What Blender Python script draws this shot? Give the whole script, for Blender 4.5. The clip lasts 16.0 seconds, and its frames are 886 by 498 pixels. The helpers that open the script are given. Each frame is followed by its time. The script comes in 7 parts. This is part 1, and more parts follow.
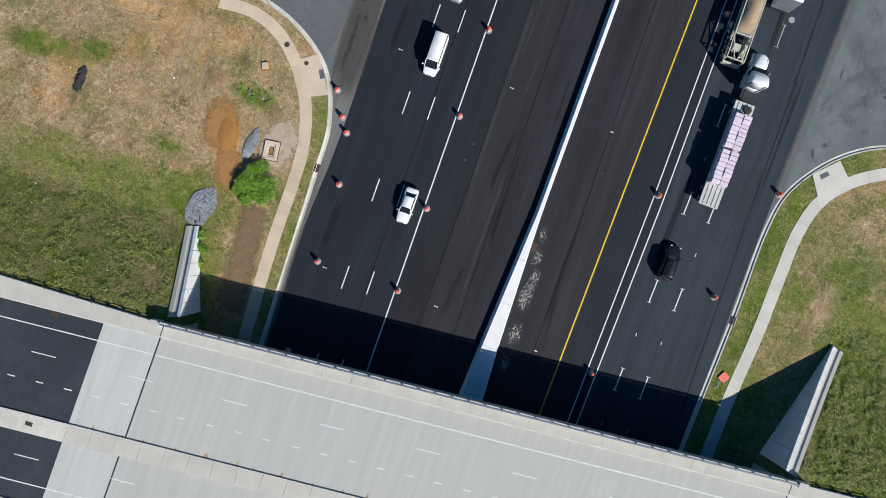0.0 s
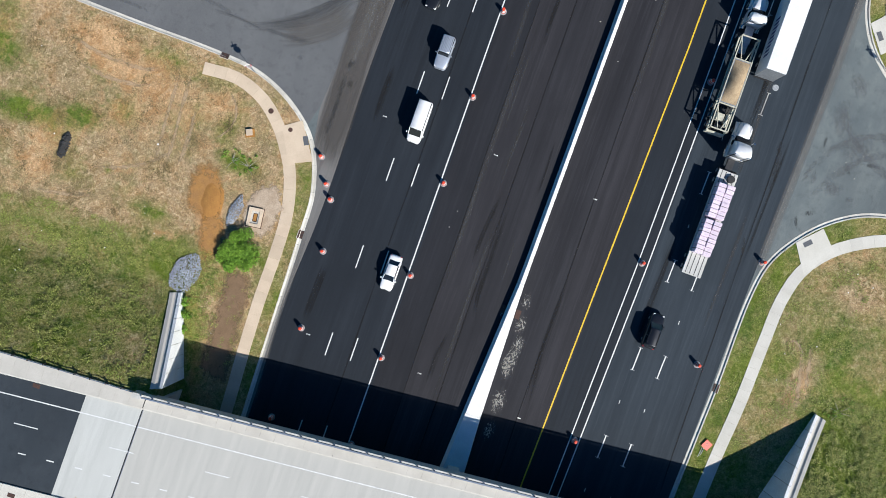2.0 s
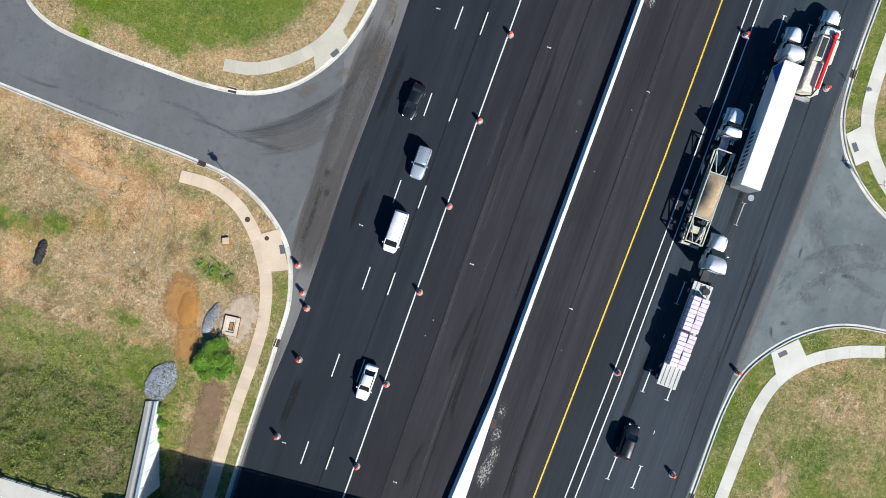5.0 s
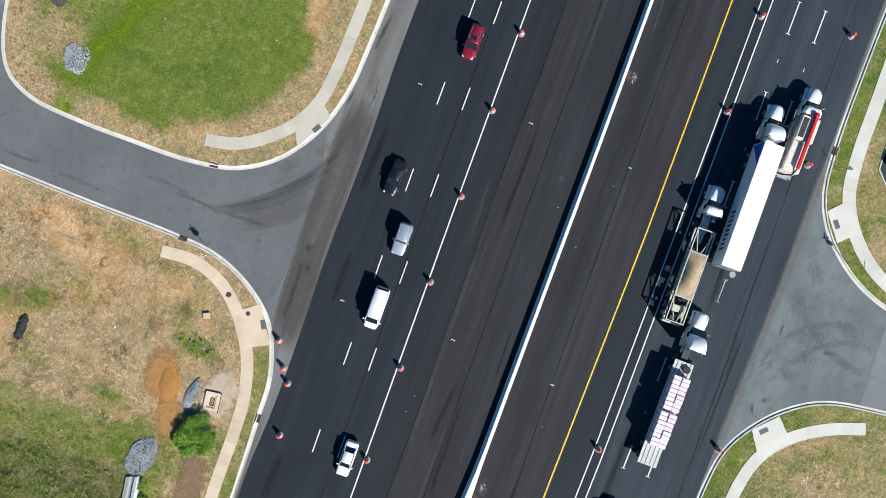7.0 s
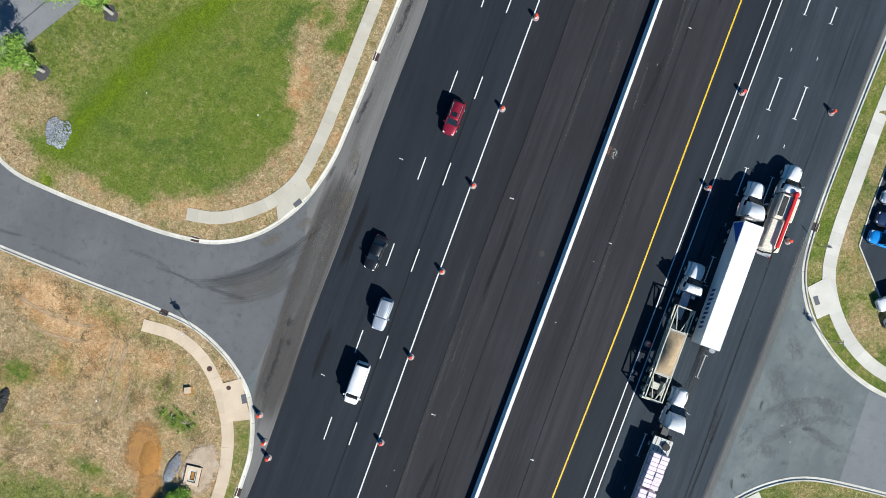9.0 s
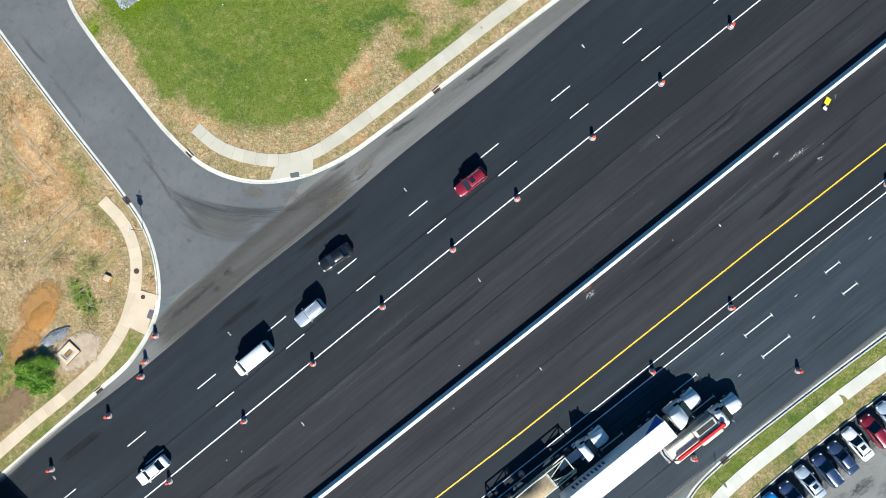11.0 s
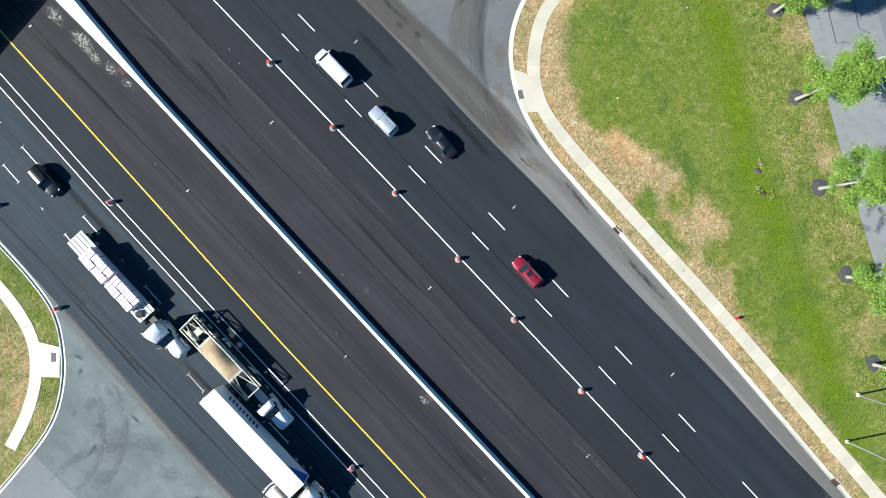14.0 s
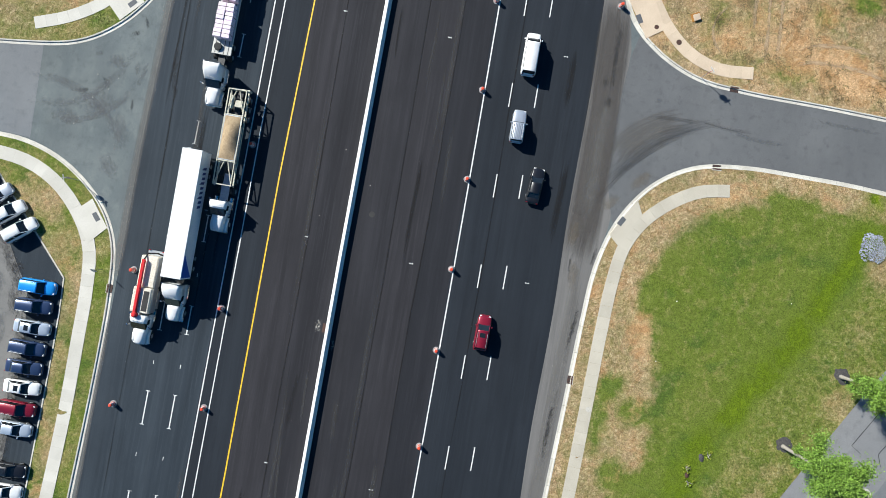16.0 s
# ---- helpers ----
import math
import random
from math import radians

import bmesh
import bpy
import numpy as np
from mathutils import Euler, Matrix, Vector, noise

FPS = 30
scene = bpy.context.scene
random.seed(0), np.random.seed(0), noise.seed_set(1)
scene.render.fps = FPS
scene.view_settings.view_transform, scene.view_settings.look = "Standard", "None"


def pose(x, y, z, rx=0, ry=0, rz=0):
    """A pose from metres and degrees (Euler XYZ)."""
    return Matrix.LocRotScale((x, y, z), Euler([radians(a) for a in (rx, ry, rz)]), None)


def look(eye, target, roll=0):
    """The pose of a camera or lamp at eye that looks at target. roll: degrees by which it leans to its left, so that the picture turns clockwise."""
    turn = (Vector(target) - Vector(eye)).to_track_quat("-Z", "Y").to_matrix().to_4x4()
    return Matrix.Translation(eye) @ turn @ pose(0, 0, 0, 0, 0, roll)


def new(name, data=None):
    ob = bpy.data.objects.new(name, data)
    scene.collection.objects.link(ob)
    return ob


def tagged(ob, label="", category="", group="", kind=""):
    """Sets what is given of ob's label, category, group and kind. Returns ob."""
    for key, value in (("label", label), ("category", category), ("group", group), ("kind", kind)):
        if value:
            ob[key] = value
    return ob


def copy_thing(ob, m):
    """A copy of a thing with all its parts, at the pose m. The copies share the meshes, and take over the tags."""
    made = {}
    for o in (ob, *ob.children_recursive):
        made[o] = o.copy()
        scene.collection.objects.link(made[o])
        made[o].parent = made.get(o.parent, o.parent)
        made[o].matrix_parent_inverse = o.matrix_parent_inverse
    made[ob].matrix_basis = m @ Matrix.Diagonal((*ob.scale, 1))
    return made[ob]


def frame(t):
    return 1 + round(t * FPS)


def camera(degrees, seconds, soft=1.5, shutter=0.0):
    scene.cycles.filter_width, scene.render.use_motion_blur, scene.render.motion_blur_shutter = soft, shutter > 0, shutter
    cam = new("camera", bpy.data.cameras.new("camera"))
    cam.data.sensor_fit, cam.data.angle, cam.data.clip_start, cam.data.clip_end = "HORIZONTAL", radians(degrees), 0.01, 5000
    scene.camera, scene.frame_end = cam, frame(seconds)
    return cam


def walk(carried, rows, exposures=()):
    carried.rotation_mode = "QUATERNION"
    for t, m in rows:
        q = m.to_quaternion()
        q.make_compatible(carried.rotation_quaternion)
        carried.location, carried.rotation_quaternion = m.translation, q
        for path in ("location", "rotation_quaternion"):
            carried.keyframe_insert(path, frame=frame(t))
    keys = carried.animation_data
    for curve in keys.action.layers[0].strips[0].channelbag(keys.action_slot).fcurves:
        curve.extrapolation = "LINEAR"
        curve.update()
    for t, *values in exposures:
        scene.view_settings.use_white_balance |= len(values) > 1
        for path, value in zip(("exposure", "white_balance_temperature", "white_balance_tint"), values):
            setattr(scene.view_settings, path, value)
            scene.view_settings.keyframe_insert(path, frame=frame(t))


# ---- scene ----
cam = camera(73.47, 16.0, 0.7)

PATH = [
    (0.00, pose(26.442, -5.223, 78.228, 0.380, 0.450, 19.200)),
    (0.50, pose(26.172, -2.982, 78.267, 0.372, 0.404, 19.206)),
    (1.00, pose(25.935, -0.744, 78.294, 0.357, 0.410, 19.250)),
    (1.50, pose(25.698, 1.584, 78.293, 0.321, 0.411, 19.285)),
    (2.00, pose(25.473, 3.926, 78.312, 0.283, 0.415, 19.308)),
    (2.50, pose(25.200, 6.214, 78.354, 0.280, 0.407, 19.342)),
    (3.00, pose(24.919, 8.537, 78.348, 0.313, 0.384, 19.368)),
    (3.50, pose(24.608, 10.909, 78.348, 0.336, 0.357, 19.381)),
    (4.00, pose(24.245, 13.302, 78.370, 0.342, 0.311, 19.401)),
    (4.20, pose(24.083, 14.307, 78.421, 0.355, 0.305, 19.386)),
    (6.50, pose(22.817, 26.059, 78.490, 0.368, 0.270, 19.607)),
    (7.00, pose(22.533, 28.601, 78.492, 0.386, 0.274, 19.608)),
    (7.50, pose(22.270, 31.148, 78.504, 0.381, 0.299, 19.617)),
    (8.00, pose(22.071, 33.732, 78.518, 0.362, 0.301, 19.665)),
    (8.50, pose(21.840, 36.352, 78.589, 0.336, 0.303, 19.644)),
    (9.00, pose(21.588, 38.913, 78.664, 0.300, 0.282, 19.737)),
    (9.20, pose(21.509, 39.931, 78.658, 0.291, 0.253, 19.758)),
    (9.50, pose(21.438, 41.524, 78.711, 0.290, 0.281, 20.635)),
    (9.75, pose(21.462, 42.893, 78.782, 0.288, 0.338, 22.631)),
    (10.00, pose(21.542, 44.230, 78.868, 0.286, 0.417, 25.799)),
    (10.25, pose(21.659, 45.470, 78.960, 0.284, 0.505, 30.161)),
    (10.50, pose(21.796, 46.548, 79.050, 0.281, 0.593, 35.737)),
    (10.75, pose(21.935, 47.399, 79.127, 0.279, 0.671, 42.549)),
    (11.00, pose(22.057, 47.958, 79.183, 0.277, 0.729, 50.616)),
    (11.30, pose(22.155, 48.152, 79.210, 0.276, 0.757, 61.984)),
    (11.50, pose(22.197, 48.086, 79.144, 0.319, 0.719, 70.312)),
    (12.00, pose(22.195, 47.840, 79.059, 0.401, 0.627, 88.588)),
    (12.50, pose(22.342, 47.519, 79.061, 0.411, 0.535, 97.165)),
    (13.00, pose(22.399, 47.066, 78.847, 0.397, 0.434, 107.831)),
    (13.50, pose(22.538, 46.970, 78.757, 0.383, 0.360, 121.636)),
    (14.00, pose(22.552, 46.695, 78.714, 0.376, 0.315, 136.157)),
    (14.50, pose(22.535, 46.466, 78.665, 0.349, 0.292, 150.968)),
    (15.00, pose(22.601, 46.258, 78.664, 0.293, 0.304, 165.780)),
    (15.50, pose(22.770, 46.177, 78.723, 0.248, 0.325, 179.997)),
    (16.00, pose(22.977, 46.160, 78.702, 0.231, 0.386, 189.607)),
]
walk(cam, PATH, [(0, 0.24, 6350, 9), (2, 0.52, 6350, 9), (4, 0.66, 6300, 8), (9, 0.6, 6330, 6), (11.4, 1.0, 6250, 2), (12.0, 1.2, 6200, 1), (13, 1.24, 6250, 1), (14.5, 0.87, 6400, 5), (16, 0.64, 6450, 6)])

import itertools
from mathutils.geometry import delaunay_2d_cdt

# ---- light: clear late-morning sun and blue sky ----
SUN_EL, SUN_AZ = 35.5, -32.0          # elevation; compass angle from +x of the sun's place
world = bpy.data.worlds.new("sky")
scene.world = world
world.use_nodes = True
wn = world.node_tree.nodes
sky = wn.new("ShaderNodeTexSky")
sky.sky_type = "NISHITA"
sky.sun_disc = False
sky.sun_elevation = radians(SUN_EL)
sky.sun_rotation = radians(90 - SUN_AZ)
sky.altitude = 100
sky.ozone_density = 3.5
wn["Background"].inputs["Strength"].default_value = 0.06
deep = wn.new("ShaderNodeHueSaturation")
deep.inputs["Saturation"].default_value = 1.45
world.node_tree.links.new(sky.outputs["Color"], deep.inputs["Color"])
world.node_tree.links.new(deep.outputs["Color"], wn["Background"].inputs["Color"])
sun = new("sun", bpy.data.lights.new("sun", "SUN"))
sun.data.energy = 5.0
sun.data.angle = radians(0.53)
sun.data.color = (1.0, 0.975, 0.935)
ce, az = math.cos(radians(SUN_EL)), radians(SUN_AZ)
sun.matrix_world = look((120 * ce * math.cos(az), 120 * ce * math.sin(az), 120 * math.sin(radians(SUN_EL))), (0, 0, 0))

rng = random.Random(7)


# ---- materials ----
def mat(name, color, color2=None, rough=0.8, metal=0.0, scale=3.0, fine=40.0, bump=0.15, mix=0.5, spec=0.5,
        space="Position", stretch=(1, 1, 1), rand=0.0, fine_amt=0.25, coat=0.0):
    """A surface with stains at one scale and grain at a finer one."""
    m = bpy.data.materials.new(name)
    m.use_nodes = True
    nt = m.node_tree
    N, L = nt.nodes, nt.links
    b = N["Principled BSDF"]
    b.inputs["Roughness"].default_value = rough
    b.inputs["Metallic"].default_value = metal
    b.inputs["Specular IOR Level"].default_value = spec
    b.inputs["Coat Weight"].default_value = coat
    b.inputs["Coat Roughness"].default_value = 0.08
    if space == "Position":
        src = N.new("ShaderNodeNewGeometry").outputs["Position"]
    else:
        src = N.new("ShaderNodeTexCoord").outputs["Object"]
    mp = N.new("ShaderNodeMapping")
    mp.inputs["Scale"].default_value = stretch
    L.new(src, mp.inputs["Vector"])
    n1 = N.new("ShaderNodeTexNoise")
    n1.inputs["Scale"].default_value = scale
    n1.inputs["Detail"].default_value = 5
    n1.inputs["Roughness"].default_value = 0.6
    L.new(mp.outputs["Vector"], n1.inputs["Vector"])
    n2 = N.new("ShaderNodeTexNoise")
    n2.inputs["Scale"].default_value = fine
    n2.inputs["Detail"].default_value = 3
    L.new(src, n2.inputs["Vector"])
    ramp = N.new("ShaderNodeMapRange")
    ramp.inputs["From Min"].default_value = 0.5 - 0.28 * mix - 0.05
    ramp.inputs["From Max"].default_value = 0.5 + 0.28 * mix + 0.05
    L.new(n1.outputs["Fac"], ramp.inputs["Value"])
    mx = N.new("ShaderNodeMix")
    mx.data_type = "RGBA"
    mx.inputs["A"].default_value = (*color, 1)
    mx.inputs["B"].default_value = (*(color2 or [c * 0.75 for c in color]), 1)
    L.new(ramp.outputs["Result"], mx.inputs["Factor"])
    grain = N.new("ShaderNodeMapRange")
    grain.inputs["From Min"].default_value = 0.25
    grain.inputs["From Max"].default_value = 0.75
    grain.inputs["To Min"].default_value = 1 - fine_amt
    grain.inputs["To Max"].default_value = 1 + fine_amt
    L.new(n2.outputs["Fac"], grain.inputs["Value"])
    mul = N.new("ShaderNodeVectorMath")
    mul.operation = "SCALE"
    L.new(mx.outputs["Result"], mul.inputs[0])
    L.new(grain.outputs["Result"], mul.inputs["Scale"])
    out = mul.outputs["Vector"]
    if rand:
        oi = N.new("ShaderNodeObjectInfo")
        rr = N.new("ShaderNodeMapRange")
        rr.inputs["To Min"].default_value = 1 - rand
        rr.inputs["To Max"].default_value = 1 + rand
        L.new(oi.outputs["Random"], rr.inputs["Value"])
        mul2 = N.new("ShaderNodeVectorMath")
        mul2.operation = "SCALE"
        L.new(out, mul2.inputs[0])
        L.new(rr.outputs["Result"], mul2.inputs["Scale"])
        out = mul2.outputs["Vector"]
    L.new(out, b.inputs["Base Color"])
    if bump:
        bp_ = N.new("ShaderNodeBump")
        bp_.inputs["Strength"].default_value = bump
        bp_.inputs["Distance"].default_value = 0.02
        L.new(n2.outputs["Fac"], bp_.inputs["Height"])
        L.new(bp_.outputs["Normal"], b.inputs["Normal"])
    return m


def asphalt(name, color, streak, streak_amt=0.5, patch=None, rough=0.85, along=True):
    """Asphalt with streaks along the lanes (y), broad wear bands and grain."""
    m = bpy.data.materials.new(name)
    m.use_nodes = True
    nt = m.node_tree
    N, L = nt.nodes, nt.links
    b = N["Principled BSDF"]
    b.inputs["Roughness"].default_value = rough
    b.inputs["Specular IOR Level"].default_value = 0.3
    pos = N.new("ShaderNodeNewGeometry").outputs["Position"]

    def noise_at(scale, stretch, detail=4, rough_=0.55):
        mp = N.new("ShaderNodeMapping")
        mp.inputs["Scale"].default_value = stretch
        L.new(pos, mp.inputs["Vector"])
        n = N.new("ShaderNodeTexNoise")
        n.inputs["Scale"].default_value = scale
        n.inputs["Detail"].default_value = detail
        n.inputs["Roughness"].default_value = rough_
        L.new(mp.outputs["Vector"], n.inputs["Vector"])
        return n.outputs["Fac"]

    def ranged(v, a, b_, lo, hi):
        r = N.new("ShaderNodeMapRange")
        for k, val in (("From Min", a), ("From Max", b_), ("To Min", lo), ("To Max", hi)):
            r.inputs[k].default_value = val
        L.new(v, r.inputs["Value"])
        return r.outputs["Result"]

    def mixed(fac, a, b_):
        mx = N.new("ShaderNodeMix")
        mx.data_type = "RGBA"
        L.new(fac, mx.inputs["Factor"])
        for k, val in (("A", a), ("B", b_)):
            if isinstance(val, tuple):
                mx.inputs[k].default_value = (*val, 1)
            else:
                L.new(val, mx.inputs[k])
        return mx.outputs["Result"]

    fine = noise_at(22.0, (1, 1, 1), 4, 0.7)
    bands = ranged(noise_at(0.55, (1, 0.012, 1) if along else (0.35, 0.25, 1), 3), 0.38, 0.66, 0.0, 1.0)
    streaks = ranged(noise_at(2.6, (1, 0.03, 1) if along else (0.3, 0.12, 1), 6, 0.7), 0.50, 0.72, 0.0, streak_amt)
    stains = ranged(noise_at(0.11, (1, 0.5, 1), 5, 0.6), 0.42, 0.7, 0.0, 0.6)
    c = mixed(bands, color, tuple(0.5 * (p + q) for p, q in zip(color, streak)))
    c = mixed(streaks, c, streak)
    smear = ranged(noise_at(0.9, (1, 0.06, 1) if along else (1, 1, 1), 6, 0.7), 0.52, 0.7, 0.0, 0.55)
    c = mixed(smear, c, tuple(v * 0.6 for v in color))
    c = mixed(stains, c, patch or tuple(v * 0.75 for v in color))
    sc = N.new("ShaderNodeVectorMath")
    sc.operation = "SCALE"
    L.new(c, sc.inputs[0])
    L.new(ranged(fine, 0.25, 0.75, 0.78, 1.25), sc.inputs["Scale"])
    L.new(sc.outputs["Vector"], b.inputs["Base Color"])
    bu = N.new("ShaderNodeBump")
    bu.inputs["Strength"].default_value = 0.35
    bu.inputs["Distance"].default_value = 0.02
    L.new(fine, bu.inputs["Height"])
    L.new(bu.outputs["Normal"], b.inputs["Normal"])
    return m


def film_mat(name, color, color2, amount, lo, hi, su, sv, k, rough=0.9):
    """A thin film of rubber, dust or damp that thins out to its edge: the mesh's fade, across and along say where it lies."""
    m = mat(name, color, color2, rough, scale=1.1, fine=9, fine_amt=0.35, bump=0.0)
    N, L = m.node_tree.nodes, m.node_tree.links

    def attr(n_):
        a = N.new("ShaderNodeAttribute")
        a.attribute_name = n_
        return a.outputs["Fac"]

    def math_(op, a, b_):
        n = N.new("ShaderNodeMath")
        n.operation = op
        for i, v in enumerate((a, b_)):
            if isinstance(v, (int, float)):
                n.inputs[i].default_value = v
            else:
                L.new(v, n.inputs[i])
        return n.outputs[0]

    def ranged(v, a, b_, top):
        r = N.new("ShaderNodeMapRange")
        for key, val in (("From Min", a), ("From Max", b_), ("To Min", 0.0), ("To Max", top)):
            r.inputs[key].default_value = val
        L.new(v, r.inputs["Value"])
        return r.outputs["Result"]

    xyz = N.new("ShaderNodeCombineXYZ")
    L.new(math_("MULTIPLY", attr("across"), su), xyz.inputs[0])
    L.new(math_("MULTIPLY", attr("along"), sv), xyz.inputs[1])
    L.new(math_("MULTIPLY", attr("seed"), 1.0), xyz.inputs[2])
    n = N.new("ShaderNodeTexNoise")
    n.inputs["Scale"].default_value = 1.0
    n.inputs["Detail"].default_value = 7
    n.inputs["Roughness"].default_value = 0.68
    n.inputs["Distortion"].default_value = 0.5
    L.new(xyz.outputs[0], n.inputs["Vector"])
    v = math_("ADD", attr("fade"), math_("MULTIPLY", math_("SUBTRACT", n.outputs["Fac"], 0.5), k))
    alpha = math_("MULTIPLY", ranged(v, lo, hi, amount), ranged(attr("fade"), 0.02, 0.3, 1.0))
    L.new(alpha, N["Principled BSDF"].inputs["Alpha"])
    return m


def turf(name):
    """Grass, straw and soil: the mesh's attributes dry and soil say where each grows; noise frays their borders."""
    m = bpy.data.materials.new(name)
    m.use_nodes = True
    nt = m.node_tree
    N, L = nt.nodes, nt.links
    b = N["Principled BSDF"]
    b.inputs["Roughness"].default_value = 0.95
    b.inputs["Specular IOR Level"].default_value = 0.15
    pos = N.new("ShaderNodeNewGeometry").outputs["Position"]

    def noise_at(scale, detail=4, rough_=0.6, warp=0.0):
        n = N.new("ShaderNodeTexNoise")
        n.inputs["Scale"].default_value = scale
        n.inputs["Detail"].default_value = detail
        n.inputs["Roughness"].default_value = rough_
        n.inputs["Distortion"].default_value = warp
        L.new(pos, n.inputs["Vector"])
        return n.outputs["Fac"]

    def math_(op, a, b_):
        n = N.new("ShaderNodeMath")
        n.operation = op
        for k, v in enumerate((a, b_)):
            if isinstance(v, (int, float)):
                n.inputs[k].default_value = v
            else:
                L.new(v, n.inputs[k])
        return n.outputs[0]

    def ranged(v, a, b_, lo=0.0, hi=1.0):
        r = N.new("ShaderNodeMapRange")
        for k, val in (("From Min", a), ("From Max", b_), ("To Min", lo), ("To Max", hi)):
            r.inputs[k].default_value = val
        L.new(v, r.inputs["Value"])
        return r.outputs["Result"]

    def mixed(fac, a, b_):
        mx = N.new("ShaderNodeMix")
        mx.data_type = "RGBA"
        L.new(fac, mx.inputs["Factor"])
        for k, val in (("A", a), ("B", b_)):
            if isinstance(val, tuple):
                mx.inputs[k].default_value = (*val, 1)
            else:
                L.new(val, mx.inputs[k])
        return mx.outputs["Result"]

    def attr(n_):
        a = N.new("ShaderNodeAttribute")
        a.attribute_name = n_
        return a.outputs["Fac"]

    big, wide, mid, small, tiny = noise_at(0.10, 5, 0.6, 0.6), noise_at(0.28, 6, 0.6, 0.8), noise_at(0.9, 6, 0.62, 0.6), noise_at(3.0, 5, 0.7), noise_at(6.5, 4, 0.75)
    tuft, clump = noise_at(1.7, 7, 0.7, 1.2), noise_at(0.5, 7, 0.64, 1.2)
    rough, lush = attr("rough"), attr("lush")
    # living grass: two greens, paler drifts, cool deep drifts
    green = mixed(ranged(mid, 0.30, 0.70), GREEN_A, GREEN_B)
    green = mixed(ranged(big, 0.44, 0.66, 0.0, 0.75), green, GREEN_C)
    green = mixed(ranged(noise_at(0.16, 5, 0.55, 1.0), 0.50, 0.66, 0.0, 0.75), green, GREEN_D)
    green = mixed(math_("MULTIPLY", rough, ranged(clump, 0.42, 0.58, 0.0, 0.8)), green, OLIVE)
    frayed = math_("ADD", lush, math_("MULTIPLY", math_("SUBTRACT", mid, 0.5), 0.9))
    green = mixed(ranged(frayed, 0.15, 0.75, 0.0, 0.92), green, LUSH)
    green = mixed(ranged(math_("ADD", frayed, math_("MULTIPLY", math_("SUBTRACT", clump, 0.5), 1.6)), 0.98, 1.30, 0.0, 0.85), green, LUSH_B)
    # straw: tan, brown and greyed drifts, with pale and dark fibres
    straw = mixed(ranged(wide, 0.40, 0.60), STRAW_A, STRAW_B)
    straw = mixed(ranged(clump, 0.50, 0.66, 0.0, 0.85), straw, STRAW_C)
    straw = mixed(ranged(noise_at(0.13, 5, 0.6, 1.2), 0.48, 0.62, 0.0, 0.75), straw, STRAW_F)
    straw = mixed(ranged(noise_at(0.4, 7, 0.66, 1.5), 0.53, 0.66, 0.0, 0.6), straw, STRAW_F)
    straw = mixed(ranged(tuft, 0.53, 0.64, 0.0, 0.5), straw, STRAW_D)
    straw = mixed(ranged(tuft, 0.47, 0.36, 0.0, 0.62), straw, STRAW_E)
    wob = math_("ADD", math_("MULTIPLY", math_("SUBTRACT", mid, 0.5), 1.0), math_("MULTIPLY", math_("SUBTRACT", small, 0.5), 0.5))
    wob = math_("ADD", wob, math_("MULTIPLY", math_("SUBTRACT", clump, 0.5), 1.1))
    dry = ranged(math_("ADD", attr("dry"), wob), 0.02, 0.98)
    c = mixed(dry, green, straw)
    c = mixed(math_("MULTIPLY", rough, ranged(tuft, 0.52, 0.62, 0.0, 0.55)), c, TUFT_PALE)
    # shade between tufts, painted as dark green where the tuft relief dips
    c = mixed(math_("MULTIPLY", rough, ranged(tuft, 0.48, 0.39, 0.0, 0.8)), c, TUFT_SHADE)
    soil = ranged(math_("ADD", attr("soil"), math_("MULTIPLY", wob, 0.8)), 0.3, 0.95, 0.0, 0.92)
    c = mixed(soil, c, mixed(ranged(clump, 0.44, 0.57), SOIL_A, SOIL_B))
    sc = N.new("ShaderNodeVectorMath")
    sc.operation = "SCALE"
    L.new(c, sc.inputs[0])
    L.new(math_("MULTIPLY", ranged(tiny, 0.36, 0.64, 0.68, 1.32), ranged(small, 0.32, 0.68, 0.76, 1.24)), sc.inputs["Scale"])
    L.new(sc.outputs["Vector"], b.inputs["Base Color"])
    bu = N.new("ShaderNodeBump")
    bu.inputs["Strength"].default_value = 0.8
    bu.inputs["Distance"].default_value = 0.18
    L.new(math_("ADD", math_("MULTIPLY", tuft, math_("ADD", 0.6, math_("MULTIPLY", rough, 1.6))), math_("MULTIPLY", tiny, 0.7)), bu.inputs["Height"])
    L.new(bu.outputs["Normal"], b.inputs["Normal"])
    return m


GREEN_A, GREEN_B, GREEN_C, LUSH = (0.0930, 0.1320, 0.0155), (0.1330, 0.1700, 0.0280), (0.1300, 0.1600, 0.0290), (0.0960, 0.1430, 0.0065)
OLIVE, TUFT_PALE, TUFT_SHADE = (0.195, 0.208, 0.046), (0.330, 0.310, 0.150), (0.0560, 0.0820, 0.0180)
STRAW_A, STRAW_B, STRAW_C, STRAW_D, STRAW_E = (0.385, 0.272, 0.158), (0.400, 0.268, 0.142), (0.268, 0.168, 0.076), (0.700, 0.537, 0.338), (0.206, 0.135, 0.057)
STRAW_F, GREEN_D, LUSH_B = (0.275, 0.210, 0.115), (0.0620, 0.1100, 0.0190), (0.1600, 0.2250, 0.0090)
SOIL_A, SOIL_B = (0.540, 0.345, 0.180), (0.400, 0.225, 0.100)
M_TURF = turf("turf")
M_ASPH_NEW = asphalt("new_asphalt", (0.0118, 0.0158, 0.0218), (0.0225, 0.0284, 0.0365), 0.55)
M_ASPH_MID = asphalt("median_asphalt", (0.0165, 0.0164, 0.0199), (0.0377, 0.0371, 0.0429), 0.7)
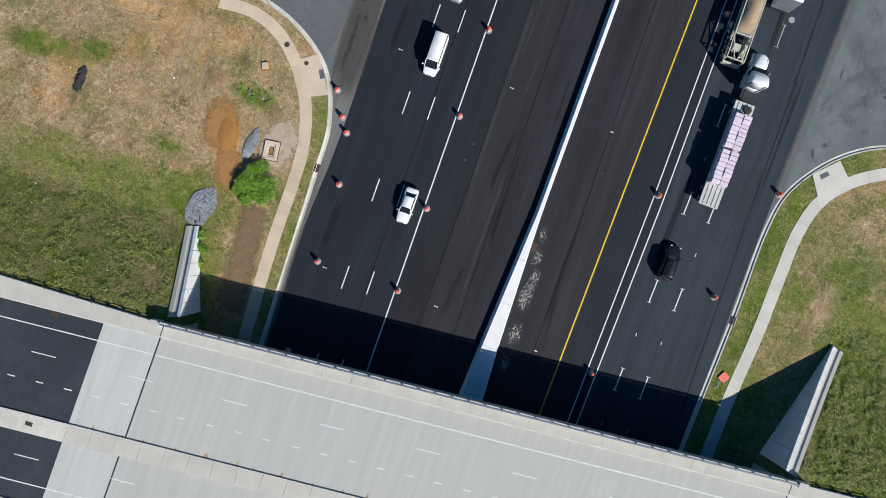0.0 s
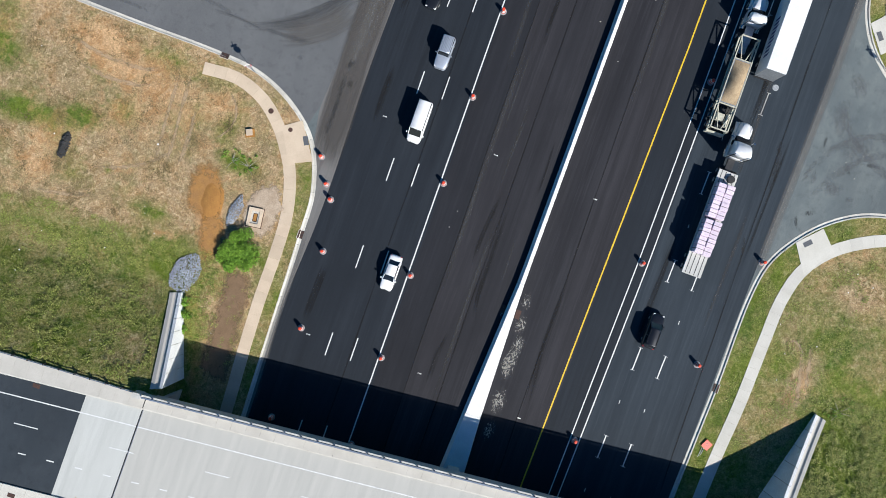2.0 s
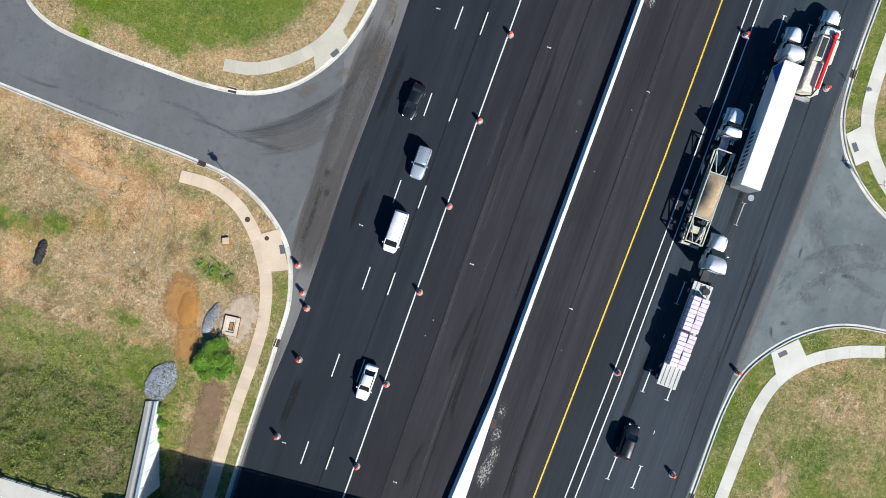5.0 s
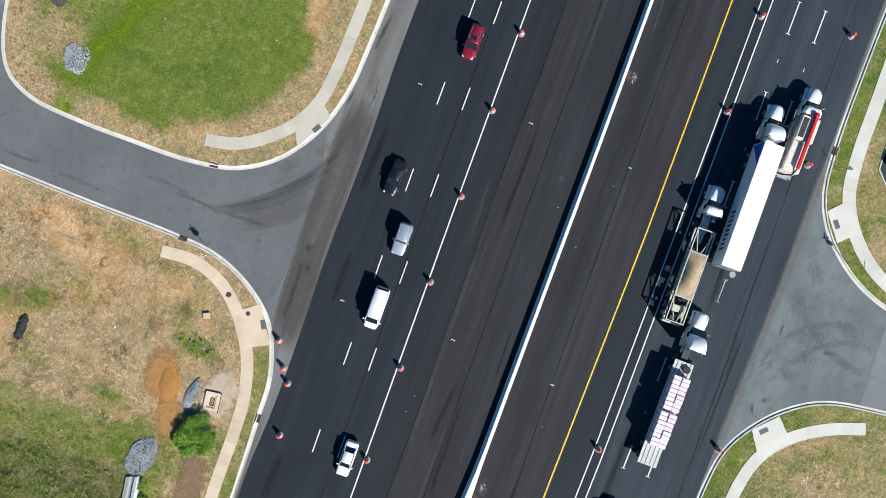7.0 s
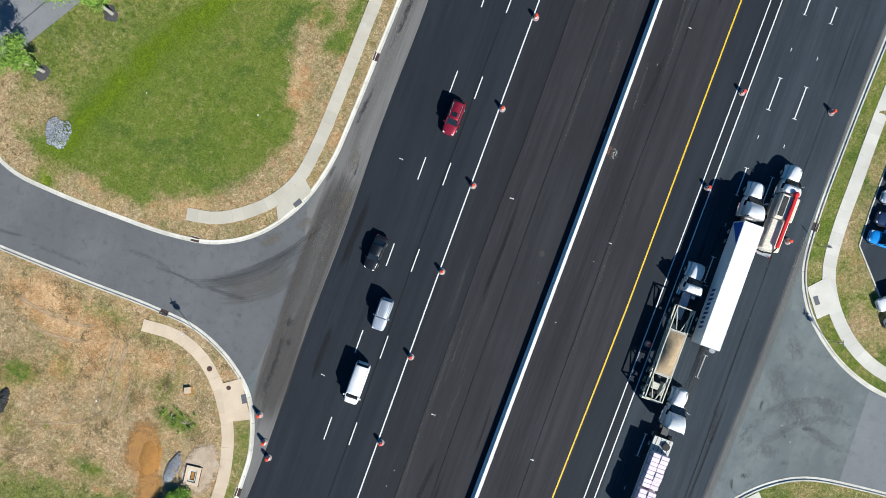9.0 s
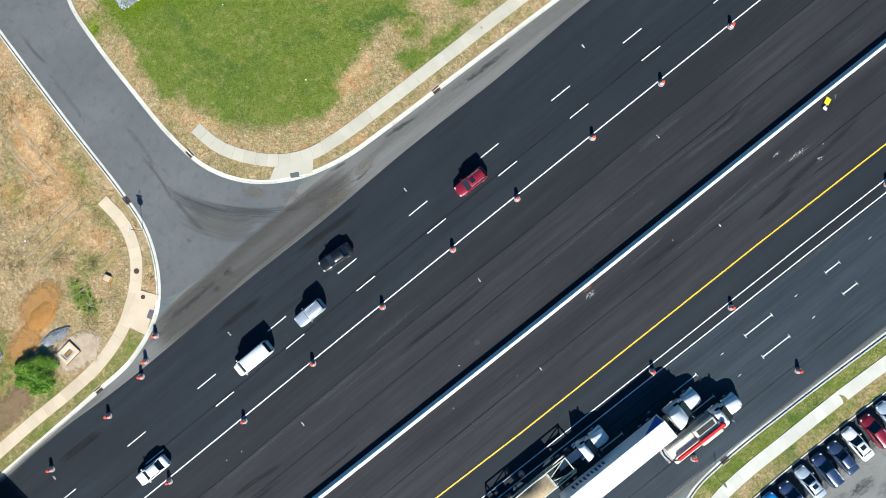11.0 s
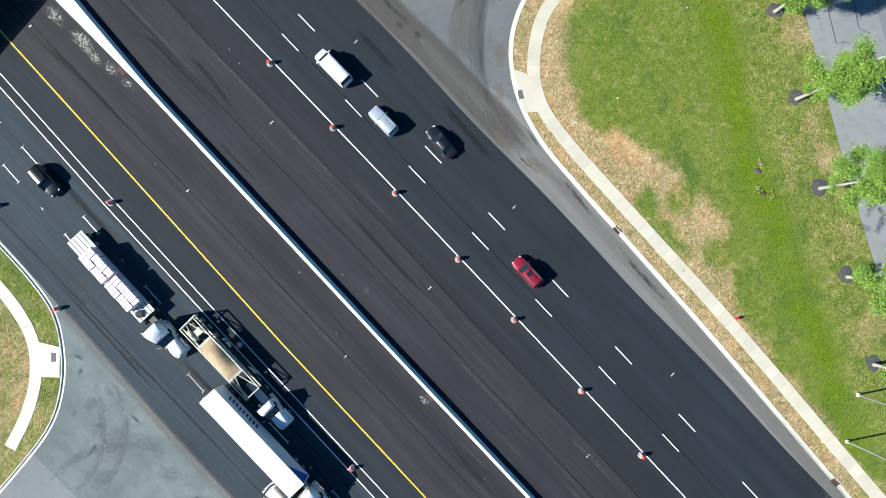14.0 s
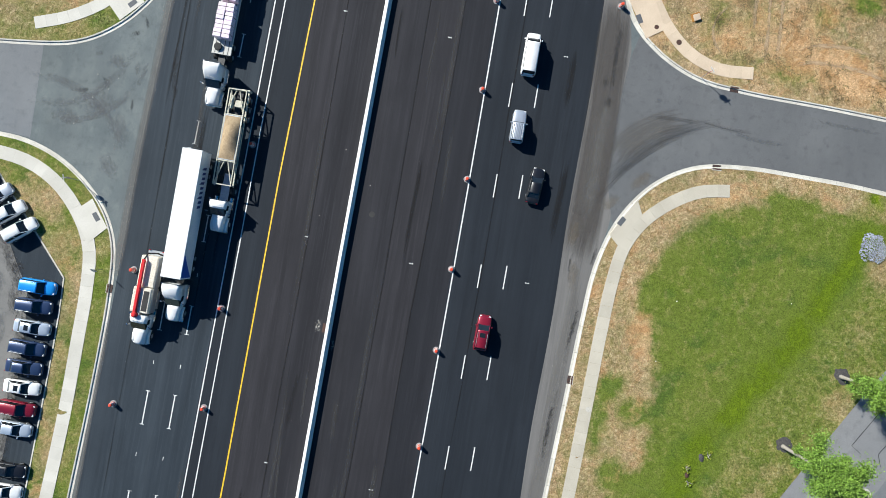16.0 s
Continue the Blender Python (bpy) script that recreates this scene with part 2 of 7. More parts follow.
M_ASPH_MID_A = asphalt("dark_median_asphalt", (0.0132, 0.0141, 0.0179), (0.0275, 0.0281, 0.0338), 0.55)
M_ASPH_MID_B = asphalt("pale_median_asphalt", (0.0205, 0.0197, 0.0232), (0.0434, 0.0420, 0.0477), 0.75)
M_ASPH_EAST = asphalt("worn_asphalt", (0.0205, 0.0290, 0.0385), (0.0430, 0.0560, 0.0690), 0.75)
M_ASPH_APPR = asphalt("approach_asphalt", (0.030, 0.038, 0.046), (0.052, 0.060, 0.068), 0.5, along=False)
M_ASPH_OLD = asphalt("old_asphalt", (0.1111, 0.1308, 0.1335), (0.1851, 0.2040, 0.1946), 0.6, (0.0765, 0.0876, 0.0911), along=False)
M_ASPH_BROWN = asphalt("dusty_brown_asphalt", (0.136, 0.130, 0.124), (0.205, 0.196, 0.183), 0.6, (0.102, 0.095, 0.089))
M_ASPH_SIDE = asphalt("side_street_asphalt", (0.114, 0.117, 0.120), (0.150, 0.152, 0.152), 0.4, (0.090, 0.092, 0.094), along=False)
M_ASPH_PALE = asphalt("pale_asphalt", (0.16, 0.17, 0.178), (0.21, 0.215, 0.215), 0.3, (0.13, 0.135, 0.14), along=False)
M_ASPH_LOT = asphalt("lot_asphalt", (0.19, 0.185, 0.175), (0.26, 0.25, 0.23), 0.5, (0.12, 0.118, 0.113), along=False)
M_PARK = asphalt("car_park_asphalt", (0.205, 0.206, 0.208), (0.245, 0.246, 0.247), 0.3, (0.175, 0.177, 0.180), along=False)
DAMP_A = (0.026, 0.027, 0.029)
M_F_TRACK = film_mat("rubber_film", (0.034, 0.035, 0.038), (0.046, 0.047, 0.051), 0.34, 0.45, 1.15, 11.0, 0.07, 2.2)
M_F_BROWN = film_mat("brown_mud_film", (0.135, 0.119, 0.102), (0.10, 0.092, 0.082), 0.4, 0.3, 1.0, 4.5, 0.10, 1.6)
M_F_MUD = film_mat("dark_mud_film", (0.082, 0.072, 0.064), (0.062, 0.056, 0.052), 0.62, 0.05, 0.6, 2.5, 0.10, 1.1)
M_F_PALE = film_mat("pale_scratch_film", (0.20, 0.195, 0.18), (0.15, 0.148, 0.14), 0.5, 0.68, 1.2, 9.0, 0.10, 2.6)
M_F_STRIP = film_mat("pale_wear_film", (0.185, 0.175, 0.16), (0.145, 0.138, 0.128), 0.5, 0.15, 0.95, 5.0, 0.06, 1.4)
M_F_TAN = film_mat("tan_dust_film", (0.19, 0.155, 0.11), (0.15, 0.125, 0.095), 0.4, 0.3, 1.1, 1.6, 1.0, 1.8)
M_F_DAMP = film_mat("damp_film", DAMP_A, (0.036, 0.036, 0.038), 0.62, 0.5, 1.25, 4.0, 1.6, 2.8)
M_F_DUST = film_mat("cement_film", (0.42, 0.405, 0.365), (0.22, 0.21, 0.19), 0.7, 0.80, 1.1, 5.5, 3.0, 3.6)
M_F_GREY = film_mat("grey_scuff_film", (0.155, 0.162, 0.166), (0.115, 0.121, 0.126), 0.45, 0.4, 1.2, 1.8, 0.9, 2.2)
M_F_SMEAR = film_mat("dark_smear_film", (0.006, 0.006, 0.007), (0.010, 0.010, 0.011), 0.55, 0.45, 1.1, 4.0, 0.12, 2.2)
M_F_SMEAR_P = film_mat("pale_smear_film", (0.072, 0.071, 0.070), (0.050, 0.050, 0.051), 0.55, 0.55, 1.15, 6.0, 0.07, 2.2)
M_F_RUT = film_mat("pale_rut_film", (0.50, 0.37, 0.23), (0.40, 0.28, 0.16), 0.6, 0.45, 1.0, 3.0, 0.5, 2.2)
M_F_CLAY = film_mat("clay_film", (0.40, 0.20, 0.055), (0.33, 0.17, 0.06), 0.85, 0.25, 0.8, 0.9, 0.9, 1.8)
M_F_CRUST = film_mat("dusty_earth_film", (0.52, 0.41, 0.30), (0.38, 0.28, 0.19), 0.9, 0.25, 0.6, 1.1, 1.1, 1.5)
M_F_EARTH = film_mat("reddish_earth_film", (0.235, 0.150, 0.085), (0.180, 0.110, 0.060), 0.85, 0.30, 0.85, 1.3, 0.7, 1.8)
M_SEAM = mat("tar_seam", (0.012, 0.012, 0.012), (0.02, 0.02, 0.02), 0.7, scale=1.5)
M_TYRE_MARK = mat("tyre_mark", (0.022, 0.021, 0.021), (0.04, 0.039, 0.038), 0.85, scale=1.2)
M_PAINT_W = mat("white_road_paint", (0.72, 0.72, 0.70), (0.55, 0.55, 0.53), 0.6, scale=2.5, fine=18)
M_PAINT_Y = mat("yellow_road_paint", (0.74, 0.49, 0.02), (0.62, 0.40, 0.02), 0.6, scale=1.6, fine=18)
M_KERB = mat("kerb_concrete", (0.600, 0.572, 0.505), (0.470, 0.440, 0.380), 0.85, scale=0.6, fine=14, rand=0.08)
M_SLAB = mat("pavement_concrete", (0.5891, 0.4720, 0.3434), (0.4950, 0.3853, 0.2773), 0.85, scale=0.35, fine=12, rand=0.07, fine_amt=0.12)
M_SLAB_E = mat("pale_pavement_concrete", (0.499, 0.456, 0.370), (0.430, 0.387, 0.310), 0.85, scale=0.35, fine=12, rand=0.06, fine_amt=0.12)
M_SLAB_P = mat("white_pavement_concrete", (0.563, 0.537, 0.475), (0.484, 0.458, 0.396), 0.85, scale=0.35, fine=12, rand=0.06, fine_amt=0.12)
M_DECK = mat("bridge_concrete", (0.462, 0.447, 0.405), (0.400, 0.388, 0.352), 0.85, scale=0.5, fine=10, stretch=(3.3600, 0.1680, 1.0640), fine_amt=0.12)
M_DECK_PALE = mat("approach_concrete", (0.5060, 0.5060, 0.4703), (0.4290, 0.4290, 0.3971), 0.85, scale=0.5, fine=10, stretch=(2.7500, 0.2200, 1.0450), fine_amt=0.12)
M_WALK_BR = mat("bridge_pavement_concrete", (0.510, 0.480, 0.425), (0.440, 0.412, 0.360), 0.85, scale=0.5, fine=10, rand=0.03, fine_amt=0.06)
M_CONC = mat("wall_concrete", (0.52, 0.51, 0.47), (0.40, 0.39, 0.36), 0.85, scale=0.5, fine=8, fine_amt=0.15)
M_WALL = mat("pale_wall_concrete", (0.78, 0.78, 0.76), (0.64, 0.64, 0.62), 0.85, scale=0.5, fine=8, fine_amt=0.15)
M_BARRIER = mat("white_barrier_concrete", (0.80, 0.79, 0.76), (0.70, 0.69, 0.66), 0.8, scale=0.7, fine=9, fine_amt=0.08)
M_RUST = mat("rusty_iron", (0.085, 0.042, 0.03), (0.05, 0.028, 0.022), 0.9, scale=4, fine=30)
M_STEEL = mat("galvanised_steel", (0.45, 0.47, 0.49), (0.35, 0.37, 0.39), 0.45, metal=0.7, scale=3)
M_BLUE_STEEL = mat("blue_grey_painted_steel", (0.16, 0.20, 0.26), (0.12, 0.15, 0.2), 0.5, scale=3)
M_BLACK = mat("black_painted_steel", (0.02, 0.02, 0.022), (0.03, 0.03, 0.03), 0.5, scale=3)
M_ORANGE = mat("orange_plastic", (0.75, 0.075, 0.03), (0.62, 0.06, 0.03), 0.55, scale=3, space="Object")
M_REFLECT = mat("white_reflective_band", (0.8, 0.78, 0.76), (0.65, 0.63, 0.6), 0.4, scale=3, space="Object")
M_RUBBER = mat("black_rubber", (0.02, 0.02, 0.02), (0.03, 0.03, 0.03), 0.85, scale=6, space="Object")
M_DRUM_BASE = mat("scuffed_grey_rubber", (0.30, 0.29, 0.29), (0.20, 0.195, 0.195), 0.8, scale=5, space="Object")
M_STONE = mat("riprap_stone", (0.36, 0.37, 0.38), (0.22, 0.23, 0.245), 0.9, scale=1.8, fine=9, fine_amt=0.35)
M_MULCH = mat("dark_mulch", (0.045, 0.043, 0.045), (0.075, 0.068, 0.065), 0.95, scale=4, fine=16, fine_amt=0.5, bump=0.6)
M_SOIL = mat("orange_clay", (0.3526, 0.1720, 0.0413), (0.2752, 0.1240, 0.0300), 0.95, scale=1.2, fine=8, bump=0.5)
M_BARK = mat("pale_bark", (0.34, 0.31, 0.27), (0.24, 0.215, 0.18), 0.9, scale=2.5, fine=14, bump=0.5)
M_RED = mat("red_enamel", (0.62, 0.02, 0.025), (0.5, 0.02, 0.02), 0.4, scale=3)
M_HIVIS = mat("yellow_plastic", (0.75, 0.72, 0.02), (0.65, 0.6, 0.02), 0.5, scale=3)
M_GLASS = mat("dark_car_glass", (0.012, 0.015, 0.018), (0.015, 0.018, 0.02), 0.06, scale=1, bump=0, spec=0.8)
M_CHROME = mat("chrome", (0.7, 0.7, 0.7), (0.6, 0.6, 0.6), 0.2, metal=1.0, bump=0)
M_LAMP = mat("lamp_lens", (0.75, 0.75, 0.72), (0.6, 0.6, 0.6), 0.15, bump=0)
M_TAIL = mat("red_lamp_lens", (0.4, 0.01, 0.01), (0.3, 0.01, 0.01), 0.2, bump=0)
M_TRAILER = mat("white_trailer_panel", (0.80, 0.80, 0.79), (0.72, 0.72, 0.71), 0.45, scale=0.8, fine=5, fine_amt=0.05)
M_NAVY_SIGN = mat("navy_lettering", (0.03, 0.04, 0.16), (0.03, 0.04, 0.14), 0.5, bump=0)
M_BLUE_SIGN = mat("bright_blue_panel", (0.02, 0.10, 0.45), (0.02, 0.08, 0.38), 0.45, bump=0)
M_SAND = mat("sand_load", (0.40, 0.30, 0.18), (0.28, 0.20, 0.12), 0.95, scale=2, fine=9, bump=0.5)
M_FRAME = mat("cream_truck_steel", (0.55, 0.53, 0.42), (0.4, 0.38, 0.3), 0.6, scale=2)
M_PLANK = mat("bare_trailer_deck", (0.55, 0.54, 0.5), (0.42, 0.41, 0.38), 0.7, scale=1.2, stretch=(4, 0.3, 1))
M_WRAP = mat("pink_white_wrapped_goods", (0.72, 0.62, 0.68), (0.62, 0.50, 0.60), 0.5, scale=3, fine=8, space="Object", rand=0.08)
M_STRAP = mat("dark_strap", (0.03, 0.02, 0.02), (0.04, 0.03, 0.03), 0.7, bump=0)
M_TANK = mat("polished_tank", (0.55, 0.56, 0.57), (0.42, 0.43, 0.45), 0.3, metal=0.75, scale=1.5)


def leaf_mat(name, a, b_):
    m = mat(name, a, b_, 0.6, scale=1.1, fine=7, fine_amt=0.35, bump=0.0, spec=0.3)
    N, L = m.node_tree.nodes, m.node_tree.links
    g = N.new("ShaderNodeNewGeometry")
    r = N.new("ShaderNodeMapRange")
    r.inputs["To Min"].default_value, r.inputs["To Max"].default_value = 0.6, 1.5
    L.new(g.outputs["Random Per Island"], r.inputs["Value"])
    s = N.new("ShaderNodeVectorMath")
    s.operation = "SCALE"
    bsdf = N["Principled BSDF"]
    L.new(bsdf.inputs["Base Color"].links[0].from_socket, s.inputs[0])
    L.new(r.outputs["Result"], s.inputs["Scale"])
    L.new(s.outputs["Vector"], bsdf.inputs["Base Color"])
    bsdf.inputs["Subsurface Weight"].default_value = 0.0
    return m


M_LEAF = leaf_mat("tree_leaves", (0.170, 0.280, 0.042), (0.115, 0.205, 0.032))
M_BUSH = leaf_mat("bush_leaves", (0.190, 0.330, 0.036), (0.125, 0.245, 0.028))
M_WEED_G = leaf_mat("green_weeds", (0.165, 0.215, 0.036), (0.270, 0.270, 0.075))
M_BLOOM = leaf_mat("yellow_weeds", (0.34, 0.34, 0.03), (0.16, 0.26, 0.03))
M_WEED_D = leaf_mat("dead_weeds", (0.190, 0.140, 0.062), (0.120, 0.095, 0.038))
M_WEED = leaf_mat("weeds", (0.13, 0.18, 0.05), (0.22, 0.19, 0.085))


# ---- building helpers ----
def link_mesh(name, bm, material, parent=None, label=""):
    me = bpy.data.meshes.new(name)
    bm.to_mesh(me)
    bm.free()
    me.materials.append(material)
    ob = new(name, me)
    if parent:
        ob.parent = parent
    if label:
        ob["label"] = label
    return ob


def part(name, bm, material, parent, label=""):
    return link_mesh(name, bm, material, parent, label)


def thing(name, m, label, category, group="", kind=""):
    e = new(name)
    e.empty_display_size = 0.3
    e.matrix_world = m
    return tagged(e, label, category, group, kind)


def setting(name, bm, material, label="", category=""):
    return tagged(link_mesh(name, bm, material), label, category, kind="structure")


def smooth_line(pts, step=1.2):
    """A smooth curve through a few control points, resampled at even steps."""
    P = [Vector(p) for p in pts]
    P = [2 * P[0] - P[1]] + P + [2 * P[-1] - P[-2]]
    dense = []
    for a, b_, c, d in zip(P, P[1:], P[2:], P[3:]):
        k0, k1, k2 = ((b_ - a).length ** 0.5 or 1), ((c - b_).length ** 0.5 or 1), ((d - c).length ** 0.5 or 1)
        t1 = ((b_ - a) / k0 - (c - a) / (k0 + k1) + (c - b_) / k1) * k1
        t2 = ((c - b_) / k1 - (d - b_) / (k1 + k2) + (d - c) / k2) * k1
        n = max(2, int((c - b_).length / 0.3))
        for i in range(n):
            s = i / n
            dense.append((2 * s**3 - 3 * s * s + 1) * b_ + (s**3 - 2 * s * s + s) * t1 + (-2 * s**3 + 3 * s * s) * c + (s**3 - s * s) * t2)
    dense.append(P[-2])
    return resample(dense, step)


def resample(line, step):
    line = [Vector(p) for p in line]
    cum = [0.0]
    for a, b_ in zip(line, line[1:]):
        cum.append(cum[-1] + (b_ - a).length)
    n = max(1, round(cum[-1] / step))
    out, j = [], 0
    for i in range(n + 1):
        s = cum[-1] * i / n
        while j < len(cum) - 2 and cum[j + 1] < s:
            j += 1
        seg = cum[j + 1] - cum[j] or 1
        out.append(line[j].lerp(line[j + 1], min(1, max(0, (s - cum[j]) / seg))))
    return out


def normals(line):
    """Unit normals to the left of a plan line."""
    out = []
    for i in range(len(line)):
        d = line[min(i + 1, len(line) - 1)] - line[max(i - 1, 0)]
        d = Vector((d[0], d[1])).normalized()
        out.append(Vector((-d.y, d.x)))
    return out


def beside(line, d):
    return [Vector((p[0] + n.x * d, p[1] + n.y * d)) for p, n in zip(line, normals(line))]


def sweep(line, profile, zs=None, closed=True, caps=True, nrm=None):
    """A bmesh: the profile of (left offset, height) carried along a plan line."""
    bm = bmesh.new()
    nrm = nrm or normals(line)
    rings = []
    for i, (p, n) in enumerate(zip(line, nrm)):
        z0 = zs[i] if zs else 0.0
        rings.append([bm.verts.new((p[0] + n.x * d, p[1] + n.y * d, z + z0)) for d, z in profile])
    k = len(profile)
    for a, b_ in zip(rings, rings[1:]):
        for j in range(k if closed else k - 1):
            q = (j + 1) % k
            bm.faces.new((a[j], b_[j], b_[q], a[q]))
    if caps and closed:
        bm.faces.new(rings[0])
        bm.faces.new(list(reversed(rings[-1])))
    bmesh.ops.recalc_face_normals(bm, faces=bm.faces)
    return bm


def flat_strip(line, d0, d1, z=0.0, zs=None):
    bm = bmesh.new()
    nr = normals(line)
    prev = None
    for i, (p, n) in enumerate(zip(line, nr)):
        z_ = z + (zs[i] if zs else 0)
        a = bm.verts.new((p[0] + n.x * d0, p[1] + n.y * d0, z_))
        b_ = bm.verts.new((p[0] + n.x * d1, p[1] + n.y * d1, z_))
        if prev:
            bm.faces.new((prev[0], a, b_, prev[1]))
        prev = (a, b_)
    bmesh.ops.recalc_face_normals(bm, faces=bm.faces)
    for f in bm.faces:
        if f.normal.z < 0:
            f.normal_flip()
    return bm


def box(bm, x0, x1, y0, y1, z0, z1, bevel=0.0, m=None):
    v = [bm.verts.new(p) for p in itertools.product((x0, x1), (y0, y1), (z0, z1))]
    fs = [bm.faces.new([v[i] for i in q]) for q in ((0, 1, 3, 2), (4, 6, 7, 5), (0, 4, 5, 1), (2, 3, 7, 6), (0, 2, 6, 4), (1, 5, 7, 3))]
    if bevel:
        es = list({e for f in fs for e in f.edges})
        r = bmesh.ops.bevel(bm, geom=es, offset=bevel, segments=1, affect="EDGES", profile=0.5)
        v = list({vv for f in r["faces"] for vv in f.verts} | {vv for vv in v if vv.is_valid})
    if m:
        bmesh.ops.transform(bm, matrix=m, verts=v)
    return bm


def boxed(*a, **k):
    return box(bmesh.new(), *a, **k)


def lathe(profile, seg=14, bm=None, at=(0, 0, 0)):
    """A turned shape about z from (radius, height) pairs."""
    bm = bm or bmesh.new()
    rings = []
    for r, z in profile:
        rings.append([bm.verts.new((at[0] + r * math.cos(2 * math.pi * i / seg), at[1] + r * math.sin(2 * math.pi * i / seg), at[2] + z)) for i in range(seg)])
    for a, b_ in zip(rings, rings[1:]):
        for i in range(seg):
            bm.faces.new((a[i], a[(i + 1) % seg], b_[(i + 1) % seg], b_[i]))
    bm.faces.new(list(reversed(rings[0])))
    bm.faces.new(rings[-1])
    return bm


def tube(points, radii, seg=8, bm=None):
    """A round bar through points with a radius at each."""
    bm = bm or bmesh.new()
    pts = [Vector(p) for p in points]
    if isinstance(radii, (int, float)):
        radii = [radii] * len(pts)
    rings = []
    for i, p in enumerate(pts):
        d = (pts[min(i + 1, len(pts) - 1)] - pts[max(0, i - 1)]).normalized()
        u = d.orthogonal().normalized() if abs(d.z) < 0.9 else Vector((1, 0, 0)).cross(d).normalized()
        w = d.cross(u)
        rings.append([bm.verts.new(p + radii[i] * (math.cos(2 * math.pi * k / seg) * u + math.sin(2 * math.pi * k / seg) * w)) for k in range(seg)])
    for a, b_ in zip(rings, rings[1:]):
        for k in range(seg):
            bm.faces.new((a[k], a[(k + 1) % seg], b_[(k + 1) % seg], b_[k]))
    bm.faces.new(list(reversed(rings[0])))
    bm.faces.new(rings[-1])
    bmesh.ops.recalc_face_normals(bm, faces=bm.faces)
    return bm


def blob(bm, c, r, squash=0.7, sub=1, jag=0.25, seed=0):
    rr = random.Random(seed)
    v = bmesh.ops.create_icosphere(bm, subdivisions=sub, radius=1.0)["verts"]
    for q in v:
        q.co *= 1 + rr.uniform(-jag, jag)
        q.co = Vector((q.co.x * r, q.co.y * r, q.co.z * r * squash)) + Vector(c)
    return bm


# ---- plan ----
def bend(y):
    """The slow drift of the highway's lanes to the east, northwards."""
    return 0.6 * max(0.0, (y - 30) / 68.0) ** 1.5 if y < 130 else 0.6 * (100 / 68.0) ** 1.5 + (y - 130) * 0.013


def run(table, y):
    if y <= table[0][0]:
        (a, p), (b_, q) = table[0], table[1]
    elif y >= table[-1][0]:
        (a, p), (b_, q) = table[-2], table[-1]
    else:
        for (a, p), (b_, q) in zip(table, table[1:]):
            if a <= y <= b_:
                break
    return p + (q - p) * (y - a) / (b_ - a)


YELLOW = [(-60, 43.7), (5, 45.55), (40, 46.6), (80, 47.1), (110, 47.75), (300, 50.5)]
WHITE_IN = [(-60, 47.3), (-21, 48.6), (11, 49.65), (38, 50.15), (85, 50.85), (110, 51.4), (300, 54.2)]
WHITE_OUT = [(-60, 48.5), (-21, 49.8), (11, 50.95), (38, 51.45), (85, 52.25), (110, 52.8), (300, 55.6)]
DASH_E1 = [(-60, 51.5), (-13.5, 53.1), (11, 54.1), (36, 54.9), (74, 55.45), (110, 56.2), (300, 59)]
DASH_E2 = [(-60, 55.0), (-13.5, 56.6), (11, 57.5), (36, 58.45), (74, 59.1), (110, 59.8), (300, 62.6)]
EAST_EDGE = [(-60, 62.6), (-12, 63.8), (12, 64.4), (40, 65.5), (60, 65.7), (85, 66.2), (110, 67.0), (300, 70)]

K = 0.62                                           # gutter and kerb together
BR_SLOPE, BR_Y, BR_Z, BR_W = 0.0911, -24.36, 6.2, 27.0
BX0, BX1, BXC = -3.2, 74.7, -10.3                  # expansion joints; edge of the approach slab


def bridge(x, d, z=0.0):
    """A place on the overpass: x of the world, d metres south of its north edge, z over the deck."""
    return Vector((x, BR_Y + BR_SLOPE * x - d * 1.004, BR_Z + z))


KERB_A = smooth_line([(9.2, -70), (7.45, -24), (6.75, -1), (6.35, 5.7), (3.8, 12.1), (-0.4, 15.9), (-6.0, 18.4), (-12, 19.1), (-24, 19.4), (-48, 20.4), (-120, 24)])
KERB_B = smooth_line([(-47, 120), (-46, 60), (-43.0, 36.5), (-40.5, 31.6), (-36.5, 29.4), (-30, 28.6), (-22, 28.4), (-13.5, 28.5), (-7.4, 29.6), (-2.4, 32.7), (1.5, 38.1), (3.5, 44.6),
                      (4.1, 52), (4.5, 62), (5.3, 80), (6.8, 104), (9.5, 150), (13, 200)])
KERB_C = smooth_line([(130, 31), (100, 29.4), (84, 28.4), (76.0, 27.0), (71.5, 24.4), (68.0, 20.8), (65.5, 16.5), (64.6, 11.5), (64.3, -1), (63.8, -12), (63.3, -24), (61.5, -70)])
KERB_D = smooth_line([(72, 200), (68.3, 120), (66.7, 86), (66.1, 70), (66.05, 58.5), (66.7, 52.5), (68.6, 48.4), (71.4, 45.3), (75.6, 42.4), (80.5, 40.7), (86, 40.3), (130, 41)])
WALK_A = smooth_line([(-13.0, 16.25), (-8.4, 16.45), (-4.3, 15.0), (-1.2, 12.4), (0.9, 9.6), (2.4, 6.9), (3.8, 1.9), (4.15, -3.4), (4.15, -10), (4.4, -17), (4.8, -24), (6.6, -70)], 1.55)
WALK_B = smooth_line([(-12.5, 32.1), (-8.8, 32.8), (-5.4, 34.7), (-2.0, 37.9), (0.0, 41.6), (0.8, 46.4), (1.2, 54), (1.4, 61), (2.0, 79.5), (3.5, 103.6), (6.3, 150), (9.6, 200)], 1.55)
WALK_C = smooth_line([(82.2, 25.3), (77.6, 23.6), (73.1, 20.7), (70.2, 17.0), (68.9, 12.4), (68.55, 6.6), (68.2, -2.2), (67.5, -10.7), (67.1, -19.2), (65.6, -70)], 1.55)
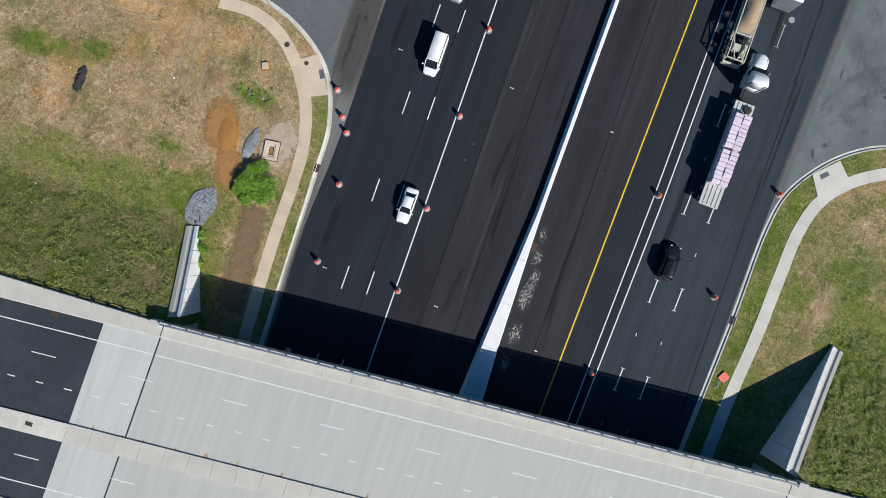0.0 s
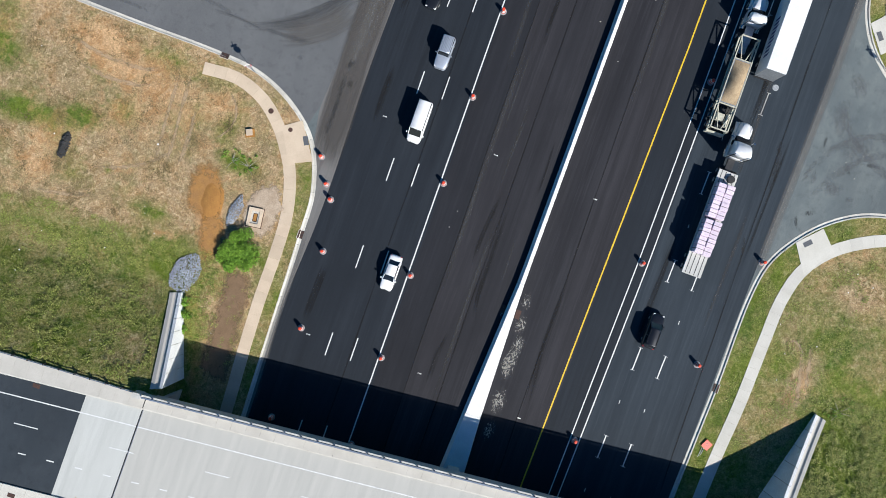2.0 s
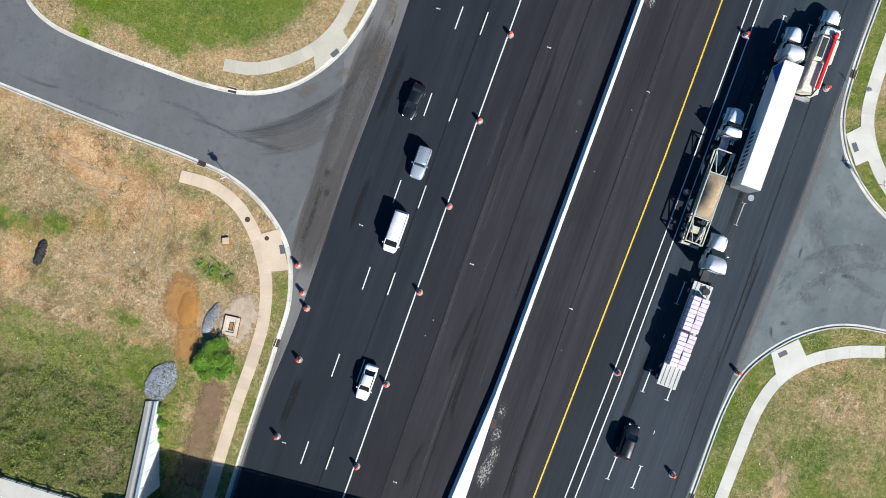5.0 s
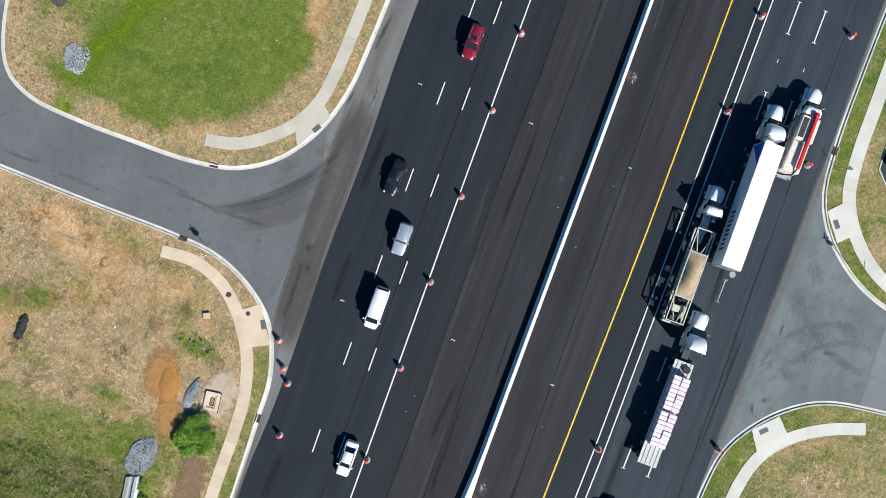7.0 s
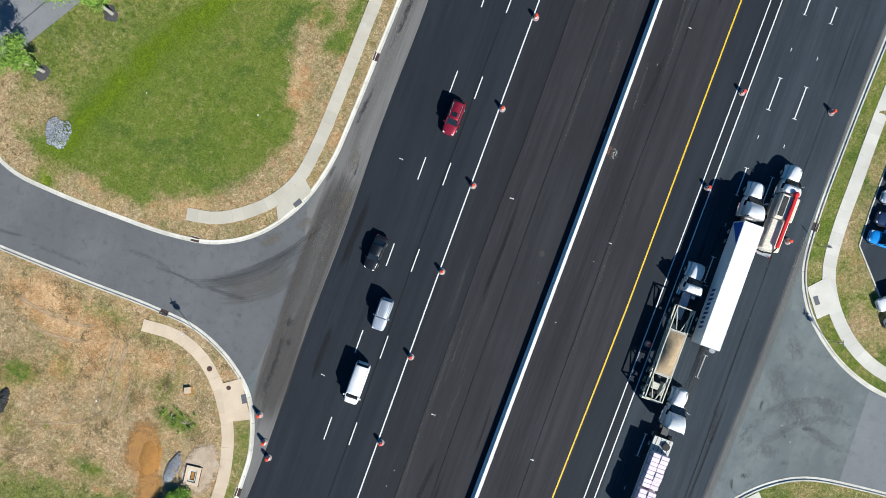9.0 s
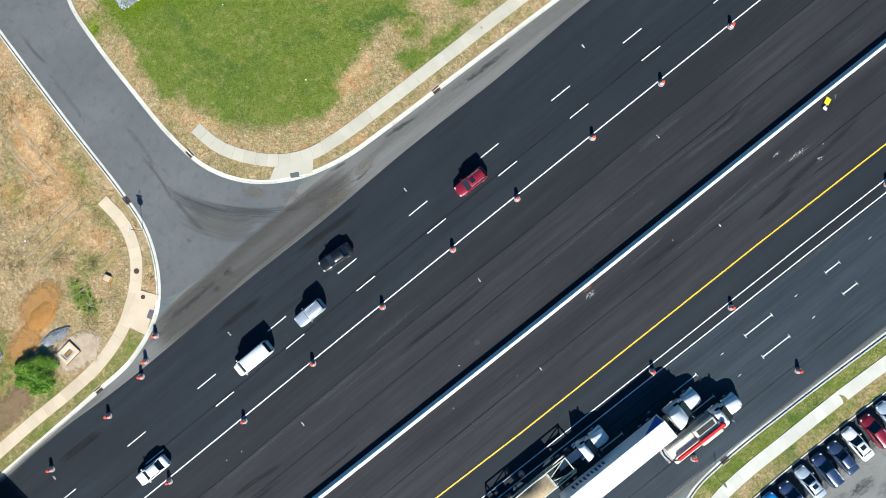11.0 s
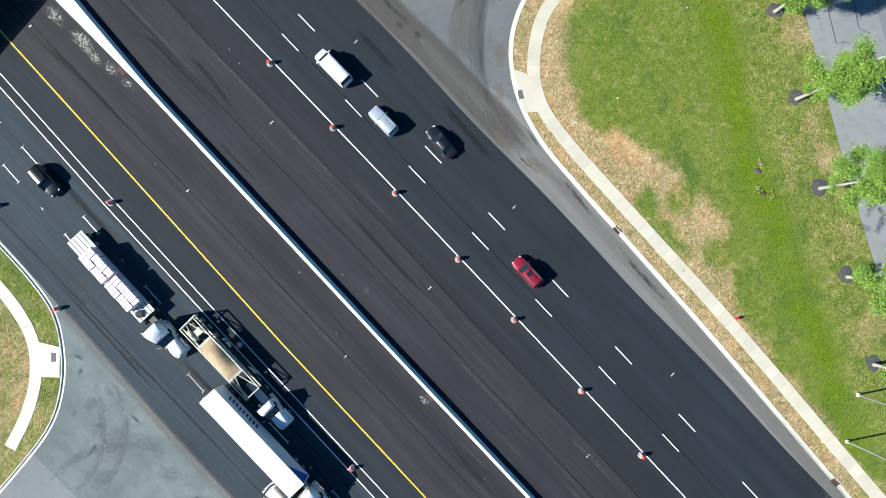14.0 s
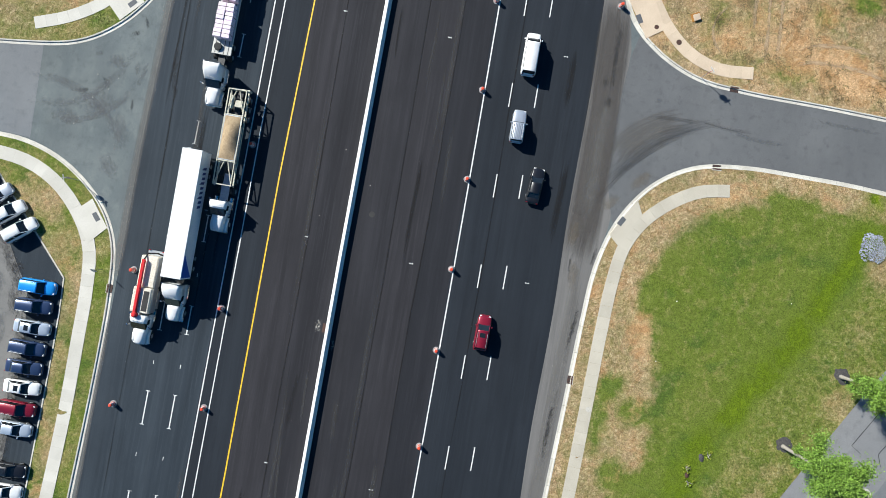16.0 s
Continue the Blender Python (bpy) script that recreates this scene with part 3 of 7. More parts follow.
WALK_D = smooth_line([(75, 200), (71.6, 120), (70.0, 87), (69.5, 76), (69.4, 66), (69.4, 58.6), (70.0, 53.5), (72.0, 49.6), (75.4, 46.0), (79.2, 43.9), (84, 43.0), (130, 43.6)], 1.55)
LOT_EDGE = [(110, 44.4), (84.5, 44.6), (72.5, 58.2), (72.4, 66), (72.6, 76), (72.9, 88), (75, 130), (77, 190)]
WALL_W = [(-5.9, -12.7), (-2.0, -23.4), (-2.0, -52.8), (-6.0, -64)]
WALL_E = [(78.1, -0.2), (73.7, -16.6), (73.7, -46), (78.0, -63)]


def side(line, x, y):
    """Positive when the place is west of a line that runs from north to south."""
    pts = line
    if y >= pts[0][1]:
        return pts[0][0] - x
    if y <= pts[-1][1]:
        return pts[-1][0] - x
    for (x0, y0), (x1, y1) in zip(pts, pts[1:]):
        if y1 <= y <= y0:
            return x0 + (x1 - x0) * (y - y0) / (y1 - y0) - x
    return 0


def land(x, y):
    """Height of the earth: level verges, and the banks that carry the overpass's approaches."""
    z = 0.13
    north = y - (BR_Y + BR_SLOPE * x)
    if x < 35:
        inside, reach = side(WALL_W, x, y) > 0, 12.2
        north -= 0.045 * max(0, -x - 3)
    else:
        inside, reach = side(WALL_E, x, y) < 0, 16.8
    if inside:
        out = max(north - 0.6, -north - BR_W - 0.6, 0.0)
        up = max(0.0, 1 - out / reach)
        top = BR_Z - 0.12
        z = max(z, top * up ** 1.08) if up < 1 else top
    return z


# ---- ground ----
def inside_polygon(poly, x, y):
    c = False
    j = len(poly) - 1
    for i in range(len(poly)):
        xi, yi = poly[i]
        xj, yj = poly[j]
        if (yi > y) != (yj > y) and x < (xj - xi) * (y - yi) / (yj - yi) + xi:
            c = not c
        j = i
    return c


def bump_of(x, y, cx, cy, rx, ry, turn=0.0):
    dx, dy = x - cx, y - cy
    c, s = math.cos(radians(turn)), math.sin(radians(turn))
    u, v = (dx * c + dy * s) / rx, (-dx * s + dy * c) / ry
    return max(0.0, 1 - (u * u + v * v) ** 0.5)


def soft(a, b_, v):
    t = min(1.0, max(0.0, (v - a) / (b_ - a)))
    return t * t * (3 - 2 * t)


def growth_sw(x, y):
    """dry, soil, lush, rough for the south-west field."""
    edge = -9.0 + 0.16 * (x + 30) + 1.8 * noise.noise((x * 0.12, y * 0.12, 3))
    bank = soft(edge + 2.5, edge - 2.0, y)
    field = 1.02 + 0.38 * noise.noise((x * 0.25, y * 0.25, 8)) - 0.55 * max(0.0, noise.noise((x * 0.13, y * 0.16, 40)))
    for cx, cy, rx, ry, k in ((-39.5, 9.7, 4.5, 4, 1), (-35.2, 3.2, 5, 2.6, 1), (-29.6, 3.0, 4.2, 2.2, .9), (-25.8, 4.9, 3.6, 2.2, .9), (-21.2, 7.4, 3.6, 1.8, .8), (-5.5, 5.8, 2.4, 2.2, .9), (-2.9, 5.9, 2.4, 2.2, .9), (-20.5, -0.5, 1, .8, .9),
                              (-13.5, -4, 3.4, 2.2, .9), (-6.5, 12, 1.6, 3, .4), (-41, 15, 5, 4, .5), (-12, 8, 3, 5, .3), (-36, -3, 6, 3, .4), (-7.5, 9.0, 2.0, 3.0, .6), (-17, 15.5, 7, 1.6, .5)):
        field -= 1.1 * k * min(1, 1.5 * bump_of(x, y, cx, cy, rx, ry))
    growing = 0.22 + 0.35 * noise.noise((x * 0.16, y * 0.22, 91)) + 0.30 * noise.noise((x * 0.5, y * 0.6, 92)) + 0.38 * min(1, 1.6 * bump_of(x, y, -8, -22, 3.5, 4)) + 0.35 * min(1, 1.6 * bump_of(x, y, -26, -12.5, 9, 2.4, 8))
    dry = field + (growing - field) * bank
    soil = 0.95 * min(1, 2.0 * bump_of(x, y, -5.6, -2.6, 2.2, 5.2, 12)) + 0.85 * min(1, 1.5 * bump_of(x, y, -25, 14.2, 13, 4.4, 0)) + 0.55 * min(1, 1.5 * bump_of(x, y, -14, 8, 7, 6)) + 0.4 * bump_of(x, y, -13, -1.6, 5, 2.4)
    soil += 0.7 * min(1, 1.6 * bump_of(x, y, -10.5, -6.2, 3.2, 1.2, 10)) + 0.5 * min(1, 1.5 * bump_of(x, y, -9, 12, 3.5, 3))
    soil += (0.20 + 0.8 * noise.noise((x * 0.12, y * 0.12, 77)) + 0.3 * noise.noise((x * 0.5, y * 0.5, 78))) * soft(edge - 1, edge + 6, y)
    lush = bank * max(0.0, 0.1 + 1.3 * noise.noise((x * 0.2, y * 0.24, 95))) + 0.5 * bank * bump_of(x, y, -20, -23.5, 8, 3)
    rough = 0.10 + bank * (0.62 + 0.5 * noise.noise((x * 0.22, y * 0.22, 96)))
    if side(WALL_W, x, y) < -0.3 and y < -6.5:           # worn strip between the wall and the pavement
        near_wall = soft(-4.2, -1.2, side(WALL_W, x, y))
        dry = 0.80 - 0.75 * near_wall + 0.5 * noise.noise((x * 0.4, y * 0.35, 12)) - 0.3 * bump_of(x, y, -1.5, -10, 4, 3)
        soil, lush, rough = 0.42 + 0.5 * noise.noise((x * 0.5, y * 0.3, 33)), 0.3 * near_wall, 0.35
    if x > 3.5 - 0.03 * y and y < 9:
        dry, soil = 0.38 + 0.55 * noise.noise((x * 0.4, y * 0.4, 2)), 0.15
    return dry, soil, lush, rough


WIDE_Y = [(44, 8.0), (50, 9.0), (55.7, 11.0), (61, 11.8), (65, 12.4), (70.6, 11.8), (73.5, 9.4), (77, 6.0), (82, 4.9), (200, 4.9)]
SWALE = [(30, -32), (36.1, -30.7), (40.5, -29.3), (44.5, -26.9), (51, -23.6), (54.9, -21), (60.4, -17.8), (66.6, -14.5), (70.6, -12.4), (92, -3)]


def growth_nw(x, y):
    """The north-west lawn: straw along the kerbs, a lush swale across, paler turf towards the trees."""
    near = 99.0
    if -50 < x < 20:
        near = min(((p[0] - x) ** 2 + (p[1] - y) ** 2) ** 0.5 for p in KERB_B[::2])
    wide = run(WIDE_Y, y) if y > 44 and x > -20 else 4.3 + 3.6 * soft(-20, -7, x)
    d = near + 0.9 * noise.noise((x * 0.3, y * 0.3, 9)) + 0.6 * noise.noise((x * 0.9, y * 0.9, 2))
    straw = 1 - soft(wide - 1.2, wide + 1.0, d)
    dry = -0.30 + 1.12 * straw + 0.25 * straw * noise.noise((x * 0.3, y * 0.3, 19))
    west = x - run(SWALE, y)
    pale = soft(-1.5, -5.5, west + 1.5 * noise.noise((x * 0.2, y * 0.2, 14)))
    dry += pale * (0.34 + 0.45 * noise.noise((x * 0.20, y * 0.20, 17)) + 0.3 * noise.noise((x * 0.6, y * 0.6, 18)))
    for cx, cy, rx, ry in ((-21.2, 62.3, 4.5, 2.6), (-26, 56, 4, 2.4), (-17.5, 76, 4, 3), (-28, 47, 3, 3)):
        dry -= 0.8 * min(1, 1.5 * bump_of(x, y, cx, cy, rx, ry, 60))
    dry = max(dry, 0.75 * min(1, 2 * bump_of(x, y, -22.4, 72.7, 2.2, 3.0)), 0.55 * min(1, 2 * bump_of(x, y, -31.4, 57.8, 3, 3)), 0.72 * min(1, 1.8 * bump_of(x, y, -36, 38.5, 6, 5)))
    for cx, cy, rx, ry in ((-1.3, 60.2, 2.4, 2.6), (-4.9, 63, 3.0, 2.4), (-3.4, 71.7, 3.0, 3.2), (-0.2, 64.5, 1.6, 6), (-4.0, 47.5, 1.5, 4), (-20, 32, 5, 1.2)):
        dry -= 1.4 * min(1, 1.5 * bump_of(x, y, cx, cy, rx, ry)) * (0.55 + 0.6 * abs(noise.noise((x, y, 3))))
    soil = 0.45 * min(1, 1.8 * bump_of(x, y, -3.6, 53, 2.6, 5.0, 8)) + 0.5 * min(1, 1.8 * bump_of(x, y, -11.5, 33.6, 5.0, 1.8, 12)) + 0.4 * bump_of(x, y, -22.6, 72, 2.5, 3) + 0.42 * straw * max(0, 0.3 + noise.noise((x * 0.30, y * 0.30, 55)) * 2)
    if near < 3.4 and y > 44:
        dry = max(dry, 0.56 + 0.35 * noise.noise((x * 0.5, y * 0.25, 6)) - 0.45 * soft(58, 78, y))
    if y > 30 and abs(x - run([(38, 0), (46, 1.9), (54, 2.2), (61, 2.4), (79, 3.0), (104, 4.5), (200, 11)], y) + 2.0) < 0.5 and 40 < y < 62:
        soil = max(soil, 0.55)
    half = 3.6 + 1.8 * noise.noise((y * 0.16, 4, 5))
    lush = max(0.0, 1 - abs(west + 1.6 * noise.noise((y * 0.13, 2, 5)) + 0.8 * noise.noise((x * 0.6, y * 0.6, 2))) / half) * (1 - 0.2 * soft(66, 74, y)) * 1.3 * (0.7 + 0.8 * noise.noise((x * 0.35, y * 0.35, 61)))
    return dry - 0.5 * lush, soil, lush, 0.05 + 0.2 * straw + 0.55 * pale


def growth_se(x, y):
    dry = 0.40 + 0.45 * noise.noise((x * 0.11, y * 0.11, 21)) + 0.45 * noise.noise((x * 0.35, y * 0.35, 93))
    for cx, cy, rx, ry, turn, k in ((74.6, 2.6, 2.4, 6.5, -18, 1.0), (72.2, 7.4, 2.6, 1.3, -25, .8), (78.8, 16.5, 5.5, 4.2, 20, .95), (75.2, 20.4, 9, 1.8, 30, .8), (71.0, 15.0, 1.2, 2.8, -25, .7), (69.9, -5.5, 1.3, 1.6, 0, .7), (84, 15, 4, 4, 0, .8)):
        dry = max(dry, k * min(1, 1.8 * bump_of(x, y, cx, cy, rx, ry, turn)) + 0.25 * noise.noise((x * 0.6, y * 0.6, 5)))
    bank = soft(2.5, 0.0, y + 0.35 * (78 - x)) * soft(75.5, 78.5, x)
    dry += (-0.05 + 0.35 * noise.noise((x * 0.3, y * 0.3, 4)) - dry) * bank
    verge = side([(p[0], p[1]) for p in WALK_C[5:-1]], x, y) > 0
    if verge:
        dry = 0.12 + 0.4 * noise.noise((x * 0.5, y * 0.3, 7))
    soil = 0.5 * min(1, 1.6 * bump_of(x, y, 75.2, 20.4, 8, 1.6, 30)) + 0.62 * min(1, 1.6 * bump_of(x, y, 74.7, 2.2, 1.8, 5.5, -18)) + 0.3 * bump_of(x, y, 72.2, 7.4, 2.4, 1.2, -25)
    return dry, 0.0 if verge else soil, 0.35 * bank + 0.5 * max(0, noise.noise((x * 0.22, y * 0.22, 94))), 0.42 + 0.4 * bank


def growth_ne(x, y):
    near = min(((p[0] - x) ** 2 + (p[1] - y) ** 2) ** 0.5 for p in KERB_D[::2])
    if near < 3.2:
        return 0.14 + 0.45 * noise.noise((x * 0.45, y * 0.25, 31)), 0.0, 0.2, 0.35
    return 0.48 + 0.75 * noise.noise((x * 0.35, y * 0.3, 32)), 0.25 + 0.4 * noise.noise((x * 0.4, y * 0.4, 36)), 0.1, 0.3


def earth(name, poly, growth, constraints=(), cell=1.05, focus=(-55, 100, -68, 125)):
    """A sheet of turf inside a plan polygon, with the land's height and its growth."""
    pts, edges = [], []

    def chain(line, loop):
        first = len(pts)
        pts.extend(Vector((p[0], p[1])) for p in line)
        n = len(line)
        edges.extend((first + i, first + (i + 1) % n) for i in range(n if loop else n - 1))

    chain(poly, True)
    for line in constraints:
        chain(line, False)
    plain = [(p[0], p[1]) for p in poly]
    rr = random.Random(len(poly))
    x0, x1 = min(p[0] for p in plain), max(p[0] for p in plain)
    y0, y1 = min(p[1] for p in plain), max(p[1] for p in plain)
    x = max(x0, focus[0])
    while x < min(x1, focus[1]):
        y = max(y0, focus[2])
        while y < min(y1, focus[3]):
            a, b_ = x + rr.uniform(-.35, .35) * cell, y + rr.uniform(-.35, .35) * cell
            if inside_polygon(plain, a, b_):
                pts.append(Vector((a, b_)))
            y += cell
        x += cell
    vs, _, fs, *_ = delaunay_2d_cdt(pts, edges, [list(range(len(poly)))], 1, 1e-4)
    me = bpy.data.meshes.new(name)
    co = [(v.x, v.y, land(v.x, v.y) + 0.05 * noise.noise((v.x * 0.35, v.y * 0.35, 0)) * (0 if min(abs(v.x - 7), 9) < 0.2 else 1)) for v in vs]
    me.from_pydata(co, [], [list(f) for f in fs])
    vals = [growth(v.x, v.y) if focus[0] < v.x < focus[1] and focus[2] < v.y < focus[3] else (0.3, 0.0, 0.0, 0.3) for v in vs]
    for k, key in enumerate(("dry", "soil", "lush", "rough")):
        at = me.attributes.new(key, "FLOAT", "POINT")
        at.data.foreach_set("value", [float(v[k]) for v in vals])
    me.materials.append(M_TURF)
    for p in me.polygons:
        p.use_smooth = True
    return tagged(new(name, me), "", "", kind="structure")


far = boxed(-2500, 2500, -2500, 2500, -1.2, -0.4)
setting("ground", far, M_TURF, "wide grassy land out to the horizon", "ground")


def thick(line, w):
    a, b_ = beside([Vector(p) for p in line], w / 2), beside([Vector(p) for p in line], -w / 2)
    return [resample(a, 1.0), resample(b_, 1.0)]


BACK = 0.56
pa = [(p.x, p.y) for p in beside(KERB_A, BACK)]
tagged(earth("ground_southwest", pa + [(-120, -190), (pa[0][0], -190)], growth_sw, thick(WALL_W, 0.5)), "straw-coloured field with green weeds and bare clay", "ground")
pb = [(p.x, p.y) for p in beside(KERB_B, BACK)]
tagged(earth("ground_northwest", pb, growth_nw), "green lawn with straw edges along the kerb", "ground")
pc = [(p.x, p.y) for p in beside(KERB_C, BACK)]
tagged(earth("ground_southeast", pc + [(pc[-1][0], -190), (130, -190)], growth_se, thick(WALL_E, 0.5)), "patchy grass bank beside the retaining wall", "ground")
pd_ = [(p.x, p.y) for p in beside(KERB_D, BACK)]
lot = [Vector(p) for p in LOT_EDGE]
ne = pd_ + [(130, 44.4)] + [(p.x, p.y) for p in resample(lot, 1.5)] + [(pd_[0][0] + 4, 200)]
tagged(earth("ground_northeast", ne, growth_ne), "mown verge between pavement and car park", "ground")

# ---- carriageways ----
YS = [-420, -200] + [-80 + 2 * i for i in range(120)] + [190, 420]


def lane(name, left, right, z, material, label, y0=-420, y1=420):
    bm = bmesh.new()
    prev = None
    for y in [v for v in YS if y0 <= v <= y1]:
        a, b_ = bm.verts.new((left(y), y, z)), bm.verts.new((right(y), y, z))
        if prev:
            bm.faces.new((prev[0], prev[1], b_, a))
        prev = (a, b_)
    return setting(name, bm, material, label, "road")


base = boxed(-140, 140, -420, 420, -0.30, -0.004)
setting("road_base", base, M_ASPH_OLD, "weathered grey asphalt of the junctions", "road")
west_edge = lambda y: (8.6 - 0.025 * (y + 60) if y < -12 else 7.35 + 0.5 * soft(-12, 2, y)) + (0.5 * bend(y)) + 0.12 * math.sin(y * 0.21)


def joint(x, seed):
    return lambda y: x + bend(y) + 0.16 * noise.noise((seed, y * 0.06, 1.7)) + 0.05 * noise.noise((seed, y * 0.3, 4.1))


J1, J2, J3, J4 = joint(21.9, 1), joint(26.15, 2), joint(30.6, 3), joint(41.45, 4)
lane("road_west", west_edge, J1, 0.0, M_ASPH_NEW, "fresh blue-black asphalt lanes")
lane("road_median_west", J1, J2, 0.001, M_ASPH_MID_A, "dark asphalt beside the lane line")
lane("road_median_west", J2, J3, 0.002, M_ASPH_MID_B, "grey-brown asphalt strip")
lane("road_median_west", J3, lambda y: 36.2 + bend(y), 0.003, M_ASPH_MID, "brown-black asphalt beside the median")
lane("road_median_east", lambda y: 36.2 + bend(y), J4, 0.003, M_ASPH_MID, "brown-black asphalt beside the median")
lane("road_median_east", J4, lambda y: run(YELLOW, y) + 0.3, 0.002, M_ASPH_MID_B, "grey-brown asphalt strip")
lane("road_turn", lambda y: run(YELLOW, y) + 0.3, lambda y: run(WHITE_OUT, y) + 0.2, 0.0, M_ASPH_NEW, "fresh black asphalt strip")
lane("road_east", lambda y: run(WHITE_OUT, y) + 0.2, lambda y: run(EAST_EDGE, y), 0.002, M_ASPH_EAST, "worn blue-grey asphalt lanes")


SHOULDER = [(-24, 7.55), (-1, 6.85), (5.7, 6.5), (9, 5.3), (12, 4.0), (16.5, 3.2), (21, 3.6), (28, 3.9), (34, 3.4), (38.5, 2.2), (41, 2.8), (44.6, 3.5), (52, 4.1), (62, 4.5), (80, 5.3), (104, 6.8), (150, 9.5), (200, 13)]
lane("road_shoulder", lambda y: run(SHOULDER, y), west_edge, 0.0, M_ASPH_BROWN, "brown-grey dusty asphalt shoulder", -24, 190)


def patch(name, pts, z, material, label, category="road", res=0.0):
    bm = bmesh.new()
    bm.faces.new([bm.verts.new((p[0], p[1], z)) for p in pts])
    bmesh.ops.triangulate(bm, faces=bm.faces)
    bmesh.ops.recalc_face_normals(bm, faces=bm.faces)
    for f in bm.faces:
        if f.normal.z < 0:
            f.normal_flip()
    return setting(name, bm, material, label, category)


a_side = [(p.x, p.y) for p in KERB_A if p.y > 12 and p.x > -110]
b_side = [(p.x, p.y) for p in KERB_B if p.y < 40 and p.x < 2]
patch("side_street", [(2.5, 13.6)] + a_side[1:] + [(-110, 36)] + b_side + [(2.2, 38.5), (3.4, 34), (3.9, 28), (3.6, 21), (3.2, 16.5)], 0.002, M_ASPH_SIDE, "grey asphalt side street")
patch("side_street_east", [(80.6, 27.9), (100, 29.6), (130, 31.2), (130, 40.8), (86, 40.1), (80.3, 40.5)], 0.003, M_ASPH_PALE, "pale weathered asphalt entrance")


# ---- overpass: deck, parapets, walls ----
def quad_prism(bm, pts, z0, z1):
    """A prism over a plan polygon of Vectors whose z is ignored; z0, z1 absolute."""
    lo = [bm.verts.new((p[0], p[1], z0)) for p in pts]
    hi = [bm.verts.new((p[0], p[1], z1)) for p in pts]
    n = len(pts)
    bm.faces.new(list(reversed(lo)))
    bm.faces.new(hi)
    for i in range(n):
        bm.faces.new((lo[i], lo[(i + 1) % n], hi[(i + 1) % n], hi[i]))
    bmesh.ops.recalc_face_normals(bm, faces=bm.faces)
    return bm


def span(x0, x1, d0, d1, z0, z1, bm=None):
    return quad_prism(bm or bmesh.new(), [bridge(x0, d0), bridge(x1, d0), bridge(x1, d1), bridge(x0, d1)], BR_Z + z0, BR_Z + z1)


over = thing("overpass_bridge", Matrix(), "grey concrete road overpass with pavement, median and railings", "bridge")
part("deck", span(BX0 + 0.15, BX1 - 0.07, 0.0, BR_W, -0.28, 0.0), M_DECK, over, "grey brushed concrete deck")
for k in range(9):
    d = 1.2 + k * (BR_W - 2.4) / 8
    g = span(BX0 + 0.5, BX1 - 0.5, d - 0.25, d + 0.25, -1.75, -0.28)
    part("girder", g, M_CONC, over)
for x0, x1 in ((BXC, BX0 - 0.07), (BX1 + 0.15, BX1 + 7.0)):
    part("approach_slab", span(x0, x1, 1.75, BR_W - 1.75, -0.3, 0.0), M_DECK_PALE, over, "pale concrete approach slab")
for x in (BX0, BX1):
    part("expansion_joint", span(x - 0.07, x + 0.07, 0.2, BR_W - 0.2, -0.35, 0.006), M_SEAM, over, "dark expansion joint")
    part("expansion_joint", span(x - 0.05, x + 0.05, 0.03, 1.6, 0.0, 0.157), M_SEAM, over, "dark expansion joint")
    part("joint_plate", span(x + 0.07, x + 0.15, 0.2, BR_W - 0.2, -0.2, 0.010), M_STEEL, over)
for x0, x1 in ((-140, BXC), (BX1 + 7.0, 220)):
    part("approach_road", span(x0, x1, 1.75, BR_W - 1.75, -0.25, -0.004), M_ASPH_APPR, over, "dark blue-grey asphalt approach road")
part("west_abutment", quad_prism(bmesh.new(), [bridge(-3.4, 0.3), bridge(-1.5, 0.3), bridge(-1.5, BR_W - 0.3), bridge(-3.4, BR_W - 0.3)], -0.3, BR_Z - 0.3), M_CONC, over)
part("east_abutment", quad_prism(bmesh.new(), [bridge(73.2, 0.3), bridge(75.1, 0.3), bridge(75.1, BR_W - 0.3), bridge(73.2, BR_W - 0.3)], -0.3, BR_Z - 0.3), M_CONC, over)
part("pier", quad_prism(bmesh.new(), [bridge(34.7, 1.0), bridge(36.2, 1.0), bridge(36.2, BR_W - 1.0), bridge(34.7, BR_W - 1.0)], -0.3, BR_Z - 1.75), M_CONC, over)
# median
x = -120.0
while x < 150:
    x1 = min(x + 3.05, 150)
    m_ = M_KERB if (x < BXC or x > BX1 + 7) else M_WALK_BR
    part("median_slab", span(x + 0.015, x1 - 0.015, 14.65, 16.95, -0.1, 0.16), m_, over)
    x = x1
# pavements
for near in (True, False):
    x = -60.0
    while x < 110:
        x1 = x + 1.83

        def d_out(xx):
            return -max(0.0, (-3 - xx)) * 0.045 if near else 0.0
        if near:
            q = [bridge(x + 0.006, d_out(x) + 0.02), bridge(x1 - 0.006, d_out(x1) + 0.02), bridge(x1 - 0.006, 1.6), bridge(x + 0.006, 1.6)]
        else:
            q = [bridge(x + 0.012, BR_W - 1.6), bridge(x1 - 0.012, BR_W - 1.6), bridge(x1 - 0.012, BR_W - 0.02), bridge(x + 0.012, BR_W - 0.02)]
        part("pavement_slab", quad_prism(bmesh.new(), q, BR_Z - 0.28, BR_Z + 0.15), M_WALK_BR, over)
        x = x1
    a, b_ = (1.6, 1.76) if near else (BR_W - 1.76, BR_W - 1.6)
    part("kerb", span(-60, 110, a, b_, -0.28, 0.155), M_KERB, over)
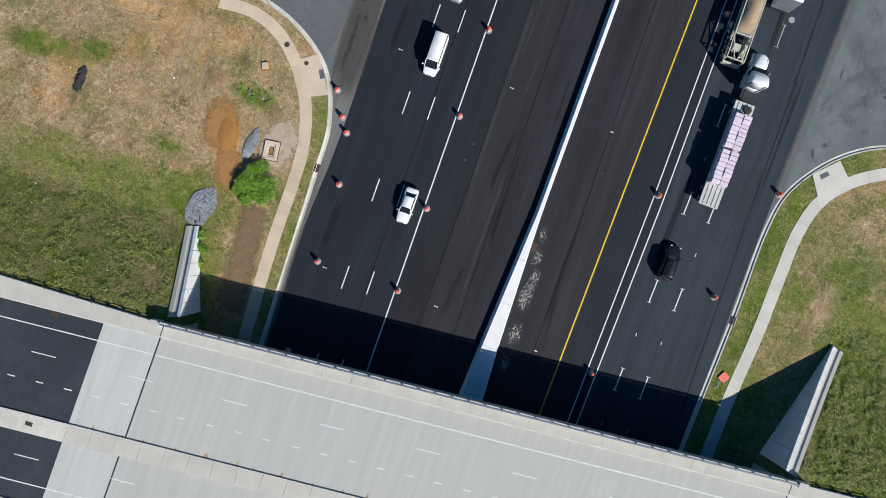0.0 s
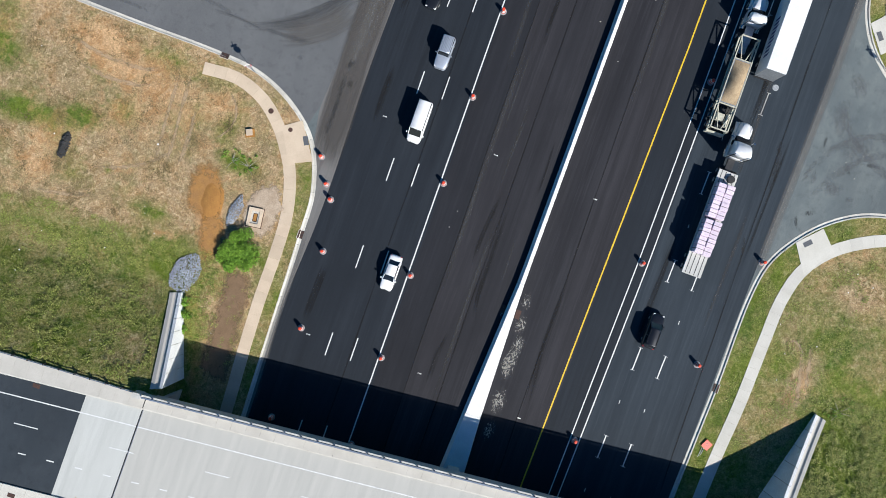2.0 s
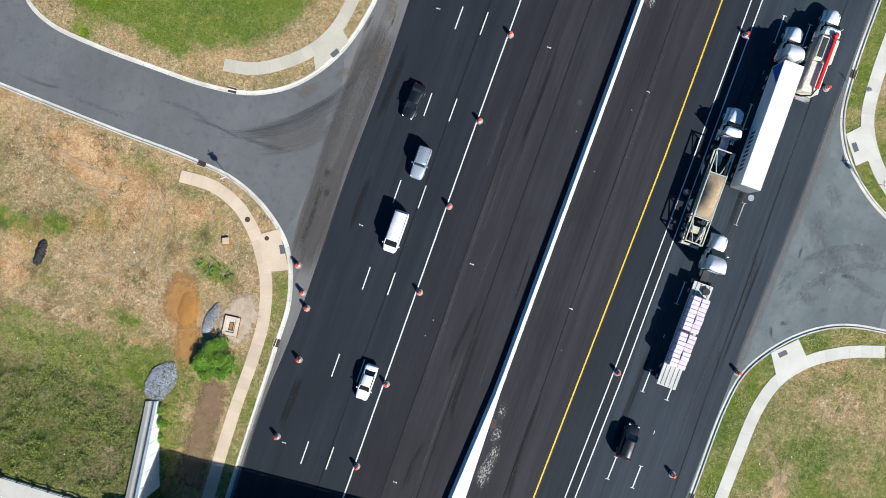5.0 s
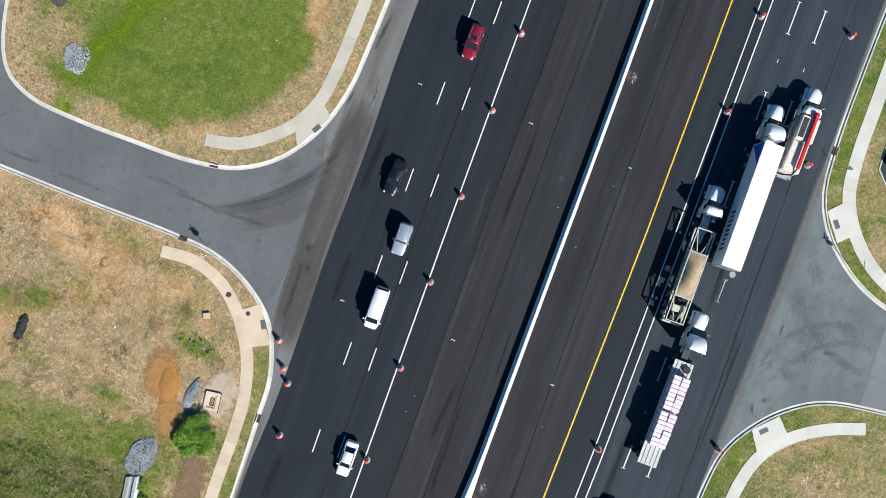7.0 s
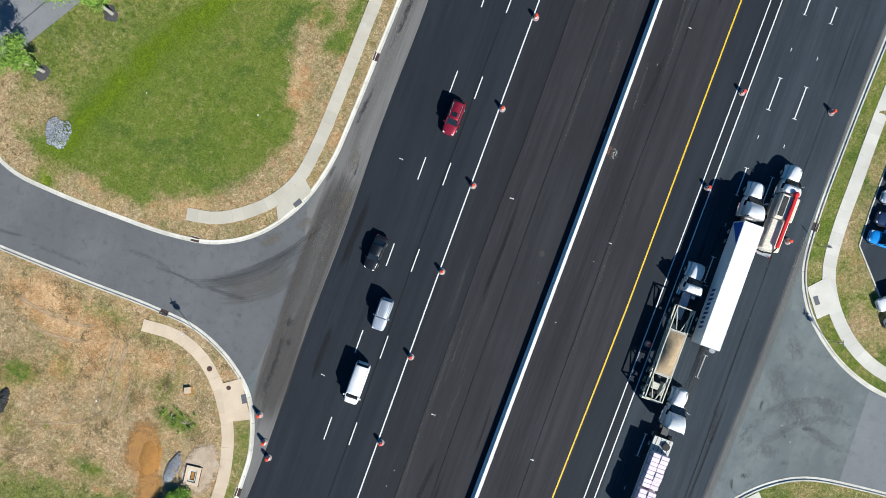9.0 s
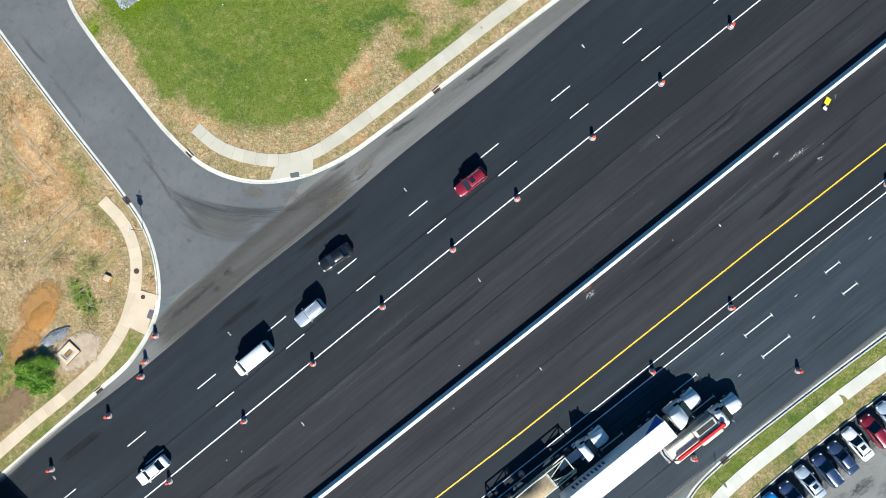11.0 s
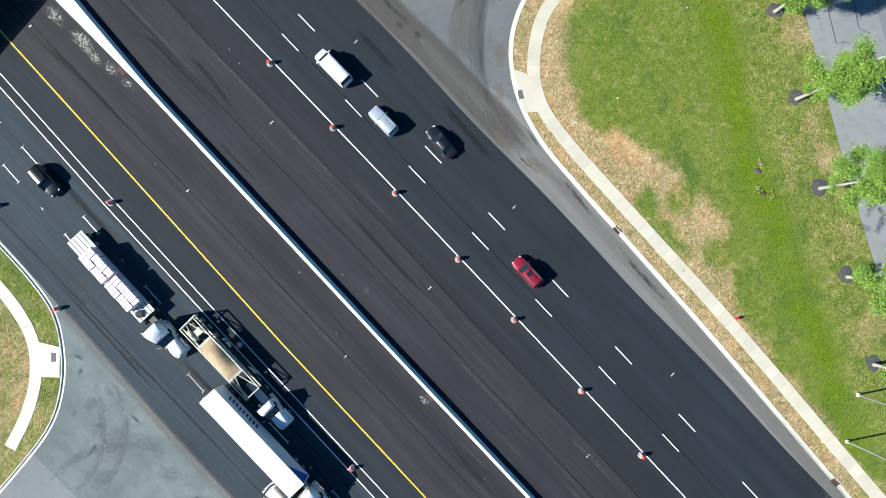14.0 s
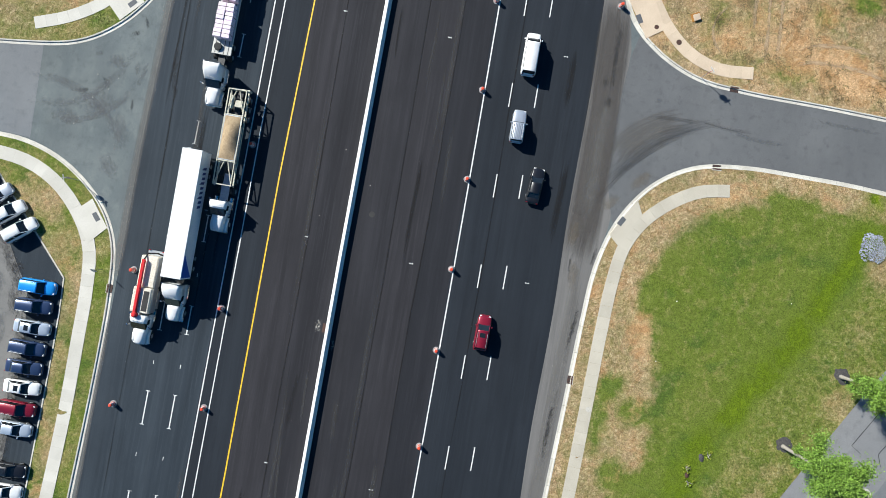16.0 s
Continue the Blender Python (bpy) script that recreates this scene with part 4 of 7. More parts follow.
# parapets with a steel rail
for d0, d1 in ((-0.18, 0.16), (BR_W - 0.16, BR_W + 0.18)):
    par = part("parapet", span(BX0 - 0.4, BX1 + 0.4, d0, d1, -0.55, 0.72), M_CONC, over, "grey concrete parapet")
    mid = (d0 + d1) / 2
    n_posts = 38
    for i in range(n_posts):
        x = BX0 + (BX1 - BX0) * (i + 0.5) / n_posts
        p = bridge(x, mid, 0.72)
        part("rail_post", boxed(p.x - 0.07, p.x + 0.07, p.y - 0.08, p.y + 0.08, p.z, p.z + 0.5, 0.01), M_BLUE_STEEL, par)
    part("rail", span(BX0 - 0.2, BX1 + 0.2, mid - 0.09, mid + 0.09, 1.06, 1.27), M_BLUE_STEEL, par)
for x in (BX0 - 0.9, BX1 + 0.9):
    for d0, d1 in ((-0.3, 0.35), (BR_W - 0.35, BR_W + 0.3)):
        part("end_post", span(x - 0.55, x + 0.55, d0, d1, -0.6, 0.95), M_CONC, over)
# road paint on the overpass
for d in (4.0, BR_W - 4.0):
    part("edge_line", span(-140, 150, d - 0.07, d + 0.07, -0.01, 0.006), M_PAINT_W, over)
x = -16.0 - 12.02 * 3
while x < 100:
    for d in (7.25, 19.85):
        xx = x + (0 if d < 10 else 2.2)
        part("lane_dash", span(xx - 1.52, xx + 1.52, d - 0.06, d + 0.06, -0.01, 0.007), M_PAINT_W, over)
    x += 12.02
x = -18.9 - 3.56 * 4
while x < 64:
    part("short_dash", span(x - 0.48, x + 0.48, 10.6, 10.74, -0.01, 0.007), M_PAINT_W, over)
    x += 3.56
# rust streaks and water marks along the median kerb
for i in range(22):
    x = -7 + i * 3.4 + rng.uniform(-0.8, 0.8)
    w, h = rng.uniform(0.15, 0.4), rng.uniform(0.3, 0.9)
    bm = bmesh.new()
    tri = [bridge(x - w, 14.64), bridge(x + w, 14.64), bridge(x + rng.uniform(-.1, .1), 14.64 - h)]
    bm.faces.new([bm.verts.new((p.x, p.y, BR_Z + 0.004)) for p in tri])
    part("rust_stain", bm, M_SAND, over, "rusty water stain")
for xx, dd in ((-16.4, 2.2), (-14.8, 15.8)):
    p = bridge(xx, dd, 0.0 if dd < 5 else 0.16)
    part("drain_grate", boxed(p.x - 0.45, p.x + 0.45, p.y - 0.25, p.y + 0.25, p.z - 0.1, p.z + 0.02), M_RUST, over, "rusty iron drain grate")


def wing_wall(line, grow, label):
    """A sloping retaining wall with a concrete gutter behind its top. line: foot and head on the plan; grow: +1 if the bank lies to the left."""
    (x0, y0), (x1, y1) = line
    w = thing("retaining_wall", Matrix(), label, "wall")
    n = 14
    pts = [Vector((x0 + (x1 - x0) * i / n, y0 + (y1 - y0) * i / n)) for i in range(n + 1)]
    tops = []
    for p in pts:
        tops.append(0.35)
    nrm = normals(pts)
    s = 1 if nrm[0].x * grow > 0 else -1
    for i, p in enumerate(pts):
        q = p + nrm[0] * s * 1.3
        tops[i] = max(0.35, land(q.x, q.y) + 0.20, land(p.x + grow, p.y) + 0.2)
    for i in range(0, n, 2):
        seg, tz = pts[i:i + 3], tops[i:i + 3]
        bm = bmesh.new()
        rings = []
        for j, (p, t) in enumerate(zip(seg, tz)):
            g = 0.025 if j == 0 else (-0.025 if j == 2 else 0)
            d = (pts[-1] - pts[0]).normalized() * g
            rings.append([bm.verts.new((p.x + d.x + nrm[0].x * s * o, p.y + d.y + nrm[0].y * s * o, z)) for o, z in ((-0.24, -0.3), (-0.22, t), (0.16, t), (0.24, -0.3))])
        for a, b_ in zip(rings, rings[1:]):
            for k in range(4):
                bm.faces.new((a[k], b_[k], b_[(k + 1) % 4], a[(k + 1) % 4]))
        bm.faces.new(rings[0])
        bm.faces.new(list(reversed(rings[-1])))
        bmesh.ops.recalc_face_normals(bm, faces=bm.faces)
        part("panel", bm, M_WALL, w)
    bm = bmesh.new()
    rings = []
    for p, t in zip(pts, tops):
        rings.append([bm.verts.new((p.x + nrm[0].x * s * o, p.y + nrm[0].y * s * o, t + z)) for o, z in ((0.17, -0.04), (0.45, -0.16), (0.62, -0.16), (0.85, -0.02), (1.30, 0.0), (1.30, -0.5), (0.17, -0.5))])
    for a, b_ in zip(rings, rings[1:]):
        for k in range(7):
            bm.faces.new((a[k], b_[k], b_[(k + 1) % 7], a[(k + 1) % 7]))
    bm.faces.new(rings[0])
    bm.faces.new(list(reversed(rings[-1])))
    bmesh.ops.recalc_face_normals(bm, faces=bm.faces)
    part("gutter", bm, M_WALK_BR, w, "concrete gutter behind the wall")
    return w


wing_wall([WALL_W[0], WALL_W[1]], -1, "sunlit sloping concrete retaining wall with gutter")
wing_wall([WALL_E[0], WALL_E[1]], 1, "sloping concrete retaining wall in shade")
wing_wall([WALL_W[3], WALL_W[2]], -1, "sloping concrete retaining wall with gutter")
wing_wall([WALL_E[3], WALL_E[2]], 1, "sloping concrete retaining wall with gutter")

# railings along the bank tops
for x0, x1, grow in ((-58.0, -4.4, 0.045), (76.0, 104.0, 0.0)):
    fence = thing("railing", Matrix(), "black steel railing on posts along the bank top", "railing")
    n = int((x1 - x0) / 1.95)
    tops = []
    for i in range(n + 1):
        x = x0 + (x1 - x0) * i / n
        p = bridge(x, -0.05 - max(0, -3 - x) * grow, 0)
        part("post", boxed(p.x - 0.09, p.x + 0.09, p.y - 0.12, p.y + 0.12, p.z - 0.5, p.z + 0.42, 0.01), M_BLACK, fence)
        tops.append(p)
    for h in (0.36,):
        part("rail", tube([Vector((p.x, p.y - 0.06, p.z + h)) for p in tops], 0.05, 6), M_BLUE_STEEL, fence)


# ---- kerbs and pavements, piece by piece ----
def kerb_run(name, line, label, y0=-62, y1=125, x0=-60, x1=105, wide=0.36):
    k = thing(name, Matrix(), label, "kerb", kind="structure")
    prof = [(-0.02, -0.2), (-0.02, 0.012), (wide, 0.0), (wide + 0.03, 0.13), (wide + 0.20, 0.15), (wide + 0.22, -0.2)]
    nr = normals(line)
    step = 3
    for i in range(0, len(line) - 1, step):
        seg, sn = line[i:i + step + 1], nr[i:i + step + 1]
        if len(seg) < 2:
            continue
        c = seg[len(seg) // 2]
        if not (y0 < c.y < y1 and x0 < c.x < x1):
            if i % 12 == 0:
                seg, sn = line[i:i + 13], nr[i:i + 13]
                part("kerb_stretch", sweep(seg, prof, nrm=sn), M_KERB, k)
            elif any(y0 < p.y < y1 and x0 < p.x < x1 for p in line[i - i % 12:i - i % 12 + 12]):
                part("kerb_stone", sweep(seg, prof, nrm=sn), M_KERB, k)
            continue
        seg = [p.copy() for p in seg]
        d0, d1 = (seg[1] - seg[0]).normalized(), (seg[-1] - seg[-2]).normalized()
        seg[0] += d0 * 0.015
        seg[-1] -= d1 * 0.015
        part("kerb_stone", sweep(seg, prof, nrm=sn), M_KERB, k)
    return k


kerb_run("kerb_southwest", KERB_A, "pale concrete kerb and gutter")
kerb_run("kerb_northwest", KERB_B, "pale concrete kerb and gutter")
kerb_run("kerb_southeast", KERB_C, "pale concrete kerb and gutter")
kerb_run("kerb_northeast", KERB_D, "pale concrete kerb and gutter")


def pavement(name, line, width, material, label):
    w = thing(name, Matrix(), label, "pavement", kind="structure")
    nr = normals(line)
    for i in range(len(line) - 1):
        seg = [line[i].copy(), line[i + 1].copy()]
        d = (seg[1] - seg[0]).normalized()
        seg[0] += d * 0.006
        seg[1] -= d * 0.006
        h = 0.17 + rng.uniform(-0.006, 0.006)
        part("slab", sweep(seg, [(-width / 2, -0.1), (-width / 2, h), (width / 2, h), (width / 2, -0.1)], nrm=nr[i:i + 2]), material, w)
    return w


pv_a = pavement("pavement_southwest", WALK_A, 1.62, M_SLAB, "tan concrete slab pavement")
pv_b = pavement("pavement_northwest", WALK_B, 1.68, M_SLAB_E, "cream concrete slab pavement")
pv_c = pavement("pavement_southeast", WALK_C, 1.6, M_SLAB_P, "pale concrete slab pavement")
pv_d = pavement("pavement_northeast", WALK_D, 1.75, M_SLAB_P, "pale concrete slab pavement")


def ramp(parent, pts, material, tile, turn):
    """A ramp apron down to the kerb with a dark studded panel."""
    part("ramp_slab", quad_prism(bmesh.new(), pts, -0.1, 0.18), material, parent)
    p = Vector(tile)
    part("tactile_panel", boxed(-0.6, 0.6, -0.32, 0.32, 0.0, 0.195, m=Matrix.Translation((p.x, p.y, 0)) @ Matrix.Rotation(radians(turn), 4, "Z")), mat_tile, parent, "dark studded ramp panel")


mat_tile = mat("tactile_grey", (0.11, 0.115, 0.125), (0.08, 0.085, 0.09), 0.8, scale=6, fine=30)
ramp(pv_a, [(-0.6, 12.4), (1.7, 14.0), (4.75, 9.3), (1.8, 8.0)], M_SLAB, (3.0, 11.6), -62)
ramp(pv_b, [(-1.6, 37.0), (-0.7, 35.2), (2.2, 40.4), (0.7, 41.8)], M_SLAB_E, (0.9, 38.4), 60)
ramp(pv_c, [(70.6, 16.4), (68.2, 20.2), (71.0, 23.1), (73.2, 20.8)], M_SLAB_P, (69.7, 20.6), 45)
ramp(pv_d, [(70.2, 53.0), (68.0, 50.6), (70.6, 47.1), (73.0, 49.4)], M_SLAB_P, (69.7, 49.4), -52)

# ---- median barrier ----
med = thing("median_barrier", Matrix(), "white concrete median barrier, widening towards the overpass", "barrier")


FACE_W = [(-60, 33.9), (-24, 33.95), (-15, 34.5), (4, 35.70), (50, 36.38), (99, 36.80), (190, 37.9)]
FACE_E = [(-60, 37.2), (-24, 37.15), (-15, 36.72), (4, 36.36), (50, 36.98), (99, 37.38), (190, 38.5)]


def west_face(y):
    return run(FACE_W, y)


def east_face(y):
    return run(FACE_E, y)


y = -70.0
while y < 190:
    y1 = y + 6.1
    bm = bmesh.new()
    rings = []
    for yy in (y + 0.012, (y + y1) / 2, y1 - 0.012):
        a, b_ = west_face(yy), east_face(yy)
        prof = [(a - 0.16, -0.1), (a - 0.16, 0.09), (a - 0.02, 0.33), (a + 0.16, 0.88), (b_ - 0.09, 0.88), (b_ - 0.01, 0.33), (b_ + 0.09, 0.09), (b_ + 0.09, -0.1)]
        rings.append([bm.verts.new((px, yy, pz)) for px, pz in prof])
    for p, q in zip(rings, rings[1:]):
        for k in range(8):
            bm.faces.new((p[k], q[k], q[(k + 1) % 8], p[(k + 1) % 8]))
    bm.faces.new(rings[0])
    bm.faces.new(list(reversed(rings[-1])))
    bmesh.ops.recalc_face_normals(bm, faces=bm.faces)
    part("barrier_section", bm, M_BARRIER, med)
    y = y1

# ---- road paint ----
def stripe(name, xs, width, material, label, y0=-200, y1=300, z=0.008):
    bm = bmesh.new()
    prev = None
    y = y0
    while y <= y1:
        x = xs(y)
        a, b_ = bm.verts.new((x - width / 2, y, z)), bm.verts.new((x + width / 2, y, z))
        if prev:
            bm.faces.new((prev[0], prev[1], b_, a))
        prev = (a, b_)
        y += 2.5
    return setting(name, bm, material, label, "road marking")


stripe("lane_line_west", lambda y: 21.55 + bend(y) + 0.1 * math.sin(y * 0.02), 0.17, M_PAINT_W, "solid white lane line")
stripe("lane_line_yellow", lambda y: run(YELLOW, y), 0.19, M_PAINT_Y, "solid yellow lane line")
stripe("lane_line_inner", lambda y: run(WHITE_IN, y), 0.15, M_PAINT_W, "solid white lane line")
stripe("lane_line_outer", lambda y: run(WHITE_OUT, y), 0.16, M_PAINT_W, "solid white lane line")
dashes = thing("lane_dashes", Matrix(), "rows of white lane dashes", "road marking", kind="structure")


def dash_mesh(name, tees):
    bm = boxed(-0.075, 0.075, -1.58, 1.58, 0.003, 0.009)
    if tees:
        box(bm, -0.30, 0.30, 1.52, 1.58, 0.003, 0.0085)
        box(bm, -0.30, 0.30, -1.58, -1.52, 0.003, 0.0085)
    me = bpy.data.meshes.new(name)
    bm.to_mesh(me)
    bm.free()
    me.materials.append(M_PAINT_W)
    return me


plain_dash, tee_dash = dash_mesh("dash", False), dash_mesh("dash_with_ticks", True)
for k in range(-8, 18):
    for x_of, y_of, me in ((lambda y: 14.74 + bend(y), -0.5 + 12.2 * k, plain_dash), (lambda y: 18.12 + bend(y), -0.1 + 12.2 * k, plain_dash),
                           (lambda y: run(DASH_E1, y), -1.1 + 12.4 * k, tee_dash), (lambda y: run(DASH_E2, y), -1.1 + 12.4 * k, tee_dash)):
        o = new("lane_dash", me)
        o.parent = dashes
        o.location = (x_of(y_of), y_of, 0)
        if me is tee_dash:
            o.scale.y = {4: 1.15, 5: 1.24, 6: 1.45, 7: 0.75}.get(k, 1.0)
        o.rotation_euler.z = -math.atan((x_of(y_of + 2) - x_of(y_of - 2)) / 4)


setting("transverse_joint", boxed(8.4, 21.5, 104.55, 104.59, 0.003, 0.0095, m=Matrix()), M_ASPH_PALE, "thin pale joint across the lanes", "road joint")


# ---- small pieces of the road ----
def disc(name, x, y, r, z, material, label, category):
    return tagged(link_mesh(name, lathe([(r, -0.05), (r, 0.0), (r * 0.93, 0.008), (r * 0.5, 0.008)], 18, at=(x, y, z)), material), label, category)


for x, y, r, z in ((-2.65, 13.8, 0.36, 0.185), (1.1, 63.6, 0.36, 0.185), (59.1, 38.6, 0.42, 0.012), (33.6, 43.0, 0.4, 0.012), (0.6, 12.3, 0.3, 0.19)):
    disc("manhole_cover", x, y, r, z, (M_KERB if y > 60 else M_RUST) if z > 0.1 else (M_STONE if x > 50 else M_TYRE_MARK), "round iron manhole cover set flush", "manhole cover")


def inlet(x, y, turn):
    """A kerb inlet: iron grate, hood and concrete throat."""
    e = thing("kerb_inlet", pose(x, y, 0, 0, 0, turn), "rusty iron kerb inlet grate set in the gutter", "drain", "kerb inlets")
    part("grate", boxed(-0.55, 0.55, -0.02, 0.42, -0.1, 0.03), M_RUST, e)
    part("hood", boxed(-0.58, 0.58, 0.44, 0.66, -0.1, 0.175, 0.015), M_RUST, e)
    for i in range(6):
        part("bar", boxed(-0.5 + i * 0.18, -0.44 + i * 0.18, 0.02, 0.38, 0.03, 0.045), M_BLACK, e)
    part("throat", boxed(-0.62, 0.62, 0.66, 0.74, -0.1, 0.17, 0.01), M_KERB, e)


for x, y, turn in ((6.75, -0.3, 90), (64.3, -1.3, -90), (-10.3, 28.95, 4), (-10.9, 19.05, 180), (66.05, 58.5, -90), (4.45, 60.2, 91), (6.9, 104.0, 92)):
    inlet(x, y, turn)
for x, y in ((37.25, 58.9), (36.95, -0.8), (34.95, -0.8)):
    e = thing("median_drain", pose(x, y, 0), "rusty drain grate beside the median barrier", "drain", "median drains")
    part("frame", boxed(-0.34, 0.34, -0.6, 0.6, -0.1, 0.012), M_RUST, e)
    for i in range(5):
        part("bar", boxed(-0.26, 0.26, -0.5 + i * 0.22, -0.38 + i * 0.22, 0.0, 0.035), M_RUST, e)


FILM = itertools.count()


def film(name, grid, closed, fades, acr, alo, material, label):
    """A fine sheet just over the road with its fade at each corner."""
    i = next(FILM)
    vs, fs = [p for row in grid for p in row], []
    k = len(grid[0])
    for r in range(len(grid) - 1):
        for c in range(k if closed else k - 1):
            fs.append((r * k + c, r * k + (c + 1) % k, (r + 1) * k + (c + 1) % k, (r + 1) * k + c))
    me = bpy.data.meshes.new(name)
    me.from_pydata([(p[0], p[1], p[2] + 0.0128 + 0.0002 * i) for p in vs], [], fs)
    for key, val in (("fade", fades), ("across", acr), ("along", alo), ("seed", [i * 7.31] * len(vs))):
        me.attributes.new(key, "FLOAT", "POINT").data.foreach_set("value", [float(v) for v in val])
    me.materials.append(material)
    return tagged(new(name, me), label, "stain", kind="structure")


def track(name, pts, half, material, label, ends=0.3, z=0.0):
    """A long soft-edged streak along a line."""
    line = smooth_line(pts, 1.0)
    nr = normals(line)
    n = len(line) - 1
    grid, fades, acr, alo = [], [], [], []
    for i, (p, q) in enumerate(zip(line, nr)):
        end = min(1.0, min(i, n - i) / (n * ends + 1e-6))
        row = []
        for s in (-1, -.66, -.33, 0, .33, .66, 1):
            a, b_ = p.x + q.x * s * half, p.y + q.y * s * half
            row.append((a, b_, land(a, b_) + 0.05 * noise.noise((a * 0.35, b_ * 0.35, 0)) - 0.022 if z == "land" else z))
            fades.append((1 - s * s) * end)
            acr.append(s * half)
            alo.append(i * 1.0)
        grid.append(row)
    return film(name, grid, False, fades, acr, alo, material, label)


def blot(name, cx, cy, rx, ry, turn, material, label, z=0.0):
    """A soft-edged spot."""
    c, s = math.cos(radians(turn)), math.sin(radians(turn))
    grid, fades, acr, alo = [], [], [], []
    for k in range(6):
        r = max(k / 5, 0.02)
        row = []
        for j in range(20):
            a = 2 * math.pi * j / 20
            u, v = rx * r * math.cos(a), ry * r * math.sin(a)
            row.append((cx + u * c - v * s, cy + u * s + v * c, z))
            fades.append(1 - r * r)
            acr.append(u)
            alo.append(v)
        grid.append(row)
    return film(name, grid, True, fades, acr, alo, material, label)


# west junction: one broad sweep of rubber, brown dirt on its inside, scratches and dust
track("tyre_track", [(-12, 23.0), (-8.5, 24.1), (-4.6, 26.0), (-1.2, 28.5), (2.1, 32.0), (4.8, 35.2), (7.2, 38.4)], 0.7, M_F_TRACK, "dark curved tyre track across the junction", 0.34)
track("tyre_track", [(-13, 22.6), (-8.5, 23.7), (-4.2, 25.5), (-0.6, 28.1), (2.7, 31.6), (5.3, 34.8), (7.4, 38)], 1.3, M_F_TRACK, "faint strands of tyre tracks across the junction", 0.3)
track("tyre_track", [(-7, 25.6), (-3.6, 27.2), (-0.4, 29.8), (2.6, 33.2), (4.4, 36.6), (5.4, 41), (5.8, 47)], 0.55, M_F_TRACK, "dark curved tyre track across the junction")
track("dirt_smear", [(-6, 23.6), (-1.5, 25.4), (1.6, 28.0), (3.4, 31.4)], 2.6, M_F_BROWN, "brown dirt carried onto the junction", 0.25)
track("dirt_smear", [(6.2, 8.0), (5.9, 14), (5.7, 20), (5.6, 26), (5.6, 32), (5.7, 38), (6.0, 46)], 2.5, M_F_MUD, "dark brown dirt carried onto the junction", 0.2)
track("scratched_asphalt", [(5.0, 17), (5.3, 24), (5.5, 31), (5.6, 38), (5.9, 44)], 1.7, M_F_PALE, "pale scratches along the road edge")
for x, y, rx, ry, t in ((-0.8, 32.7, 2.4, 1.1, 42), (2.6, 36.1, 1.0, 1.8, -40), (6.8, 40.9, 0.9, 2.6, -8), (6.0, 46.5, 0.9, 2.5, 0)):
    blot("dust_patch", x, y, rx, ry, t, M_F_TAN, "tan dust on the asphalt")
track("worn_strip", [(5.3, 42), (5.5, 47), (5.7, 55), (5.9, 64), (6.2, 76), (6.8, 90), (7.6, 108), (8.8, 128), (10.0, 150)], 1.15, M_F_STRIP, "pale worn strip beside the gutter", 0.12)
for pts, h in (([(4.2, 48.6), (4.7, 52), (5.1, 55.5), (5.0, 58.2)], 0.42), ([(3.35, 41.2), (3.7, 43.5), (4.1, 46)], 0.32), ([(6.4, 42.9), (6.7, 44.6), (6.6, 47.4)], 0.22), ([(5.3, 60), (5.9, 66), (6.0, 74)], 0.5)):
    track("damp_stain", pts, h, M_F_DAMP, "dark damp stain in the gutter", 0.35)
for pts, h in (([(5.6, 10.6), (5.2, 14.2), (5.2, 17.1), (5.1, 20.4), (5.2, 23.6)], 0.55),):
    track("damp_stain", pts, h, M_F_DAMP, "dark damp stain on the asphalt", 0.3)
blot("damp_stain", 6.0, 20.5, 0.55, 0.9, 0, M_F_DAMP, "dark damp stain on the asphalt")
blot("damp_stain", 5.2, 23.2, 0.8, 0.9, 0, M_F_DAMP, "dark damp stain on the asphalt")
blot("dust_patch", -1.3, 21.8, 0.7, 0.5, 30, M_F_GREY, "pale scuff on the side street")
track("worn_strip", [(8.5, -30), (7.2, -14), (7.1, -3), (6.9, 4)], 0.5, M_F_STRIP, "pale worn strip beside the gutter")
for i in range(5):
    x, y = rng.uniform(-40, -8), rng.uniform(21, 27)
    track("scuff", [(x, y), (x + 5, y + rng.uniform(-.4, .4)), (x + rng.uniform(8, 12), y + rng.uniform(-.8, .8))], rng.uniform(.2, .5), M_F_GREY if i % 2 else M_F_TRACK, "faint scuff along the side street")

# east junction
for x, y, rx, ry, t in ((73.0, 27.8, 1.0, .5, 20), (67.7, 29.0, .5, 1.2, 0), (70.6, 28.5, 2.2, 1.2, 20), (66.8, 29.6, .5, 2.4, -15), (72, 34.5, 3.2, 2.2, 30), (68.6, 37.5, 1.6, 3.2, 15), (76, 36.8, 3, 1.4, 0), (69.5, 42.5, 1.6, 2.4, 35)):
    blot("scuff", x, y, rx, ry, t, M_F_GREY, "pale scuffs on the junction")
for x, y, rx, ry, t in ((67.4, 22.8, .4, 1.4, 25), (68.6, 24.4, .9, .5, 30), (71.5, 31.5, .5, 1.1, 40), (74.4, 33, 1.5, .5, 10), (67.6, 33.8, .35, 1.2, 0)):
    blot("damp_stain", x, y, rx, ry, t, M_F_DAMP, "dark worn spot on the junction")
track("worn_strip", [(run(EAST_EDGE, y) + 0.25, y) for y in range(14, 61, 4)], 0.75, M_F_STRIP, "pale dusty edge of the lane", 0.1)
track("worn_strip", [(run(EAST_EDGE, y) + 0.05, y) for y in range(60, 130, 6)], 0.4, M_F_STRIP, "pale dusty edge of the lane", 0.1)
